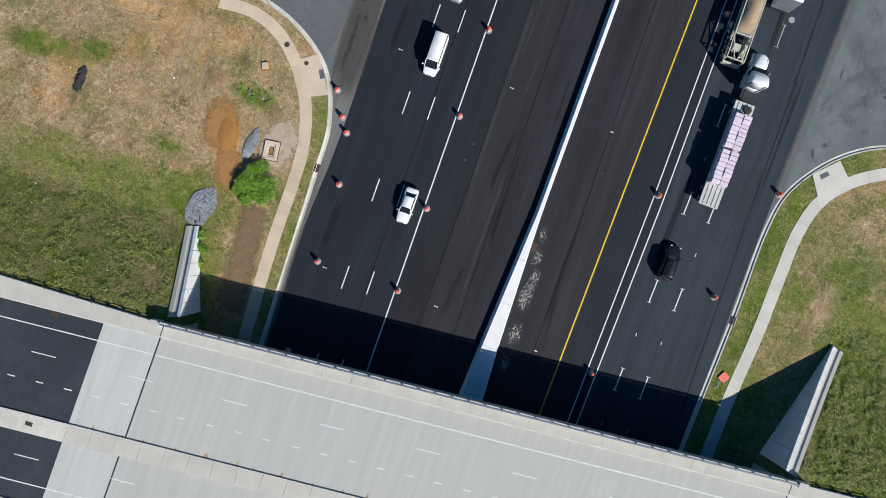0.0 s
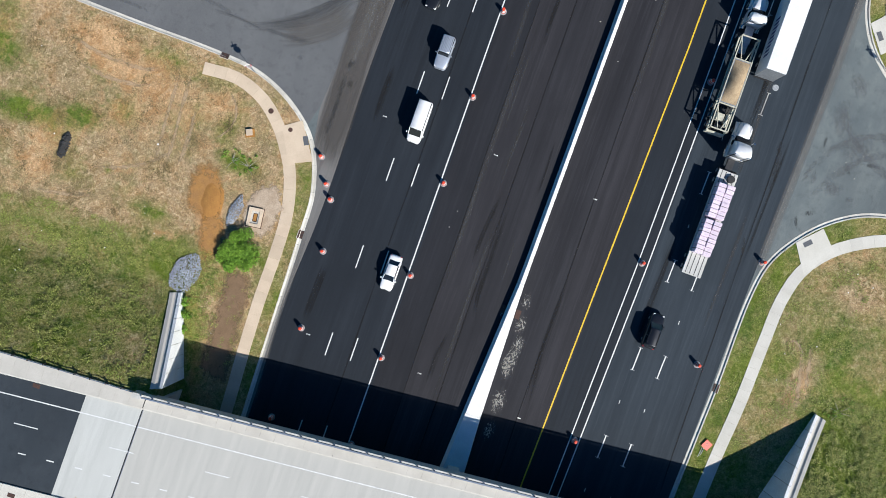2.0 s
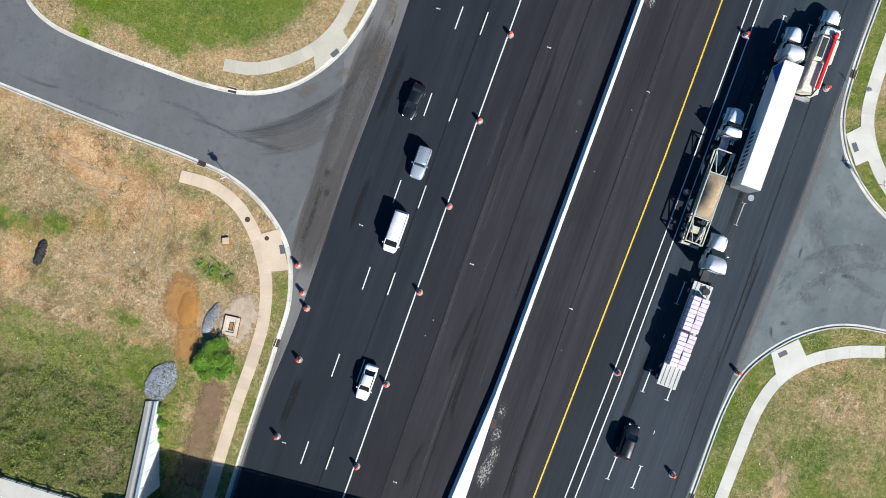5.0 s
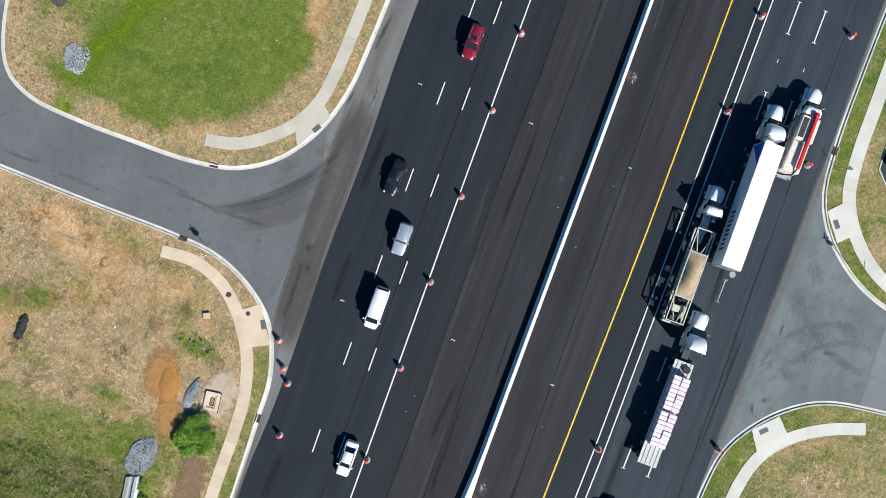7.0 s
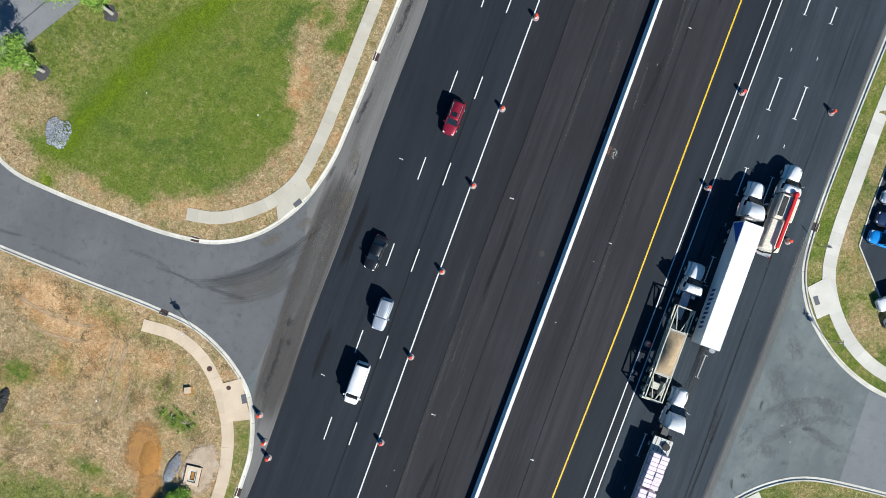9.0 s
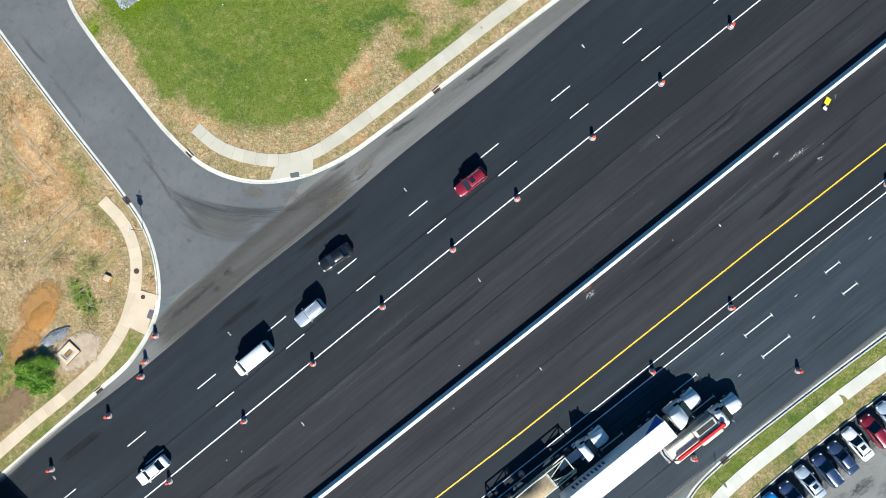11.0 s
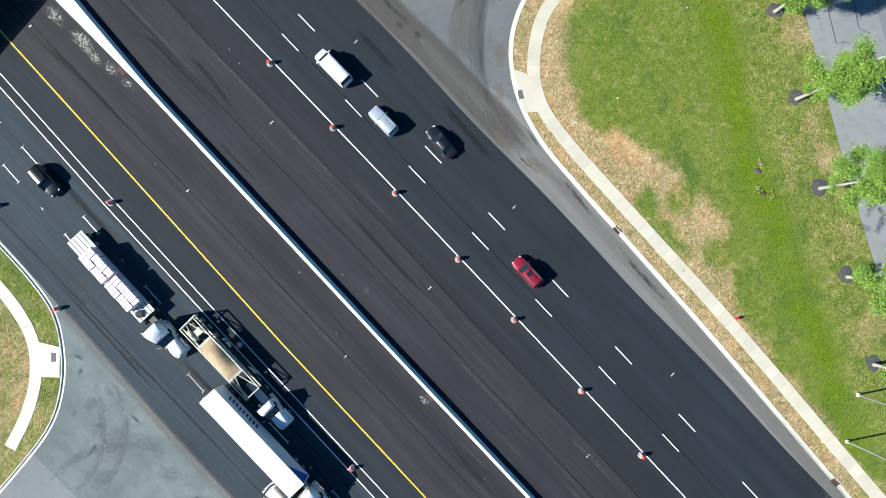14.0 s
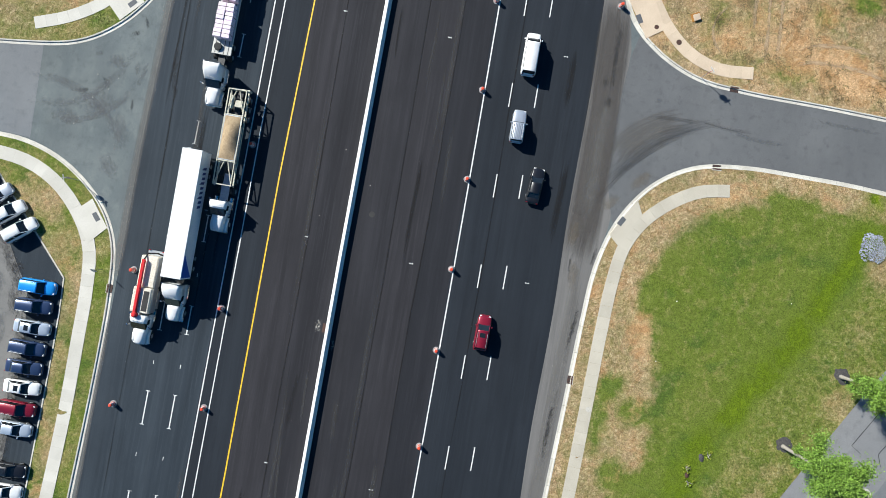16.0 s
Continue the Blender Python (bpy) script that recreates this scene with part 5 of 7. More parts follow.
track("damp_stain", [(62.7, 24.6), (62.7, 28.9), (62.2, 31.6), (62.2, 34)], 0.55, M_F_DAMP, "dark stain on the lane", 0.3)
track("damp_stain", [(62.2, 14.8), (62.0, 17), (61.7, 19.6)], 0.28, M_F_DAMP, "dark stain on the lane", 0.3)
for i in range(9):
    x, y = rng.choice((52.6, 54.4, 56.4, 57.6, 60.4, 62.4)) + rng.uniform(-.3, .3), rng.uniform(-18, 80)
    track("wheel_track", [(x, y), (x + .3, y + 10), (x + .7, y + rng.uniform(18, 30))], rng.uniform(.25, .6), M_F_SMEAR if i % 2 else M_F_SMEAR_P, "faint wheel track along the lane")

for pts in ([(10.6, -12), (10.7, -7.2), (10.9, -2)], [(10.7, 16), (10.6, 20.8), (10.8, 26)], [(9.3, 30), (9.4, 36), (9.8, 44)]):
    track("dark_smear", pts, 0.8, M_F_SMEAR, "dark smear on the asphalt")
for pts, h in (([(84, 31.8), (76, 32.6), (70.5, 36), (67.8, 42)], .9), ([(84, 35.8), (75, 34.6), (70, 30), (67, 24)], .8), ([(80, 37.6), (73, 36.6), (69, 33.6), (66.6, 29)], .7)):
    track("scuff", pts, h, M_F_GREY, "pale curved scuffs on the junction")
# paving seams and smears beside the median
for jn, y0, y1 in ((J2, -60, 125), (J3, -60, 125), (J4, -60, 125), (joint(62.2, 8), -20, 95), (joint(17.9, 9), -40, 110)):
    track("paving_seam", [(jn(y), y) for y in range(y0, y1, 5)], 0.16, M_F_SMEAR, "dark wavy paving seam", 0.05)
for jn, o, y0, y1 in ((J3, 0.5, 40, 112), (J2, 0.35, -10, 50), (J4, 0.4, 20, 70), (J3, -0.5, -20, 18), (J4, -0.9, 60, 105)):
    track("pale_smear", [(jn(y) + o, y) for y in range(y0, y1, 6)], 0.5, M_F_SMEAR_P, "pale smear beside a paving seam")
for pts, h in (([(41.9, -14), (41.7, -8), (41.5, -3), (41.6, 2), (41.5, 8)], 0.6), ([(32.4, -6.5), (31.3, -0.9), (31.2, 5.3), (31.0, 14.5)], 0.55), ([(39.7, 63), (39.9, 68), (40.1, 75)], 0.5), ([(44.0, 82), (43.2, 93), (42.4, 104)], 0.6), ([(28.2, 30), (28.4, 42), (28.6, 52)], 0.5)):
    track("dark_smear", pts, h, M_F_SMEAR, "dark smear on the asphalt")
for i in range(16):
    x, y = rng.choice((22.8, 24.0, 25.4, 27.5, 29.0, 32.2, 34.0, 38.6, 40.2, 42.5, 44.6)) + rng.uniform(-.5, .5), rng.uniform(-22, 95)
    track("scrape_mark", [(x, y), (x + rng.uniform(-.2, .2), y + 5), (x + rng.uniform(-.7, .7), y + rng.uniform(9, 20))], rng.uniform(.18, .6), M_F_SMEAR_P if i % 3 else M_F_SMEAR, "faint scrape along the asphalt")
for x, y, rx, ry, t in ((38.3, -12.5, 1.4, 2.8, 0), (38.1, -7.2, 1.5, 3.6, -4), (38.3, -4.6, 1.3, 2.0, 0), (37.8, -2.0, 1.1, 2.0, 0), (37.5, 1.2, .9, 1.6, 0), (38.4, -16.5, 1.1, 2.2, 0), (37.6, -7.5, .7, 2.2, 0), (35.0, -1.2, .4, 1.4, 0), (38.2, 58.8, .7, 1.5, 0), (41.2, 91.6, .5, 2.9, -4), (43.5, 93.7, .5, .8, 0), (39.4, 89.6, .35, 1.0, 0), (38.5, 100.4, .3, .8, 40), (35.9, 61, .3, 1.3, 0)):
    blot("dust_patch", x, y, rx, ry, t, M_F_DUST, "pale cement dust on the asphalt")

marks = thing("survey_marks", Matrix(), "small white survey marks on the asphalt", "road marking", kind="structure")
for x, y in itertools.product((11.75, 27.3, 41.6), (-42.9, -12.4, 18.1, 48.55, 79.0, 109.5)):
    xx = x + bend(y)
    if x > 40:
        y -= 1.2
    bm = boxed(xx - 0.24, xx + 0.24, y - (0.07 if x > 40 else 0.035), y + (0.07 if x > 40 else 0.035), 0.002, 0.011)
    for s in (-0.22, 0.22) if x < 40 else ():
        box(bm, xx + s - 0.035, xx + s + 0.035, y - 0.1, y + 0.1, 0.002, 0.0105)
    part("survey_mark", bm, M_PAINT_W, marks)
for k in range(-2, 9):
    for tab in (DASH_E1, DASH_E2):
        y = 5.2 + 12.4 * k
        xx = run(tab, y)
        part("spotting_mark", boxed(xx - 0.04, xx + 0.04, y - 0.25, y + 0.25, 0.002, 0.011), M_PAINT_W, marks)
for i in range(15):
    x, y = rng.choice((rng.uniform(24, 35), rng.uniform(38, 46), rng.uniform(68, 78))), rng.uniform(-18, 100)
    if x > 60:
        y = rng.uniform(30, 39)
    r = rng.uniform(0.04, 0.08)
    bm = blob(bmesh.new(), (x, y, 0.03), r, 0.5, 1, 0.3, i)
    tagged(link_mesh("concrete_crumb", bm, M_KERB), "small pale lump of concrete on the asphalt", "debris", "debris on the road")

# ---- lots beyond the verges ----
patch("car_park_east", [(p[0] + 0.1, p[1] + 0.15) for p in LOT_EDGE] + [(130, 190), (130, 44.5)], 0.06, M_ASPH_LOT, "sun-bleached grey car park surface", "car park")
dark_lot = [(84.6, 44.9), (72.7, 58.3), (72.6, 66), (72.8, 76), (73.1, 88), (74.3, 118), (77.6, 118), (76.9, 88), (76.4, 76), (76.6, 66), (77.2, 60.5), (79.0, 57.6), (81.0, 54.0), (88.5, 45.4)]
patch("car_park_strip", dark_lot, 0.064, M_ASPH_EAST, "newer dark asphalt under the parked cars", "car park")
for x, y, rx, ry, tn in ((78.6, 62.4, 1.5, 2.6, 15), (78.9, 57.8, 1.2, 1.4, 15), (80.5, 70, 1.2, 3, 0), (79.5, 80, 1.0, 2.4, 0)):
    blot("oil_stain", x, y, rx, ry, tn, M_F_DAMP, "dark worn patch in the car park", z=0.06)
track("oil_stain", [(77.6, 61), (77.0, 66), (76.8, 76), (77.3, 88), (78.0, 105)], 1.4, M_F_DAMP, "dark frayed edge of the newer asphalt", 0.1, z=0.06)
track("oil_stain", [(88, 46.5), (82, 53.8), (79.2, 58.4), (77.4, 62)], 1.3, M_F_DAMP, "dark frayed edge of the newer asphalt", 0.1, z=0.06)
for x, y, rx, ry, tn in ((81.5, 60, 1.6, 2.4, 20), (80.2, 66, 1.4, 3.2, 0), (83, 73, 2, 3, 0), (80.6, 85, 1.6, 4, 0)):
    blot("scuff", x, y, rx, ry, tn, M_F_GREY, "pale dusty wear in the car park", z=0.06)
lk = thing("kerb_car_park", Matrix(), "thin white concrete car park kerb", "kerb", kind="structure")
ll = resample([Vector(p) for p in LOT_EDGE[1:7]], 3.0)
for a, b_ in zip(ll, ll[1:]):
    part("kerb_stone", sweep([a, b_], [(-0.08, 0.0), (-0.08, 0.2), (0.08, 0.2), (0.08, 0.0)]), M_KERB, lk)

park_edge = [(-44.5, 40.5), (-40.6, 45.4), (-34.1, 55.9), (-27.8, 66.9), (-22.4, 76.5), (-12.2, 96.5), (-2, 118)]
patch("car_park_west", park_edge + [(-40, 160), (-110, 160), (-110, 40.5)], 0.20, M_PARK, "smooth grey car park lane", "car park")
patch("car_park_bays", [(-47, 52), (-30.6, 80.8), (-21.5, 99), (-10, 121), (-60, 150), (-100, 60)], 0.205, M_ASPH_PALE, "pale worn parking bays", "car park")
for pts in ([(-43.3, 46.2), (-36.8, 57.3), (-33.75, 62.45), (-35.0, 63.3)], [(-40.6, 58.0), (-39.4, 59.8), (-37.35, 63.0), (-37.9, 64.6)]):
    seam = thing("tar_seam", Matrix(), "dark tar seam in the car park lane", "seam", kind="structure")
    part("seam_line", flat_strip([Vector(p_) for p_ in pts], -0.045, 0.045, 0.212), M_SEAM, seam)
for x, y, rx, ry, tn in ((-22.3, 81.0, 2.0, 0.9, 28), (-21.4, 83.6, 2.2, 0.8, 24), (-22.6, 82.4, 0.5, 1.5, 0), (-19.5, 82.4, 0.7, 1.6, 30)):
    blot("damp_stain", x, y, rx, ry, tn, M_F_DAMP, "dark wet patch on the car park lane", z=0.2)
for cx, cy, L, t in ((-25.9, 87.6, 5.6, 62), (-35.6, 70.0, 4.8, 62)):
    e = thing("planted_island", pose(cx, cy, 0.2, 0, 0, t), "pale kerbed island with dark mulch", "kerb island", "car park islands")
    ring = [Vector((L / 2 * math.cos(a), 1.0 * math.sin(a))) for a in [2 * math.pi * i / 24 for i in range(25)]]
    part("kerb", sweep(ring, [(-0.12, 0.0), (-0.12, 0.16), (0.12, 0.16), (0.12, 0.0)], caps=False), M_KERB, e)
    bm = bmesh.new()
    bm.faces.new([bm.verts.new((p.x * 0.94, p.y * 0.9, 0.12)) for p in ring[:-1]])
    part("mulch", bm, M_MULCH, e)


# ---- traffic drums ----
def drum():
    e = thing("traffic_drum", Matrix(), "orange and white plastic traffic drum with rubber base", "traffic drum", "traffic drums")
    part("base", lathe([(0.46, 0.0), (0.47, 0.05), (0.44, 0.10), (0.33, 0.12)], 16), M_DRUM_BASE, e, "scuffed grey rubber ring base")
    r, z = 0.30, 0.10
    for i in range(5):
        h = 0.17
        prof = [(r, z), (r - 0.008, z + h - 0.02), (r - 0.018, z + h)]
        part("band", lathe(prof, 16), M_ORANGE if i % 2 == 0 else M_REFLECT, e, "orange band" if i % 2 == 0 else "white reflective band")
        r, z = r - 0.018, z + h
    part("lid", lathe([(r, z), (r - 0.02, z + 0.035), (0.08, z + 0.05)], 16), M_ORANGE, e)
    bm = tube([(-0.09, 0, z + 0.04), (-0.07, 0, z + 0.12), (0.07, 0, z + 0.12), (0.09, 0, z + 0.04)], 0.018, 6)
    part("handle", bm, M_ORANGE, e)
    return e


first = drum()
spots = [(5.65, 10.3), (7.45, 7.1), (8.65, 5.35), (9.95, -1.4), (10.6, -11.9), (10.8, -24.3), (21.9, -24.2), (21.85, -12.1), (21.9, -0.6), (22.0, 12.3), (21.9, 24.3), (21.95, 36.3), (22.0, 48.4), (22.2, 59.3), (22.3, 72.2), (22.5, 83.8),
         (22.5, 95.7), (22.7, 108.0), (49.4, -13.9), (50.1, 11.0), (50.8, 36.5), (51.25, 58.6), (51.3, 72.0), (51.7, 98.2), (61.3, 0.8), (64.9, 16.3), (63.6, 55.5), (63.3, 73.5), (63.6, 98.0)]
for i, (x, y) in enumerate(spots):
    m = pose(x, y, 0.004, 0, 0, rng.uniform(0, 360))
    if i == 0:
        first.matrix_world = m
    else:
        copy_thing(first, m)


# ---- street furniture ----
def hydrant(x, y):
    e = thing("fire_hydrant", pose(x, y, 0.15, 0, 0, 20), "red cast-iron fire hydrant in the grass", "fire hydrant")
    part("barrel", smoothed_bm(lathe([(0.17, 0), (0.17, 0.05), (0.12, 0.07), (0.12, 0.55), (0.16, 0.57), (0.16, 0.62), (0.13, 0.66), (0.10, 0.75), (0.04, 0.80)], 12)), M_RED, e)
    for a in (0, 90, 180):
        bm = tube([(0.1 * math.cos(radians(a)), 0.1 * math.sin(radians(a)), 0.42), (0.24 * math.cos(radians(a)), 0.24 * math.sin(radians(a)), 0.42)], 0.075, 8)
        part("outlet_cap", bm, M_RED, e)


def smoothed_bm(bm):
    for f in bm.faces:
        f.smooth = True
    return bm


hydrant(0.95, 79.4)


def street_lamp(x, y, h, arm, turn, label):
    e = thing("street_lamp", pose(x, y, 0.1, 0, 0, turn), label, "street lamp", "street lamps")
    part("base", lathe([(0.28, 0), (0.28, 0.25), (0.2, 0.3)], 12), M_KERB, e)
    part("pole", tube([(0, 0, 0.2), (0, 0, h * 0.5), (0, 0, h)], [0.13, 0.11, 0.08], 10), M_STEEL, e)
    part("arm", tube([(0, 0, h - 0.1), (arm * 0.5, 0, h + 0.25), (arm, 0, h + 0.35)], [0.06, 0.05, 0.045], 8), M_STEEL, e)
    head = part("lamp_head", boxed(arm - 0.15, arm + 0.75, -0.18, 0.18, h + 0.26, h + 0.42, 0.04), M_STEEL, e, "pale grey lamp head")
    part("lens", boxed(arm + 0.0, arm + 0.65, -0.14, 0.14, h + 0.235, h + 0.262), M_LAMP, head)


street_lamp(1.7, 101.1, 10.0, 2.4, -5, "tall grey street lamp with an arm over the road")
street_lamp(-3.6, 97.7, 6.0, 0.9, 120, "grey park lamp standing in the lawn")


def octagon_sign(x, y, h, turn, blades=True):
    e = thing("stop_sign", pose(x, y, 0.14, 0, 0, turn), "octagonal road sign on a grey steel post by the kerb", "road sign", "road signs")
    part("post", boxed(-0.035, 0.035, -0.03, 0.03, 0, h, 0.005), M_STEEL, e)
    bm = bmesh.new()
    r = 0.40
    ring = [(r * math.cos(radians(22.5 + 45 * i)), r * math.sin(radians(22.5 + 45 * i))) for i in range(8)]
    a = [bm.verts.new((p, -0.045, h - 0.42 + q)) for p, q in ring]
    b_ = [bm.verts.new((p, -0.065, h - 0.42 + q)) for p, q in ring]
    bm.faces.new(a)
    bm.faces.new(list(reversed(b_)))
    for i in range(8):
        bm.faces.new((a[i], b_[i], b_[(i + 1) % 8], a[(i + 1) % 8]))
    bmesh.ops.recalc_face_normals(bm, faces=bm.faces)
    plate = part("sign_plate", bm, M_RED, e, "red octagonal plate")
    part("back_plate", boxed(-0.3, 0.3, -0.044, -0.036, h - 0.72, h - 0.12), M_STEEL, plate)
    if blades:
        part("street_blade", boxed(-0.42, 0.42, -0.012, 0.012, h + 0.02, h + 0.2), M_REFLECT, e, "pale street name blade")
        part("street_blade", boxed(-0.012, 0.012, -0.42, 0.42, h + 0.22, h + 0.4), M_REFLECT, e, "pale street name blade")
    return e


octagon_sign(-6.3, 17.9, 3.1, 220)
octagon_sign(72.8, 45.0, 2.9, 20)
e = thing("regulation_sign", pose(67.7, 56.2, 0.14, 0, 0, 150), "rectangular road sign on a steel post in the verge", "road sign", "road signs")
part("post", boxed(-0.035, 0.035, -0.03, 0.03, 0, 2.5, 0.005), M_STEEL, e)
part("sign_plate", boxed(-0.3, 0.3, -0.05, -0.035, 1.6, 2.45, 0.004), M_REFLECT, e, "white rectangular plate")

# orange work sign lying on the verge
e = thing("work_sign", pose(65.9, -8.7, 0.2, 6, 5, 10), "orange roadworks sign lying on the grass beside its legs", "road sign")
lean = Matrix.Rotation(radians(54), 4, "Z")
board = part("panel", boxed(-0.56, 0.56, -0.56, 0.56, 0.0, 0.05, 0.02, m=lean), M_ORANGE, e, "orange fabric panel")
for k in (-0.25, 0.0, 0.25):
    part("lettering_bar", boxed(-0.32 + abs(k) * 0.6, 0.32 - abs(k) * 0.6, k - 0.04, k + 0.04, 0.05, 0.055, m=Matrix.Rotation(radians(9), 4, "Z")), M_BLACK, board)
for k in (-0.2, 0.05):
    part("leg", tube([(k - 0.35, -0.4, 0.02), (k - 0.75, -1.9, 0.0)], 0.03, 6), M_STEEL, e)
# fallen yellow sign by the barrier
e = thing("fallen_sign", pose(38.3, 99.2, 0.05, 8, -4, 200), "bright yellow sign board lying beside the barrier", "road sign")
part("board", boxed(-0.35, 0.35, -0.5, 0.5, 0.0, 0.04, 0.01), M_HIVIS, e)
part("stand", tube([(-0.1, 0.5, 0.03), (0.0, 0.95, 0.05), (-0.2, 1.25, 0.03)], 0.05, 6), M_REFLECT, e)
part("foot", boxed(-0.4, 0.15, 0.9, 1.3, 0.0, 0.08, 0.02), M_REFLECT, e)

# ---- the inlet pit, stones, bush and earth in the south-west field ----
pit = thing("drain_pit", pose(0.05, -0.15, 0.14, 0, 0, 7), "square concrete drain pit with rusty inner walls", "drain")
bm = bmesh.new()
for x0, x1, y0, y1 in ((-0.95, 0.95, 0.85, 1.25), (-0.95, 0.95, -1.25, -0.85), (-0.95, -0.55, -0.85, 0.85), (0.55, 0.95, -0.85, 0.85)):
    box(bm, x0, x1, y0, y1, -0.3, 0.32)
part("collar", bm, M_SLAB, pit, "cream concrete collar")
part("floor", boxed(-0.56, 0.56, -0.86, 0.86, -0.25, 0.10), M_RUST, pit)
bm = bmesh.new()
for x0, x1, y0, y1 in ((-0.52, 0.52, 0.55, 0.85), (-0.52, 0.52, -0.85, -0.6), (-0.54, -0.3, -0.6, 0.55), (0.34, 0.54, -0.6, 0.55)):
    box(bm, x0, x1, y0, y1, -0.1, 0.2)
part("inner_frame", bm, M_KERB, pit)
part("shutter", boxed(-0.2, 0.2, -0.5, 0.45, 0.05, 0.14), M_SOIL, pit)
bm = bmesh.new()
for x0, x1, y0, y1 in ((-1.1, 1.1, 1.26, 1.34), (-1.1, 1.1, -1.34, -1.26), (-1.06, -0.98, -1.26, 1.26), (0.98, 1.06, -1.26, 1.26)):
    box(bm, x0, x1, y0, y1, -0.3, 0.12)
part("timber_form", bm, M_RUST, pit)
blk = thing("concrete_block", pose(-4.4, 10.2, 0.1, 0, 0, 25), "small square concrete block set in the field", "block")
part("cap", boxed(-0.42, 0.42, -0.42, 0.42, 0.0, 0.32, 0.03), M_SLAB, blk)
part("footing", boxed(-0.6, 0.7, -0.65, 0.45, -0.1, 0.1, 0.02), M_SOIL, blk)


def stones(name, cx, cy, rx, ry, turn, n, size, label, material=None):
    """A heap of broken stone as one mesh."""
    rr = random.Random(n)
    bm = bmesh.new()
    c, s = math.cos(radians(turn)), math.sin(radians(turn))
    for i in range(n):
        a, q = rr.uniform(0, 2 * math.pi), rr.random() ** 0.5
        edge_ = 1.02 + 0.25 * noise.noise((math.cos(a) * 1.5 + cx, math.sin(a) * 1.5 + cy, 0.5))
        u, v = rx * q * edge_ * math.cos(a), ry * q * edge_ * math.sin(a)
        x, y = cx + u * c - v * s, cy + u * s + v * c
        r = size * rr.uniform(0.6, 1.5)
        mm = Matrix.Translation((x, y, land(x, y) + 0.10 + 0.35 * (1 - q))) @ Euler((rr.uniform(0, 6), rr.uniform(0, 6), rr.uniform(0, 6))).to_matrix().to_4x4() @ Matrix.Diagonal((r, r * rr.uniform(.6, .9), r * rr.uniform(.45, .75), 1))
        vs = bmesh.ops.create_icosphere(bm, subdivisions=1, radius=1.0, matrix=Matrix())["verts"]
        for q_ in vs:
            q_.co *= 1 + rr.uniform(-.22, .22)
        bmesh.ops.transform(bm, matrix=mm, verts=vs)
    return tagged(link_mesh(name, bm, material or M_STONE_ISL), label, "stones", kind="stuff")


M_STONE_ISL = leaf_mat("broken_stone", (0.34, 0.36, 0.39), (0.23, 0.25, 0.28))
stones("riprap", -6.3, -10.1, 2.0, 2.75, -16, 1500, 0.088, "heap of grey-blue broken stone at the wall's foot")
stones("riprap", -2.75, -0.2, 0.75, 2.2, -8, 620, 0.082, "narrow bed of grey broken stone beside the pit")
stones("riprap", -32.2, 36.4, 1.7, 1.9, 0, 800, 0.088, "round bed of grey broken stone in the lawn")


def mound(name, cx, cy, rx, ry, h, turn, material, label, category, seed):
    rr = random.Random(seed)
    bm = bmesh.new()
    rings = []
    c, s = math.cos(radians(turn)), math.sin(radians(turn))
    for k in range(7):
        q = 1 - k / 6.5
        ring = []
        for i in range(22):
            a = 2 * math.pi * i / 22
            j = 1 + 0.18 * noise.noise((math.cos(a) * 2 + seed, math.sin(a) * 2, k * 0.2))
            u, v = rx * q * j * math.cos(a), ry * q * j * math.sin(a)
            x, y = cx + u * c - v * s, cy + u * s + v * c
            ring.append(bm.verts.new((x, y, land(x, y) - 0.06 + h * (1 - q * q) + rr.uniform(-.02, .02))))
        rings.append(ring)
    for a, b_ in zip(rings, rings[1:]):
        for i in range(22):
            bm.faces.new((a[i], a[(i + 1) % 22], b_[(i + 1) % 22], b_[i]))
    bm.faces.new(rings[-1])
    return tagged(link_mesh(name, smoothed_bm(bm), material), label, category)


M_PALE_EARTH = mat("pale_dusty_earth", (0.46, 0.37, 0.27), (0.34, 0.26, 0.17), 0.95, scale=1.1, fine=7, fine_amt=0.35, bump=0.5)
mound("bare_earth", 0.5, 0.3, 2.3, 3.1, 0.11, -10, M_PALE_EARTH, "pale dusty bare earth round the drain pit", "earth", 15)
blot("bare_earth", 0.7, 0.9, 2.9, 4.6, -8, M_F_CRUST, "pale dusty earth trodden round the pit", z=0.2)
blot("bare_earth", -4.6, -4.2, 2.2, 4.6, 14, M_F_CLAY, "orange clay washed over the grass", z=0.2)
blot("bare_earth", -7.4, 1.0, 3.0, 4.6, 12, M_F_CLAY, "orange clay washed over the grass", z=0.2)
for pts, h in (([(-15.9, 16.4), (-15.6, 11), (-15.2, 5), (-15.0, 1)], .38), ([(-14.3, 16.6), (-14.0, 11), (-13.6, 5), (-13.5, 0.5)], .38), ([(-9.2, 15), (-7.4, 13.2), (-6.8, 11), (-7.6, 8.8), (-9.4, 7.4)], .3), ([(-33, 15.2), (-28, 13.8), (-22, 13.4), (-16, 14.6)], .5),
               ([(-31, 12.2), (-26, 11.0), (-21, 11.2), (-17, 12.6)], .45), ([(-24, -1.2), (-19, 0.2), (-15, 2.6), (-12.4, 6.0)], .4), ([(-30, -6.2), (-25, -5.6), (-20, -4.0)], .4), ([(-12.2, 12), (-11.8, 7), (-11.9, 2)], .5), ([(73.2, 8.6), (74.2, 5.4), (74.9, 1.6), (75.8, -1.6)], .55), ([(74.4, 9), (75.2, 5), (75.8, 1.5)], .4), ([(70.8, 7.0), (72.0, 8.0), (73.4, 7.4), (74.0, 6.0)], .3)):
    track("worn_rut", pts, h, M_F_RUT, "pale dusty wheel rut in the grass", 0.25, z="land")
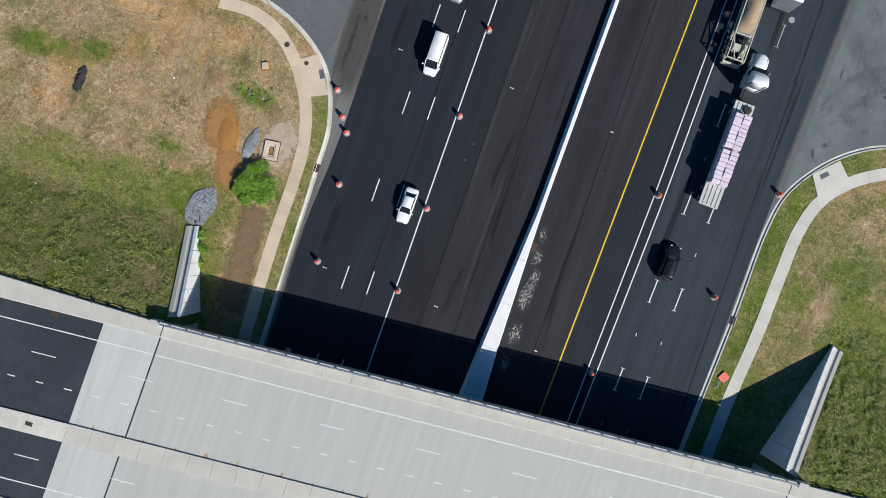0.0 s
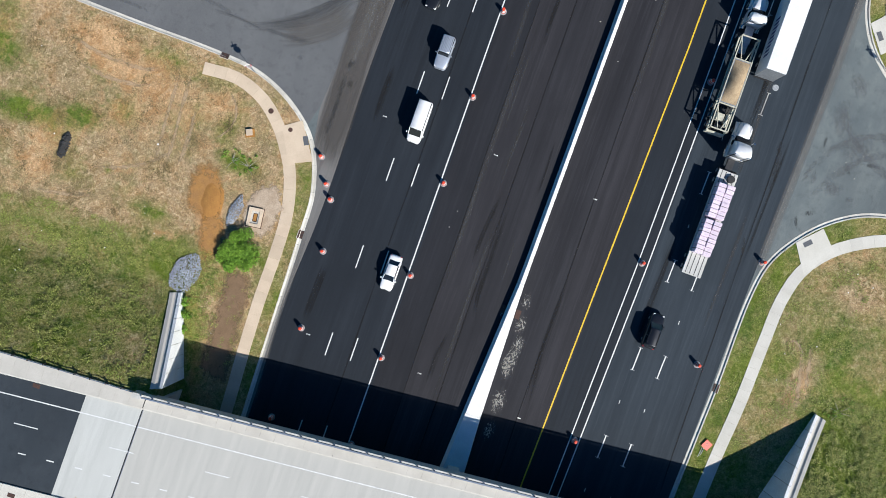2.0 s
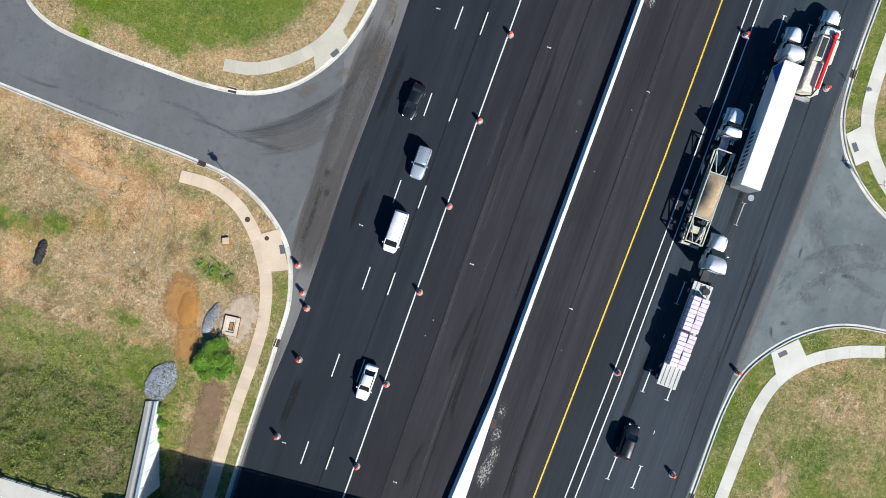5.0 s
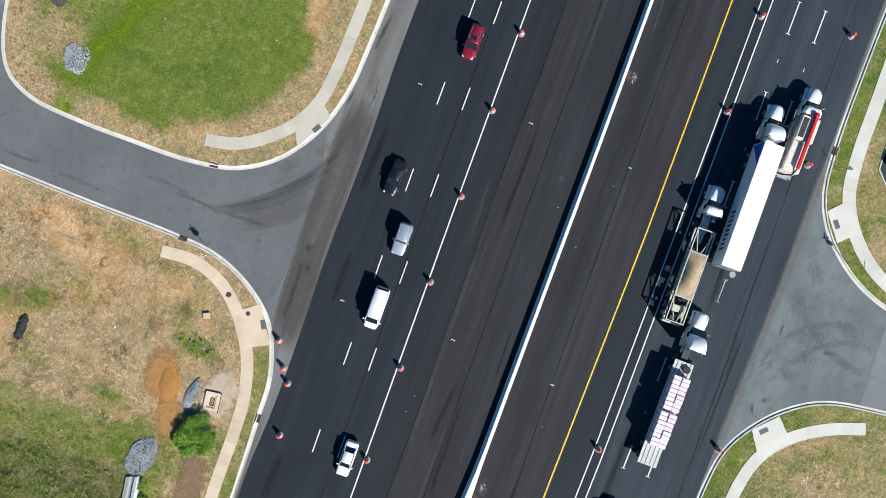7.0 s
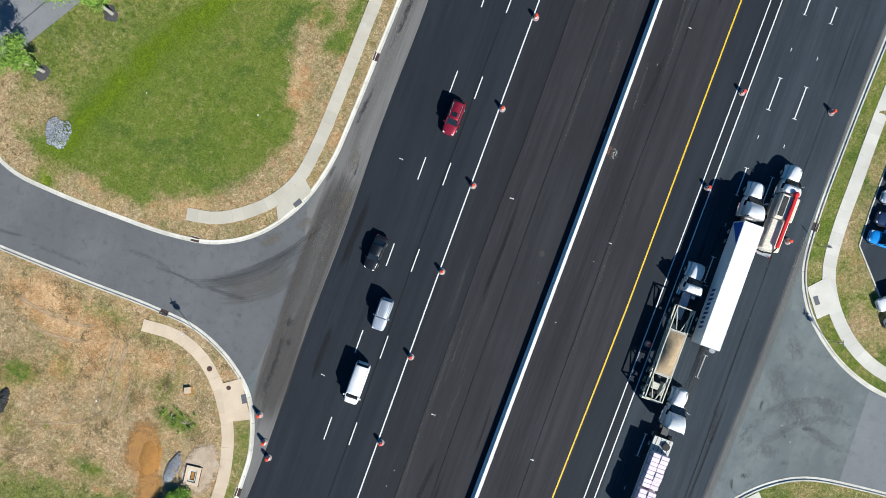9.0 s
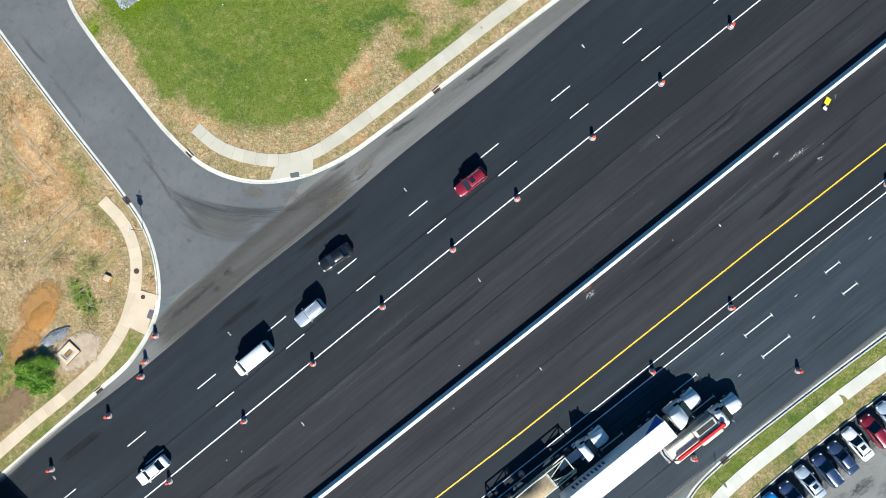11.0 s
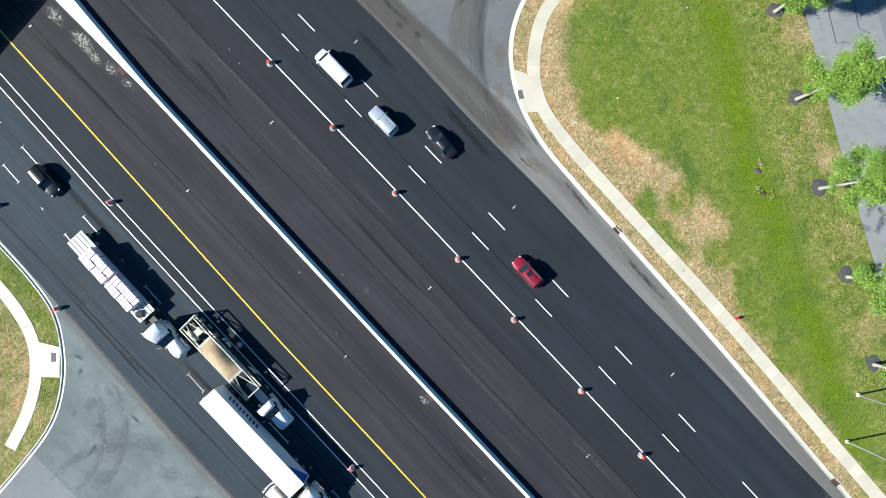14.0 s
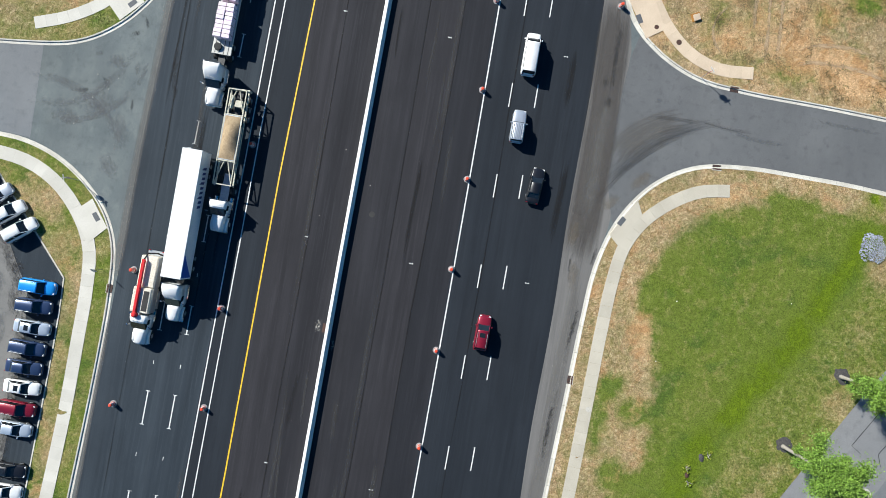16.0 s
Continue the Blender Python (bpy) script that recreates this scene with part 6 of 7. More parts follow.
track("bare_earth", [(0.2, -7.0), (0.9, -11), (1.2, -16), (1.6, -23)], 2.6, M_F_EARTH, "reddish bare earth between the wall and the pavement", 0.12, z=0.19)
mound("clay_mound", -6.15, 0.0, 1.8, 3.2, 0.34, 12, M_SOIL, "low mound of bare orange clay", "earth", 5)
stones("asphalt_waste", -27.0, 0.4, 0.6, 1.7, 0, 260, 0.15, "small dark heap of asphalt waste in the field", M_TYRE_MARK)


def leaf_card(bm, p, size, rr, tilt=1.0):
    """One small folded leaf clump: two triangles each side of a rib."""
    u = Vector((rr.gauss(0, 1), rr.gauss(0, 1), rr.gauss(0, 1) * tilt)).normalized()
    w = u.orthogonal().normalized()
    w.rotate(Matrix.Rotation(rr.uniform(0, 6.28), 3, u))
    n = u.cross(w)
    a, b_, c, d = p - u * size, p + w * size * 0.55 + n * size * 0.2, p + u * size, p - w * size * 0.55 + n * size * 0.2
    va, vb, vc, vd = (bm.verts.new(q) for q in (a, b_, c, d))
    bm.faces.new((va, vb, vc))
    bm.faces.new((va, vc, vd))


def bush(x, y, z, r, h, n, seed, label, category="bush", material=None):
    rr = random.Random(seed)
    e = thing("bush", pose(x, y, z), label, category, "bushes")
    bm = bmesh.new()
    for i in range(6):
        a = rr.uniform(0, 6.28)
        tube([(0, 0, -0.1), (0.3 * r * math.cos(a), 0.3 * r * math.sin(a), 0.5 * h), (0.7 * r * math.cos(a), 0.7 * r * math.sin(a), 0.8 * h)], [0.05, 0.03, 0.01], 5, bm)
    part("woody_stem", bm, M_BARK, e)
    cl = []
    for _ in range(26 if h > 0.6 else 11):
        a, q = rr.uniform(0, 6.28), rr.random() ** 0.5 * (0.8 if h > 0.6 else 1.0)
        cl.append((q * r * math.cos(a), q * r * math.sin(a), rr.uniform(0.35, 0.85) * h * (1.1 - 0.6 * q), rr.uniform(.22, .4) * r * (1 if h > 0.6 else 0.5)))
    bm = bmesh.new()
    for i in range(n):
        cx, cy, cz, cr = rr.choice(cl)
        d = Vector((rr.gauss(0, 1), rr.gauss(0, 1), rr.gauss(0, 1))).normalized() * cr * rr.random() ** 0.4
        leaf_card(bm, Vector((cx, cy, max(0.05, cz + d.z * 0.7))) + Vector((d.x, d.y, 0)), rr.uniform(.07, .15) * (0.6 if h < 0.6 else 1), rr)
    part("leaves", bm, material or M_BUSH, e)
    return e


bush(-0.7, -5.0, 0.13, 3.1, 1.25, 15000, 4, "large bright green bush beside the pit")
bush(-4.4, -15.4, 0.13, 0.9, 1.1, 500, 5, "green shrub growing at the wall's foot")
bush(-4.9, -13.6, 0.13, 0.8, 1.0, 420, 6, "green shrub growing at the wall's foot")
bush(-4.0, -17.2, 0.13, 0.7, 0.9, 350, 7, "green shrub growing at the wall's foot")
bush(-5.3, 5.8, 0.13, 1.7, 0.4, 420, 8, "low green weeds in the straw field")
bush(-3.0, 5.9, 0.13, 1.8, 0.4, 460, 9, "low green weeds in the straw field")
bush(80.8, 1.0, 0.13, 2.2, 0.35, 600, 12, "green weeds at the end of the wall")


def weeds(name, n, x0, x1, y0, y1, size, test, seed, label):
    """Loose tufts over the turf, as one mesh."""
    rr = random.Random(seed)
    vs, fs = [], []
    for _ in range(n):
        x, y = rr.uniform(x0, x1), rr.uniform(y0, y1)
        if not test(x, y):
            continue
        z = land(x, y) - 0.03
        for k in range(3):
            a, s = rr.uniform(0, 6.28), size * rr.uniform(.5, 1.4)
            dx, dy = math.cos(a) * s * 0.35, math.sin(a) * s * 0.35
            lean = (rr.uniform(-.6, .6) * s, rr.uniform(-.6, .6) * s)
            i = len(vs)
            vs += [(x - dx, y - dy, z), (x + dx, y + dy, z), (x + dx * 0.4 + lean[0], y + dy * 0.4 + lean[1], z + s)]
            fs.append((i, i + 1, i + 2))
    me = bpy.data.meshes.new(name)
    me.from_pydata(vs, [], fs)
    me.materials.append(M_WEED)
    return tagged(new(name, me), label, "weeds", kind="stuff")


poly_sw = pa + [(-120, -190), (pa[0][0], -190)]


def clear_of(line, w):
    pts = [(p.x, p.y) for p in line]
    return lambda x, y: min((px - x) ** 2 + (py - y) ** 2 for px, py in pts) > w * w


off_a, off_c = clear_of(WALK_A, 1.3), clear_of(WALK_C, 1.3)


def wall_clear(line, x, y):
    return not (-0.9 < side(line, x, y) < 2.0 and y < line[0][1] + 0.5)


def deck_clear(x, y):
    n_ = y - (BR_Y + BR_SLOPE * x)
    return n_ > 0.9


def clumps(name, n, x0, x1, y0, y1, material, test, seed, label, high=0.3, thick_at=0.0):
    """Leafy weed clumps that crowd where the growth is thick, as one mesh."""
    rr = random.Random(seed)
    vs, fs = [], []
    for _ in range(n):
        x, y = rr.uniform(x0, x1), rr.uniform(y0, y1)
        crowd = noise.noise((x * 0.32, y * 0.38, seed)) + 0.5 * noise.noise((x * 1.1, y * 1.1, seed + 5)) + rr.uniform(-.25, .25)
        if crowd < thick_at or not test(x, y):
            continue
        z, big_ = land(x, y), min(1.5, 0.6 + crowd)
        for k in range(15):
            a, q = rr.uniform(0, 6.28), rr.random() ** 0.5 * 0.45 * big_
            p_ = Vector((x + q * math.cos(a), y + q * math.sin(a), z + high * big_ * rr.uniform(.2, 1.0) * (1.15 - q)))
            u = Vector((math.cos(a + rr.uniform(-.6, .6)), math.sin(a + rr.uniform(-.6, .6)), rr.uniform(-.2, .9))).normalized() * rr.uniform(.05, .12)
            v_ = u.cross(Vector((rr.uniform(-.4, .4), rr.uniform(-.4, .4), 1))).normalized() * u.length * 0.4
            i = len(vs)
            vs += [p_ - u, p_ + v_, p_ + u, p_ - v_]
            fs.append((i, i + 1, i + 2, i + 3))
    me = bpy.data.meshes.new(name)
    me.from_pydata(vs, [], fs)
    me.materials.append(material)
    return tagged(new(name, me), label, "weeds", kind="stuff")


weeds("rough_grass", 15000, -46, 6, -27, -8, 0.10, lambda x, y: inside_polygon(poly_sw, x, y) and off_a(x, y) and deck_clear(x, y) and wall_clear(WALL_W, x, y) and (side(WALL_W, x, y) > 0 or rng.random() < .4), 41, "rough green tufts on the bank")
weeds("dry_tufts", 9000, -46, 6, -9, 18, 0.09, lambda x, y: inside_polygon(poly_sw, x, y) and off_a(x, y), 42, "dry tufts over the straw field")
poly_se = pc + [(pc[-1][0], -190), (130, -190)]
weeds("rough_grass", 12000, 64, 96, -19, 24, 0.10, lambda x, y: inside_polygon(poly_se, x, y) and off_c(x, y) and deck_clear(x, y) and not (-2.0 < side(WALL_E, x, y) < 0.9 and y < 0.3) and (y < -1 or rng.random() < .35), 43, "rough green tufts on the bank")


on_bank_w = lambda x, y: y < -7.5 + 0.16 * (x + 30) and inside_polygon(poly_sw, x, y) and off_a(x, y) and deck_clear(x, y) and wall_clear(WALL_W, x, y) and side(WALL_W, x, y) > 0
clumps("bank_weeds", 9000, -46, -3, -27, -7, M_WEED_G, on_bank_w, 51, "leafy green weed clumps on the bank", 0.13, 0.12)
clumps("dry_weeds", 5200, -46, 4, -9, 18, M_WEED_D, lambda x, y: y > -8.5 + 0.16 * (x + 30) and inside_polygon(poly_sw, x, y) and off_a(x, y) and not (-9 < x < 3 and -5 < y < 4) and (x - 2) ** 2 + (y - 11) ** 2 > 12, 54, "low brown dead weeds over the straw field", 0.09, 0.22)
clumps("field_weeds", 3600, 66, 92, -8, 24, M_WEED_G, lambda x, y: off_c(x, y) and (x - 70.7) ** 2 + (y - 20.2) ** 2 > 12 and side(WALL_E, x, y) > -1.5 and inside_polygon(poly_se, x, y) and deck_clear(x, y), 55, "low green weeds over the field", 0.10, 0.12)
clumps("strip_weeds", 900, -5, 4, -20, -6.5, M_WEED_G, lambda x, y: side(WALL_W, x, y) < -1.0 and off_a(x, y) and deck_clear(x, y) and rng.random() < soft(5.5, 0.5, -side(WALL_W, x, y)) + 0.15, 52, "sparse weeds beside the retaining wall", 0.25, -0.1)
clumps("bank_weeds", 7000, 75.5, 97, -19, 3, M_WEED_G, lambda x, y: y < 2.0 - 0.3 * (78 - x) and side(WALL_E, x, y) < -1.9 and deck_clear(x, y) and inside_polygon(poly_se, x, y), 53, "tall green weed clumps behind the wall", 0.24, -0.05)


# ---- trees ----
def tree_model(seed, low):
    rr = random.Random(seed)
    e = thing("tree", Matrix(), "young street tree with a pale trunk in a mulch ring", "tree", "trees along the car park")
    H = rr.uniform(13.5, 14.5)
    bend_x, bend_y = rr.uniform(-.3, .3), rr.uniform(-.3, .3)
    tr = [Vector((bend_x * s * s, bend_y * s * s, H * 0.86 * s)) for s in (0, .04, .15, .35, .55, .75, 1)]
    part("trunk", smoothed_bm(tube(tr, [0.36, 0.25, 0.21, 0.18, 0.14, 0.10, 0.04], 10)), M_BARK, e)
    cl = []
    n_limb = 14
    for i in range(n_limb):
        s = 0.60 + 0.38 * i / (n_limb - 1)
        base = Vector((bend_x * s * s, bend_y * s * s, H * 0.86 * s))
        a = i * 2.4 + rr.uniform(-.4, .4)
        reach = 3.0 * (1.12 - 0.55 * max(0, s - .7) / .3) * rr.uniform(.7, 1.15)
        tip = base + Vector((math.cos(a) * reach, math.sin(a) * reach, rr.uniform(.6, 1.6)))
        part("limb", tube([base, base.lerp(tip, .5) + Vector((0, 0, .15)), tip], [0.07, 0.045, 0.012], 6), M_BARK, e)
        for q in (0.5, 0.78, 1.0):
            cl.append((base.lerp(tip, q) + Vector((rr.uniform(-.4, .4), rr.uniform(-.4, .4), rr.uniform(0, .5))), rr.uniform(.55, 1.05)))
    for i in range(7 if low else 2):
        s = 0.22 + 0.30 * i / 6
        base = Vector((bend_x * s * s, bend_y * s * s, H * 0.86 * s))
        a = i * 2.1 + rr.uniform(-.4, .4)
        tip = base + Vector((math.cos(a) * 0.9, math.sin(a) * 0.9, 0.5))
        part("limb", tube([base, tip], [0.03, 0.008], 5), M_BARK, e)
        cl.append((tip, rr.uniform(.4, .6)))
    for _ in range(6):
        cl.append((Vector((bend_x + rr.uniform(-.9, .9), bend_y + rr.uniform(-.9, .9), H - rr.uniform(.3, 2.0))), rr.uniform(.6, .95)))
    bm = bmesh.new()
    for c, r in cl:
        for _ in range(int(580 * r)):
            d = Vector((rr.gauss(0, .54), rr.gauss(0, .62), rr.gauss(0, .5))) * r
            leaf_card(bm, c + d, rr.uniform(.085, .16), rr)
    part("crown", bm, M_LEAF, e)
    return e


tree_spots = [(-36.9, 43.5, 1), (-30.9, 53.8, 1), (-24.9, 64.1, 1), (-18.9, 74.7, 0), (-13.4, 85.6, 0), (-7.9, 96.3, 1), (-3.1, 107.0, 1)]
models = {0: tree_model(3, False), 1: tree_model(8, True)}
used = set()
for i, (x, y, k) in enumerate(tree_spots):
    m = pose(x, y, 0.12, 0, 0, i * 77) @ Matrix.Diagonal((1, 1, 1, 1))
    if k in used:
        copy_thing(models[k], m)
    else:
        models[k].matrix_world = m
        used.add(k)
    mound("mulch_ring", x - 0.1, y - 0.2, 1.35, 1.45, 0.16, i * 40, M_MULCH, "ring of dark mulch round a tree", "mulch", 100 + i)
for i, (x, y) in enumerate(((-15.3, 66.8), (-12.8, 69.0), (-13.4, 70.8))):
    bush(x, y, 0.13, 0.75, 0.45, 260, 60 + i, "yellow flowering weeds in the swale", material=M_BLOOM)
mound("bare_earth", -14.6, 67.4, 0.42, 0.6, 0.2, 20, M_MULCH, "small dark scrape of bare earth in the swale", "earth", 31)
mound("bare_earth", -13.1, 70.0, 0.35, 0.45, 0.2, 20, M_RUST, "small dark scrape of bare earth in the swale", "earth", 32)
for i in range(28):
    if i < 16:
        x, y = rng.uniform(-40, 2), rng.uniform(-22, 15)
    elif i < 24:
        x, y = rng.uniform(69.5, 84), rng.uniform(2, 19)
    else:
        x, y = rng.uniform(-30, -6), rng.uniform(40, 90)
    r = rng.uniform(.05, .12)
    tagged(link_mesh("litter", blob(bmesh.new(), (x, y, land(x, y) + 0.06), r, 0.4, 1, 0.4, 900 + i), M_REFLECT), "scrap of white litter in the grass", "litter", "litter")


# ---- vehicles ----
def car_paint(name, c, metal=0.3):
    return mat(name, c, tuple(v * 0.9 for v in c), 0.32, metal=metal, scale=0.7, fine=3, fine_amt=0.04, bump=0, space="Object", coat=0.7)


PAINTS = {
    "white": car_paint("white_car_paint", (0.80, 0.80, 0.79), 0.0), "silver": car_paint("silver_car_paint", (0.50, 0.54, 0.60), 0.5),
    "black": car_paint("black_car_paint", (0.012, 0.012, 0.014), 0.1), "navy": car_paint("navy_car_paint", (0.035, 0.06, 0.13), 0.3),
    "blue": car_paint("bright_blue_car_paint", (0.02, 0.30, 0.78), 0.1), "red": car_paint("dark_red_car_paint", (0.25, 0.012, 0.03), 0.3),
    "slate": car_paint("slate_blue_car_paint", (0.05, 0.085, 0.12), 0.3), "ice": car_paint("ice_blue_car_paint", (0.55, 0.62, 0.70), 0.4),
    "grey": car_paint("beige_grey_car_paint", (0.36, 0.36, 0.33), 0.4), "deepblue": car_paint("deep_blue_car_paint", (0.012, 0.02, 0.10), 0.3),
}


def loft(rows):
    """A closed skin over cross-sections: each row is a list of points of equal count."""
    bm = bmesh.new()
    rings = [[bm.verts.new(p) for p in r] for r in rows]
    k = len(rings[0])
    for a, b_ in zip(rings, rings[1:]):
        for i in range(k):
            bm.faces.new((a[i], a[(i + 1) % k], b_[(i + 1) % k], b_[i]))
    bm.faces.new(list(reversed(rings[0])))
    bm.faces.new(rings[-1])
    bmesh.ops.recalc_face_normals(bm, faces=bm.faces)
    return bm


def section(x, w, zb, zt, crown=0.05):
    """A rounded body section at x: half width w from zb to zt."""
    return [(x, -w * 0.82, zb), (x, -w, zb + 0.16), (x, -w * 1.0, zb + 0.6 * (zt - zb)), (x, -w * 0.93, zt - 0.06), (x, -w * 0.78, zt), (x, -w * 0.3, zt + crown), (x, w * 0.3, zt + crown),
            (x, w * 0.78, zt), (x, w * 0.93, zt - 0.06), (x, w * 1.0, zb + 0.6 * (zt - zb)), (x, w, zb + 0.16), (x, w * 0.82, zb)]


def wheel(parent, x, y, r, w, rim=M_STEEL, name="wheel"):
    t = part(name, tube([(x, y - w / 2, r), (x, y - w * 0.42, r), (x, y + w * 0.42, r), (x, y + w / 2, r)], [r * 0.93, r, r, r * 0.93], 16), M_RUBBER, parent)
    s = 1 if y > 0 else -1
    part("rim", tube([(x, y + s * w * 0.3, r), (x, y + s * w * 0.53, r)], [r * 0.66, r * 0.58], 12), rim, t)
    return t


def pane(quad, thick=0.012):
    bm = bmesh.new()
    q = [Vector(p) for p in quad]
    n = (q[1] - q[0]).cross(q[2] - q[0]).normalized() * thick
    a = [bm.verts.new(p + n) for p in q]
    b_ = [bm.verts.new(p - n) for p in q]
    bm.faces.new(a)
    bm.faces.new(list(reversed(b_)))
    k = len(q)
    for i in range(k):
        bm.faces.new((a[i], b_[i], b_[(i + 1) % k], a[(i + 1) % k]))
    bmesh.ops.recalc_face_normals(bm, faces=bm.faces)
    return bm


SHAPES = {  # length, half width, belt, roof, cabin: tail foot, tail top, front top, front foot (share of the length from the tail)
    "sedan": (4.75, 0.90, 0.92, 1.43, 0.13, 0.27, 0.56, 0.74),
    "suv": (4.65, 0.93, 1.05, 1.70, 0.03, 0.10, 0.58, 0.74),
    "van": (5.6, 1.0, 1.15, 2.05, 0.02, 0.05, 0.72, 0.86),
    "jeep": (4.3, 0.92, 1.10, 1.82, 0.03, 0.05, 0.55, 0.63),
    "pickup": (5.6, 0.97, 1.05, 1.82, 0.38, 0.42, 0.62, 0.75),
}


def car(kind, paint, m, label, group="", sunroof=False, category="car"):
    L, w, belt, roof, c0, c1, c2, c3 = SHAPES[kind]
    P = PAINTS[paint]
    X = lambda s: -L / 2 + L * s
    e = thing("pickup_truck" if kind == "pickup" else ("van" if kind == "van" else "car"), m, label, category, group)
    zb = 0.24
    hood = belt - (0.06 if kind != "sedan" else 0.04)
    rows = [section(X(0.0), w * 0.82, zb + 0.12, belt - 0.14, 0.02), section(X(0.015), w * 0.92, zb + 0.05, belt - 0.03, 0.03), section(X(0.07), w * 0.99, zb, belt, 0.03), section(X(0.30), w, zb, belt, 0.03),
            section(X(0.60), w, zb, belt, 0.03), section(X(0.74), w * 0.99, zb, hood, 0.05), section(X(0.90), w * 0.95, zb, hood - 0.12, 0.05), section(X(0.97), w * 0.86, zb + 0.02, hood - 0.22, 0.04), section(X(1.0), w * 0.68, zb + 0.1, hood - 0.34, 0.02)]
    part("body", smoothed_bm(loft(rows)), P, e)
    top = roof - 0.05
    wb, wt = w * 0.86, w * 0.70
    if kind == "suv":
        wt = w * 0.77
    if kind in ("van", "jeep"):
        wt = w * 0.80
    # dark cabin of glass, then a painted roof and pillars over it
    cab = loft([[(X(c0), -wb, belt - 0.03), (X(c0), wb, belt - 0.03), (X(c1), wt, top), (X(c1), -wt, top)], [(X(c3), -wb, belt - 0.06), (X(c3), wb, belt - 0.06), (X(c2), wt, top), (X(c2), -wt, top)]])
    part("cabin_glass", cab, M_GLASS, e, "dark tinted windows")
    r0, r1 = X(c1) - 0.04, X(c2) + 0.05
    rw = wt * 1.03
    roof_rows = [[(x, -rw * k, top - 0.01), (x, -rw * k * 0.93, top + 0.055), (x, 0, top + 0.075), (x, rw * k * 0.93, top + 0.055), (x, rw * k, top - 0.01)] for x, k in ((r0, .93), (r0 + 0.12, 1), ((r0 + r1) / 2, 1), (r1 - 0.15, 1), (r1, .94))]
    rf = part("roof", smoothed_bm(loft(roof_rows)), P, e)
    if sunroof:
        part("sunroof", boxed(r1 - 0.95, r1 - 0.35, -0.36, 0.36, top + 0.05, top + 0.082, 0.01), M_GLASS, rf)
    if kind in ("suv", "jeep"):
        for s in (-1, 1):
            part("roof_rail", tube([(r0 + 0.2, s * rw * 0.86, top + 0.09), (r1 - 0.3, s * rw * 0.86, top + 0.1)], 0.025, 6), M_STEEL if paint != "black" else M_BLACK, rf)
    if kind == "jeep":
        for i in range(7):
            part("roof_rib", boxed(r0 + 0.1, r1 - 0.1, -0.6 + i * 0.2 - 0.025, -0.6 + i * 0.2 + 0.025, top + 0.06, top + 0.09), M_STEEL, rf)
    for s in (-1, 1):
        for a, b_ in ((c0, c1), (c3, c2)):
            part("pillar", tube([(X(a), s * wb, belt - 0.02), (X(b_), s * wt, top)], 0.05, 6), P, e)
        mid = (c1 + c2) / 2
        part("pillar", tube([(X(mid), s * (wb + 0.005), belt - 0.02), (X(mid), s * (wt + 0.005), top)], 0.045, 6), P, e)
        part("mirror", boxed(X(c3) - 0.32, X(c3) - 0.14, s * w * 1.12 - 0.1, s * w * 1.12 + 0.1, belt - 0.04, belt + 0.12, 0.03), P, e)
        part("headlight", boxed(X(0.93), X(0.985), s * w * 0.64 - 0.15, s * w * 0.64 + 0.13, hood - 0.33, hood - 0.2, 0.02), M_LAMP, e)
        part("tail_light", boxed(X(0.0) - 0.01, X(0.03), s * w * 0.72 - 0.14, s * w * 0.72 + 0.12, belt - 0.25, belt - 0.08, 0.02), M_TAIL, e)
        for x in (X(0.19), X(0.81)):
            wheel(e, x, s * (w - 0.09), 0.34, 0.24)
    part("front_bumper", boxed(X(0.955), X(1.0) + 0.03, -w * 0.7, w * 0.7, 0.26, 0.48, 0.05), P, e)
    part("grille", boxed(X(0.985), X(1.0) + 0.012, -w * 0.4, w * 0.4, 0.5, 0.62, 0.01), M_BLACK, e)
    part("rear_bumper", boxed(X(0.0) - 0.05, X(0.03), -w * 0.8, w * 0.8, 0.3, 0.52, 0.05), P, e)
    if kind == "pickup":
        part("bed", boxed(X(0.03), X(0.36), -w * 0.76, w * 0.76, belt - 0.05, belt + 0.045), M_BLACK, e, "dark open load bed")
        for s in (-1, 1):
            part("bed_rail", boxed(X(0.02), X(0.37), s * w * 0.86 - 0.07, s * w * 0.86 + 0.07, belt - 0.1, belt + 0.09, 0.02), P, e)
    return e


def on_road(x, y, north, yaw=0.0):
    return pose(x, y, 0.006, 0, 0, (90 if north else -90) + yaw)


car("van", "white", on_road(16.4, 18.8, False), "white passenger van driving on the dark asphalt", category="van")
car("suv", "red", on_road(16.6, 55.9, False, -1), "dark red estate car driving on the dark asphalt", sunroof=True)
car("sedan", "black", on_road(12.95, 35.7, False, -4), "black saloon car driving on the dark asphalt")
car("sedan", "white", on_road(19.4, -1.1, False), "white saloon car driving on the dark asphalt")
car("jeep", "silver", on_road(16.5, 28.4, False), "boxy silver off-road car driving on the dark asphalt")
car("suv", "black", on_road(54.2, 3.1, True, -1), "black off-road car driving on the worn asphalt")

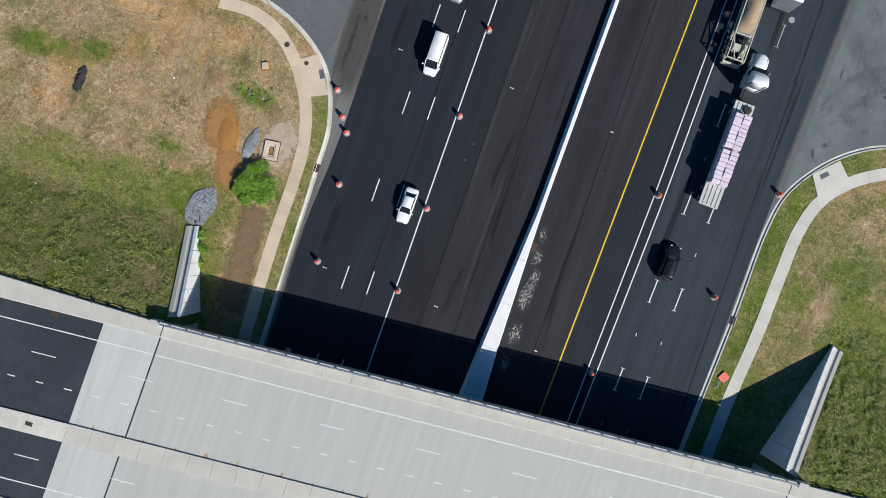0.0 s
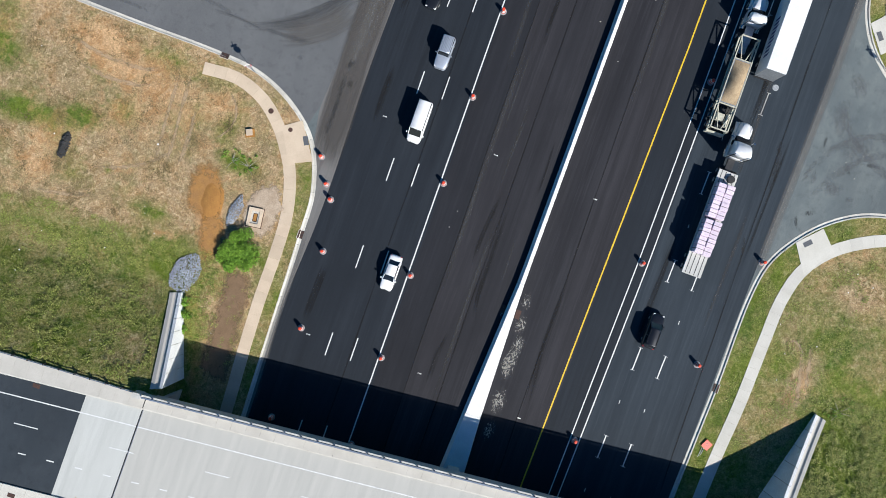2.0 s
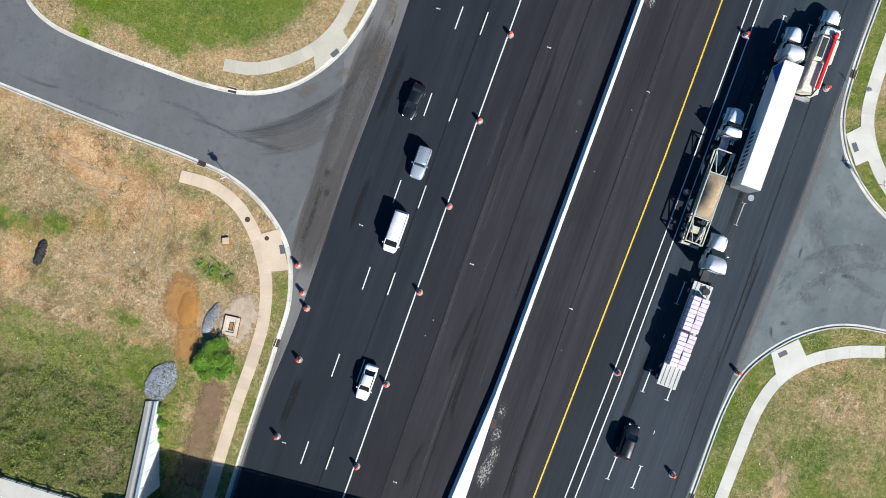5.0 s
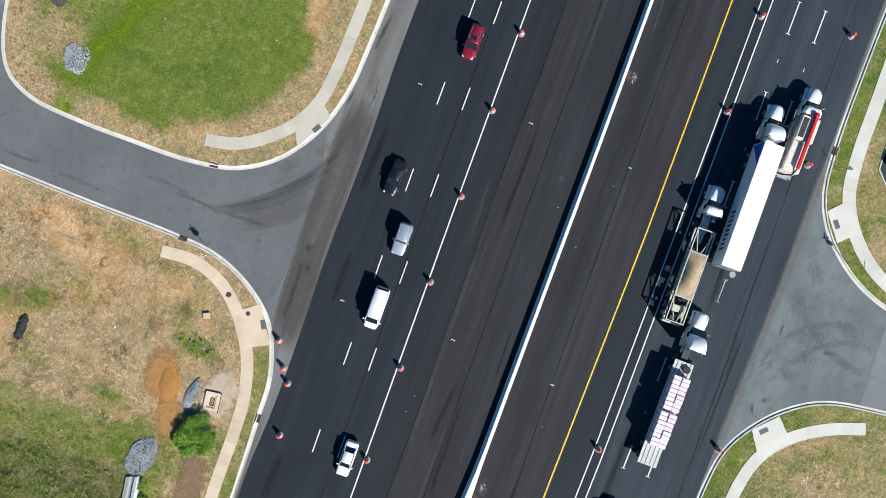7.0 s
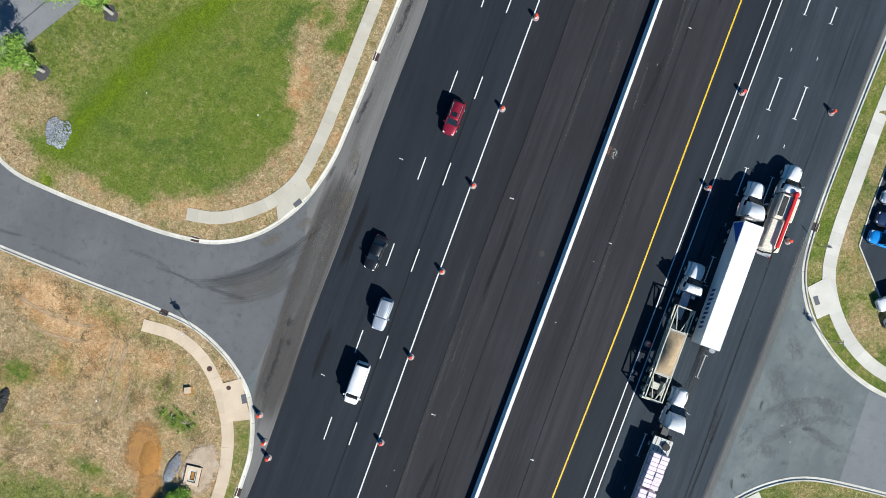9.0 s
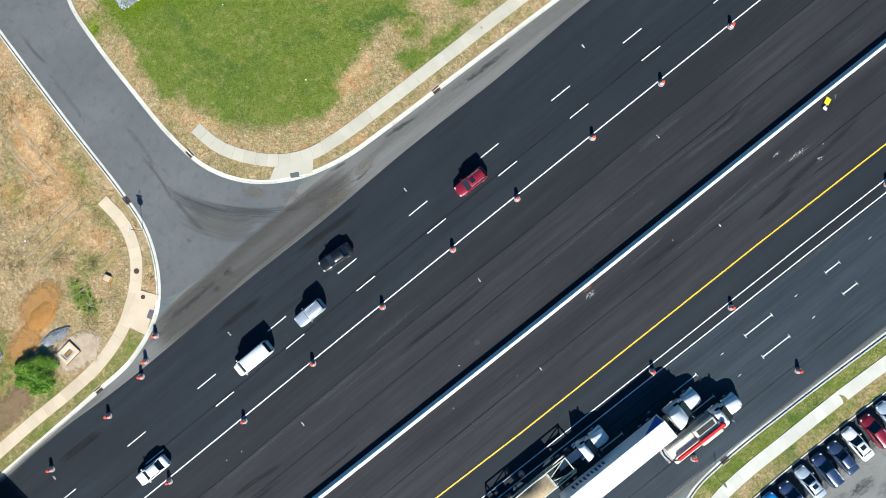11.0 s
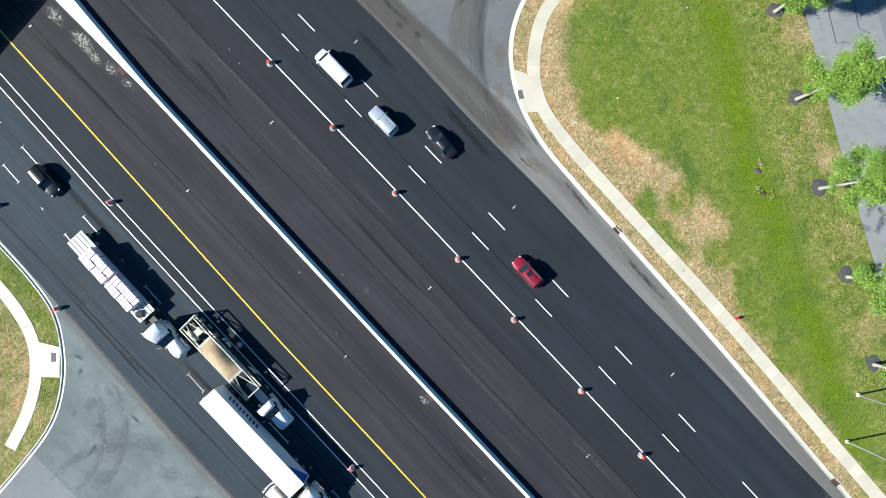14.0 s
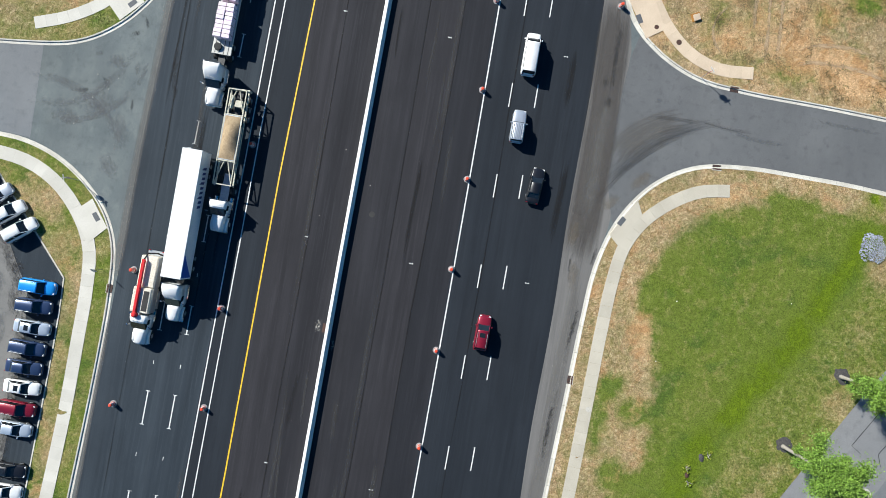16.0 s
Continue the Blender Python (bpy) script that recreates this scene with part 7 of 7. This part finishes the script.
LOT = "cars parked in the car park"
row = [("suv", "blue", 59.75, "bright blue"), ("suv", "navy", 62.35, "navy blue"), ("sedan", "ice", 65.2, "pale silver"), ("suv", "navy", 67.9, "blue"), ("sedan", "navy", 70.55, "navy blue"),
       ("sedan", "white", 73.2, "white"), ("suv", "red", 76.0, "dark red"), ("sedan", "ice", 78.75, "ice blue"), ("sedan", "black", 84.2, "black"), ("sedan", "white", 87.0, "white"), ("suv", "silver", 89.8, "silver"), ("sedan", "navy", 95.4, "navy blue")]
for i, (k, c, y, word) in enumerate(row):
    car(k, c, pose(75.35 + 0.1 * math.sin(i * 2.1), y, 0.066, 0, 0, 180 + 1.2 * math.sin(i * 1.7)), f"{word} car parked nose to the kerb", LOT, sunroof=i % 3 == 2)
for k, c, x, y, word in (("suv", "white", 79.0, 52.75, "white"), ("suv", "white", 80.9, 50.75, "white"), ("sedan", "silver", 82.9, 48.95, "silver"), ("pickup", "grey", 85.6, 47.5, "beige-grey"), ("suv", "red", 88.4, 46.9, "maroon")):
    car(k, c, pose(x + (0.3 if k == "pickup" else 0), y, 0.066, 0, 0, 218 + (6 if x > 82 else 0) + (8 if x > 85 else 0)), f"{word} {'pickup' if k == 'pickup' else 'car'} parked nose to the kerb", LOT, category="pickup" if k == "pickup" else "car")


def ring(x, w_lo, w_hi, z0, z1, shoulder):
    """A cab section at x: straight flanks, a rounded shoulder and a slightly crowned top."""
    s_ = shoulder
    return [(x, -w_lo, z0), (x, w_lo, z0), (x, w_lo, z0 + 0.6 * (z1 - z0)), (x, w_hi, z1 - s_), (x, w_hi - 0.35 * s_, z1 - 0.3 * s_), (x, w_hi - s_, z1), (x, 0, z1 + 0.05),
            (x, -(w_hi - s_), z1), (x, -(w_hi - 0.35 * s_), z1 - 0.3 * s_), (x, -w_hi, z1 - s_), (x, -w_lo, z0 + 0.6 * (z1 - z0))]


def tractor(e, front, paint, sleeper=True, high=3.85):
    """A bonneted lorry cab whose bumper stands at x = front."""
    f = front
    hood = loft([ring(f - 2.25, 0.92, 0.86, 0.9, 1.99, 0.22), ring(f - 1.6, 0.86, 0.78, 0.85, 1.94, 0.24), ring(f - 0.8, 0.78, 0.68, 0.8, 1.86, 0.26), ring(f - 0.25, 0.70, 0.56, 0.78, 1.70, 0.28), ring(f, 0.60, 0.46, 0.82, 1.48, 0.2)])
    part("bonnet", smoothed_bm(hood), paint, e)
    cab_end = f - (4.9 if sleeper else 4.0)
    body = loft([ring(f - 2.14, 1.02, 0.97, 0.8, 1.98, 0.12), ring(f - 2.5, 1.12, 1.06, 0.8, 1.99, 0.12), ring(cab_end, 1.22, 1.20, 0.85, 2.05, 0.1)])
    part("cab", smoothed_bm(body), paint, e)
    hi = high if sleeper else 2.95
    if sleeper:
        roof = [ring(f - 2.98, 1.05, 0.94, 2.0, 2.72, 0.16), ring(f - 3.15, 1.12, 1.00, 2.0, 2.98, 0.22), ring(f - 3.5, 1.18, 1.06, 2.0, 3.42, 0.26), ring(f - 3.95, 1.21, 1.10, 2.0, hi - 0.12, 0.26), ring(f - 4.4, 1.22, 1.12, 2.0, hi - 0.02, 0.22), ring(cab_end, 1.22, 1.14, 2.0, hi, 0.18)]
    else:
        roof = [ring(f - 2.95, 1.04, 0.92, 2.0, 2.72, 0.16), ring(f - 3.1, 1.12, 1.00, 2.0, hi - 0.1, 0.2), ring(f - 3.5, 1.18, 1.08, 2.0, hi, 0.2), ring(cab_end, 1.20, 1.10, 2.0, hi - 0.03, 0.2)]
    part("roof", smoothed_bm(loft(roof)), paint, e)
    part("windscreen", loft([[(f - 2.12, -0.96, 2.06), (f - 2.12, 0.96, 2.06), (f - 2.97, 0.90, 2.74), (f - 2.97, -0.90, 2.74)], [(f - 3.05, -1.0, 1.98), (f - 3.05, 1.0, 1.98), (f - 3.07, 0.92, 2.70), (f - 3.07, -0.92, 2.70)]]), M_GLASS, e, "dark windscreen")
    part("wiper", tube([(f - 2.16, -0.5, 2.12), (f - 2.5, -0.05, 2.39)], 0.02, 5), M_BLACK, e)
    for s in (-1, 1):
        part("side_window", boxed(f - 3.55, f - 2.85, s * 1.17 - 0.03, s * 1.17 + 0.03, 1.95, 2.5), M_GLASS, e)
        part("mirror", boxed(f - 2.55, f - 2.4, s * 1.5 - 0.13, s * 1.5 + 0.13, 1.8, 2.4, 0.02), M_CHROME, e)
        part("mirror_arm", tube([(f - 2.5, s * 1.08, 2.0), (f - 2.47, s * 1.45, 2.1)], 0.025, 6), M_BLACK, e)
        part("fuel_tank", tube([(f - 4.6, s * 0.98, 0.72), (f - 3.1, s * 0.98, 0.72)], 0.3, 12), M_CHROME, e)
        guard = loft([ring(f - 1.95, 0.18, 0.14, 0.7, 0.95, 0.06), ring(f - 1.7, 0.2, 0.17, 0.85, 1.22, 0.08), ring(f - 1.1, 0.2, 0.17, 1.05, 1.34, 0.08), ring(f - 0.5, 0.2, 0.16, 0.85, 1.26, 0.08), ring(f - 0.12, 0.16, 0.12, 0.6, 1.05, 0.06)])
        bmesh.ops.translate(guard, verts=guard.verts, vec=(0, s * 0.95, 0))
        part("mudguard", smoothed_bm(guard), paint, e)
        part("headlight", boxed(f - 0.3, f - 0.02, s * 0.78 - 0.12, s * 0.78 + 0.12, 0.92, 1.12, 0.03), M_LAMP, e)
        part("exhaust_pipe", tube([(cab_end - 0.12, s * 1.02, 1.0), (cab_end - 0.12, s * 1.02, hi + 0.1)], 0.075, 8), M_CHROME, e)
        wheel(e, f - 1.1, s * 1.0, 0.5, 0.3)
    part("bumper", boxed(f - 0.14, f + 0.08, -1.1, 1.1, 0.45, 0.8, 0.06), M_CHROME, e)
    for y_ in (-0.5, -0.25, 0, 0.25, 0.5):
        part("roof_lamp", boxed(f - 3.25, f - 3.15, y_ - 0.05, y_ + 0.05, (3.06 if sleeper else hi - 0.06), (3.16 if sleeper else hi + 0.07), 0.01), M_LAMP, e)
    return cab_end


def axle(e, x, r=0.5, w=0.28, dual=True):
    for s in (-1, 1):
        wheel(e, x, s * 1.08, r, w)
        if dual:
            wheel(e, x, s * 0.76, r, w)
    part("axle", tube([(x, -1.0, r), (x, 1.0, r)], 0.07, 8), M_BLACK, e)


# articulated lorry
semi = thing("articulated_lorry", on_road(56.8, 49.9, True, -0.2), "white articulated lorry with a long box trailer", "lorry")
ce_ = tractor(semi, 11.2, PAINTS["white"])
part("chassis", boxed(2.2, ce_, -0.45, 0.45, 0.75, 1.0), M_BLACK, semi)
for x in (4.1, 2.75):
    axle(semi, x)
trail = part("trailer_box", boxed(-11.1, 5.4, -1.3, 1.3, 1.2, 4.1, 0.03), M_TRAILER, semi, "white box trailer")
for i in range(34):
    x = -10.95 + i * 0.485
    part("roof_rib", boxed(x, x + 0.03, -1.27, 1.27, 4.1, 4.112), M_TRAILER, trail)
part("logo_wedge", pane([(5.2, 1.318, 1.4), (5.2, 1.318, 4.0), (2.2, 1.318, 4.0)], 0.006), M_BLUE_SIGN, trail, "blue wedge on the side")
for i in range(9):
    x = -9.2 + i * 0.62
    part("lettering_bar", pane([(x, 1.316, 2.0), (x + 0.34, 1.316, 2.1), (x + 0.48, 1.316, 3.0 if i % 3 else 3.4), (x + 0.12, 1.316, 2.9)], 0.006), M_NAVY_SIGN, trail)
part("rear_frame", boxed(-11.16, -11.08, -1.25, 1.25, 1.1, 4.0), M_STEEL, trail)
part("underride_bar", boxed(-11.1, -10.95, -1.1, 1.1, 0.5, 0.65), M_BLACK, semi)
for x in (-8.2, -9.5):
    axle(semi, x)
for s in (-1, 1):
    part("landing_leg", boxed(-0.1 + 1.6, 0.1 + 1.6, s * 0.8 - 0.08, s * 0.8 + 0.08, 0.3, 1.2), M_STEEL, semi)

# aggregate lorry with a hopper of sand
dump = thing("aggregate_lorry", on_road(53.0, 39.7, True, -0.3), "white lorry pulling a cream frame trailer heaped with sand", "lorry")
ce_ = tractor(dump, 8.9, PAINTS["white"], False)
part("chassis", boxed(1.2, ce_, -0.45, 0.45, 0.75, 1.0), M_STEEL, dump)
for x in (3.4, 2.0):
    axle(dump, x)
part("deck_plate", boxed(2.6, ce_ - 0.1, -0.55, 0.55, 1.0, 1.06), M_STEEL, dump)
for s in (-1, 1):
    part("main_beam", boxed(-9.7, 2.9, s * 1.15 - 0.08, s * 1.15 + 0.08, 1.5, 1.75), M_FRAME, dump)
    part("lower_beam", boxed(-9.7, 1.5, s * 0.5 - 0.08, s * 0.5 + 0.08, 0.85, 1.1), M_BLACK, dump)
    for x0, x1 in ((2.8, -0.4), (-6.4, -9.5)):
        part("brace", tube([(x0, s * 1.15, 2.4), (x1, s * 0.2, 2.4)], 0.07, 6), M_FRAME, dump)
    for x in (2.8, -0.3, -6.3, -9.6):
        part("frame_post", boxed(x - 0.07, x + 0.07, s * 1.15 - 0.07, s * 1.15 + 0.07, 1.7, 2.6), M_FRAME, dump)
    part("top_beam", boxed(-9.6, 2.9, s * 1.15 - 0.06, s * 1.15 + 0.06, 2.5, 2.62), M_FRAME, dump)
for x in (2.8, -0.3, -6.3, -9.6):
    part("cross_beam", boxed(x - 0.07, x + 0.07, -1.15, 1.15, 2.48, 2.6), M_FRAME, dump)
hop = loft([[(-6.2, -1.1, 2.6), (-6.2, 1.1, 2.6), (-4.6, 0.5, 1.2), (-4.6, -0.5, 1.2)], [(-0.4, -1.1, 2.6), (-0.4, 1.1, 2.6), (-1.6, 0.5, 1.2), (-1.6, -0.5, 1.2)]])
part("hopper", hop, M_STEEL, dump)
bm = bmesh.new()
gr = [[bm.verts.new((-6.1 + 5.6 * i / 16, -1.0 + 2.0 * j / 8, 2.62 + 0.55 * math.sin(math.pi * i / 16) * (1 - ((j - 4) / 4.2) ** 2) + 0.05 * noise.noise((i * .5, j * .7, 3)))) for j in range(9)] for i in range(17)]
for i in range(16):
    for j in range(8):
        bm.faces.new((gr[i][j], gr[i + 1][j], gr[i + 1][j + 1], gr[i][j + 1]))
part("sand_load", smoothed_bm(bm), M_SAND, dump, "tan sand heaped in the hopper")
part("conveyor", boxed(-9.4, -6.5, -0.35, 0.35, 1.3, 1.45), M_BLACK, dump)
part("engine_box", boxed(-8.3, -7.4, -0.25, 0.75, 1.5, 2.2, 0.05), M_FRAME, dump)
part("air_tank", tube([(-8.9, -0.7, 1.9), (-7.2, -0.7, 1.9)], 0.22, 10), M_FRAME, dump)
part("tail_step", boxed(-9.95, -9.7, -1.2, 1.2, 0.7, 1.6, 0.03), M_FRAME, dump)
for x in (-6.2, -7.5, -8.8):
    axle(dump, x)

# flatbed lorry
flat = thing("flatbed_lorry", on_road(56.3, 21.4, True, -1.0), "white flatbed lorry carrying wrapped pinkish pallets", "lorry")
ce_ = tractor(flat, 11.0, PAINTS["white"])
part("chassis", boxed(1.5, ce_, -0.45, 0.45, 0.75, 1.0), M_BLACK, flat)
for x in (4.3, 2.95):
    axle(flat, x)
bed = part("bed", boxed(-9.9, 4.3, -1.28, 1.28, 1.3, 1.5, 0.02), M_PLANK, flat, "bare pale trailer deck")
for y in (-0.85, -0.3, 0.3, 0.85):
    part("deck_strip", boxed(-9.8, 4.2, y - 0.04, y + 0.04, 1.5, 1.515), M_BLACK, bed)
for i, x in enumerate((-6.5, -5.35, -4.2, -3.05, -1.6, -0.45, 0.7, 1.85)):
    for s in (-1, 1):
        h = 1.05 + 0.06 * math.sin(i * 3 + s)
        pal = part("pallet", boxed(x - 0.555 + 0.02 * math.sin(i * 5 + s), x + 0.555, s * 0.56 - 0.53, s * 0.56 + 0.53, 1.52, 1.52 + h, 0.05), M_WRAP, flat, "wrapped pinkish goods")
        part("strap", boxed(x - 0.03, x + 0.03, s * 0.56 - 0.54, s * 0.56 + 0.54, 1.5, 1.53 + h), M_STRAP, pal)
part("spare_wheel", lathe([(0.5, 0), (0.5, 0.25), (0.3, 0.28)], 14, at=(3.4, -0.5, 1.52)), M_RUBBER, flat)
for x in (-7.6, -9.0):
    axle(flat, x)

# tank lorry
tank = thing("vacuum_lorry", on_road(60.6, 59.2, True, -1.0), "white and cream tank lorry with a red boom", "lorry")
ce_ = tractor(tank, 5.6, PAINTS["white"], False)
part("chassis", boxed(-6.0, ce_, -0.45, 0.45, 0.75, 1.05), M_BLACK, tank)
M_CREAM = mat("cream_tank_paint", (0.66, 0.60, 0.50), (0.58, 0.52, 0.42), 0.5, scale=1.2, fine=5)
part("front_tank", boxed(-2.0, 1.3, -1.2, 1.2, 1.05, 3.0, 0.12), M_CREAM, tank, "cream debris tank")
part("rear_tank", boxed(-6.1, -2.05, -1.05, 1.2, 1.05, 2.75, 0.12), M_CREAM, tank, "cream water tank")
part("top_panel", boxed(-1.6, 1.0, 0.25, 0.95, 3.0, 3.03), M_TYRE_MARK, tank, "dark top walkway")
part("side_panel", boxed(-6.0, 1.2, 1.2, 1.26, 1.5, 2.6, 0.01), M_TANK, tank)
part("boom", boxed(-5.6, 1.6, -0.62, -0.22, 3.0, 3.35, 0.05), M_RED, tank, "dark red boom")
part("boom_pivot", lathe([(0.35, 0), (0.35, 0.45), (0.2, 0.6)], 12, at=(1.6, -0.35, 2.9)), M_RED, tank)
part("hose", tube([(-5.4, -0.5, 3.2), (-6.4, -0.3, 2.6), (-6.5, 0.5, 1.8), (-6.3, 0.9, 1.2)], 0.11, 8), M_RUBBER, tank)
part("rear_rack", boxed(-6.75, -6.1, -1.1, 1.1, 0.8, 1.1, 0.03), M_STEEL, tank)
for s in (-1, 1):
    part("tool_box", boxed(-1.5, 0.8, s * 1.05 - 0.18, s * 1.05 + 0.18, 0.55, 1.05, 0.02), M_STEEL, tank)
    part("lamp", boxed(-6.8, -6.7, s * 0.9 - 0.1, s * 0.9 + 0.1, 1.1, 1.3), M_TAIL, tank)
for x in (-3.6, -4.9):
    axle(tank, x)
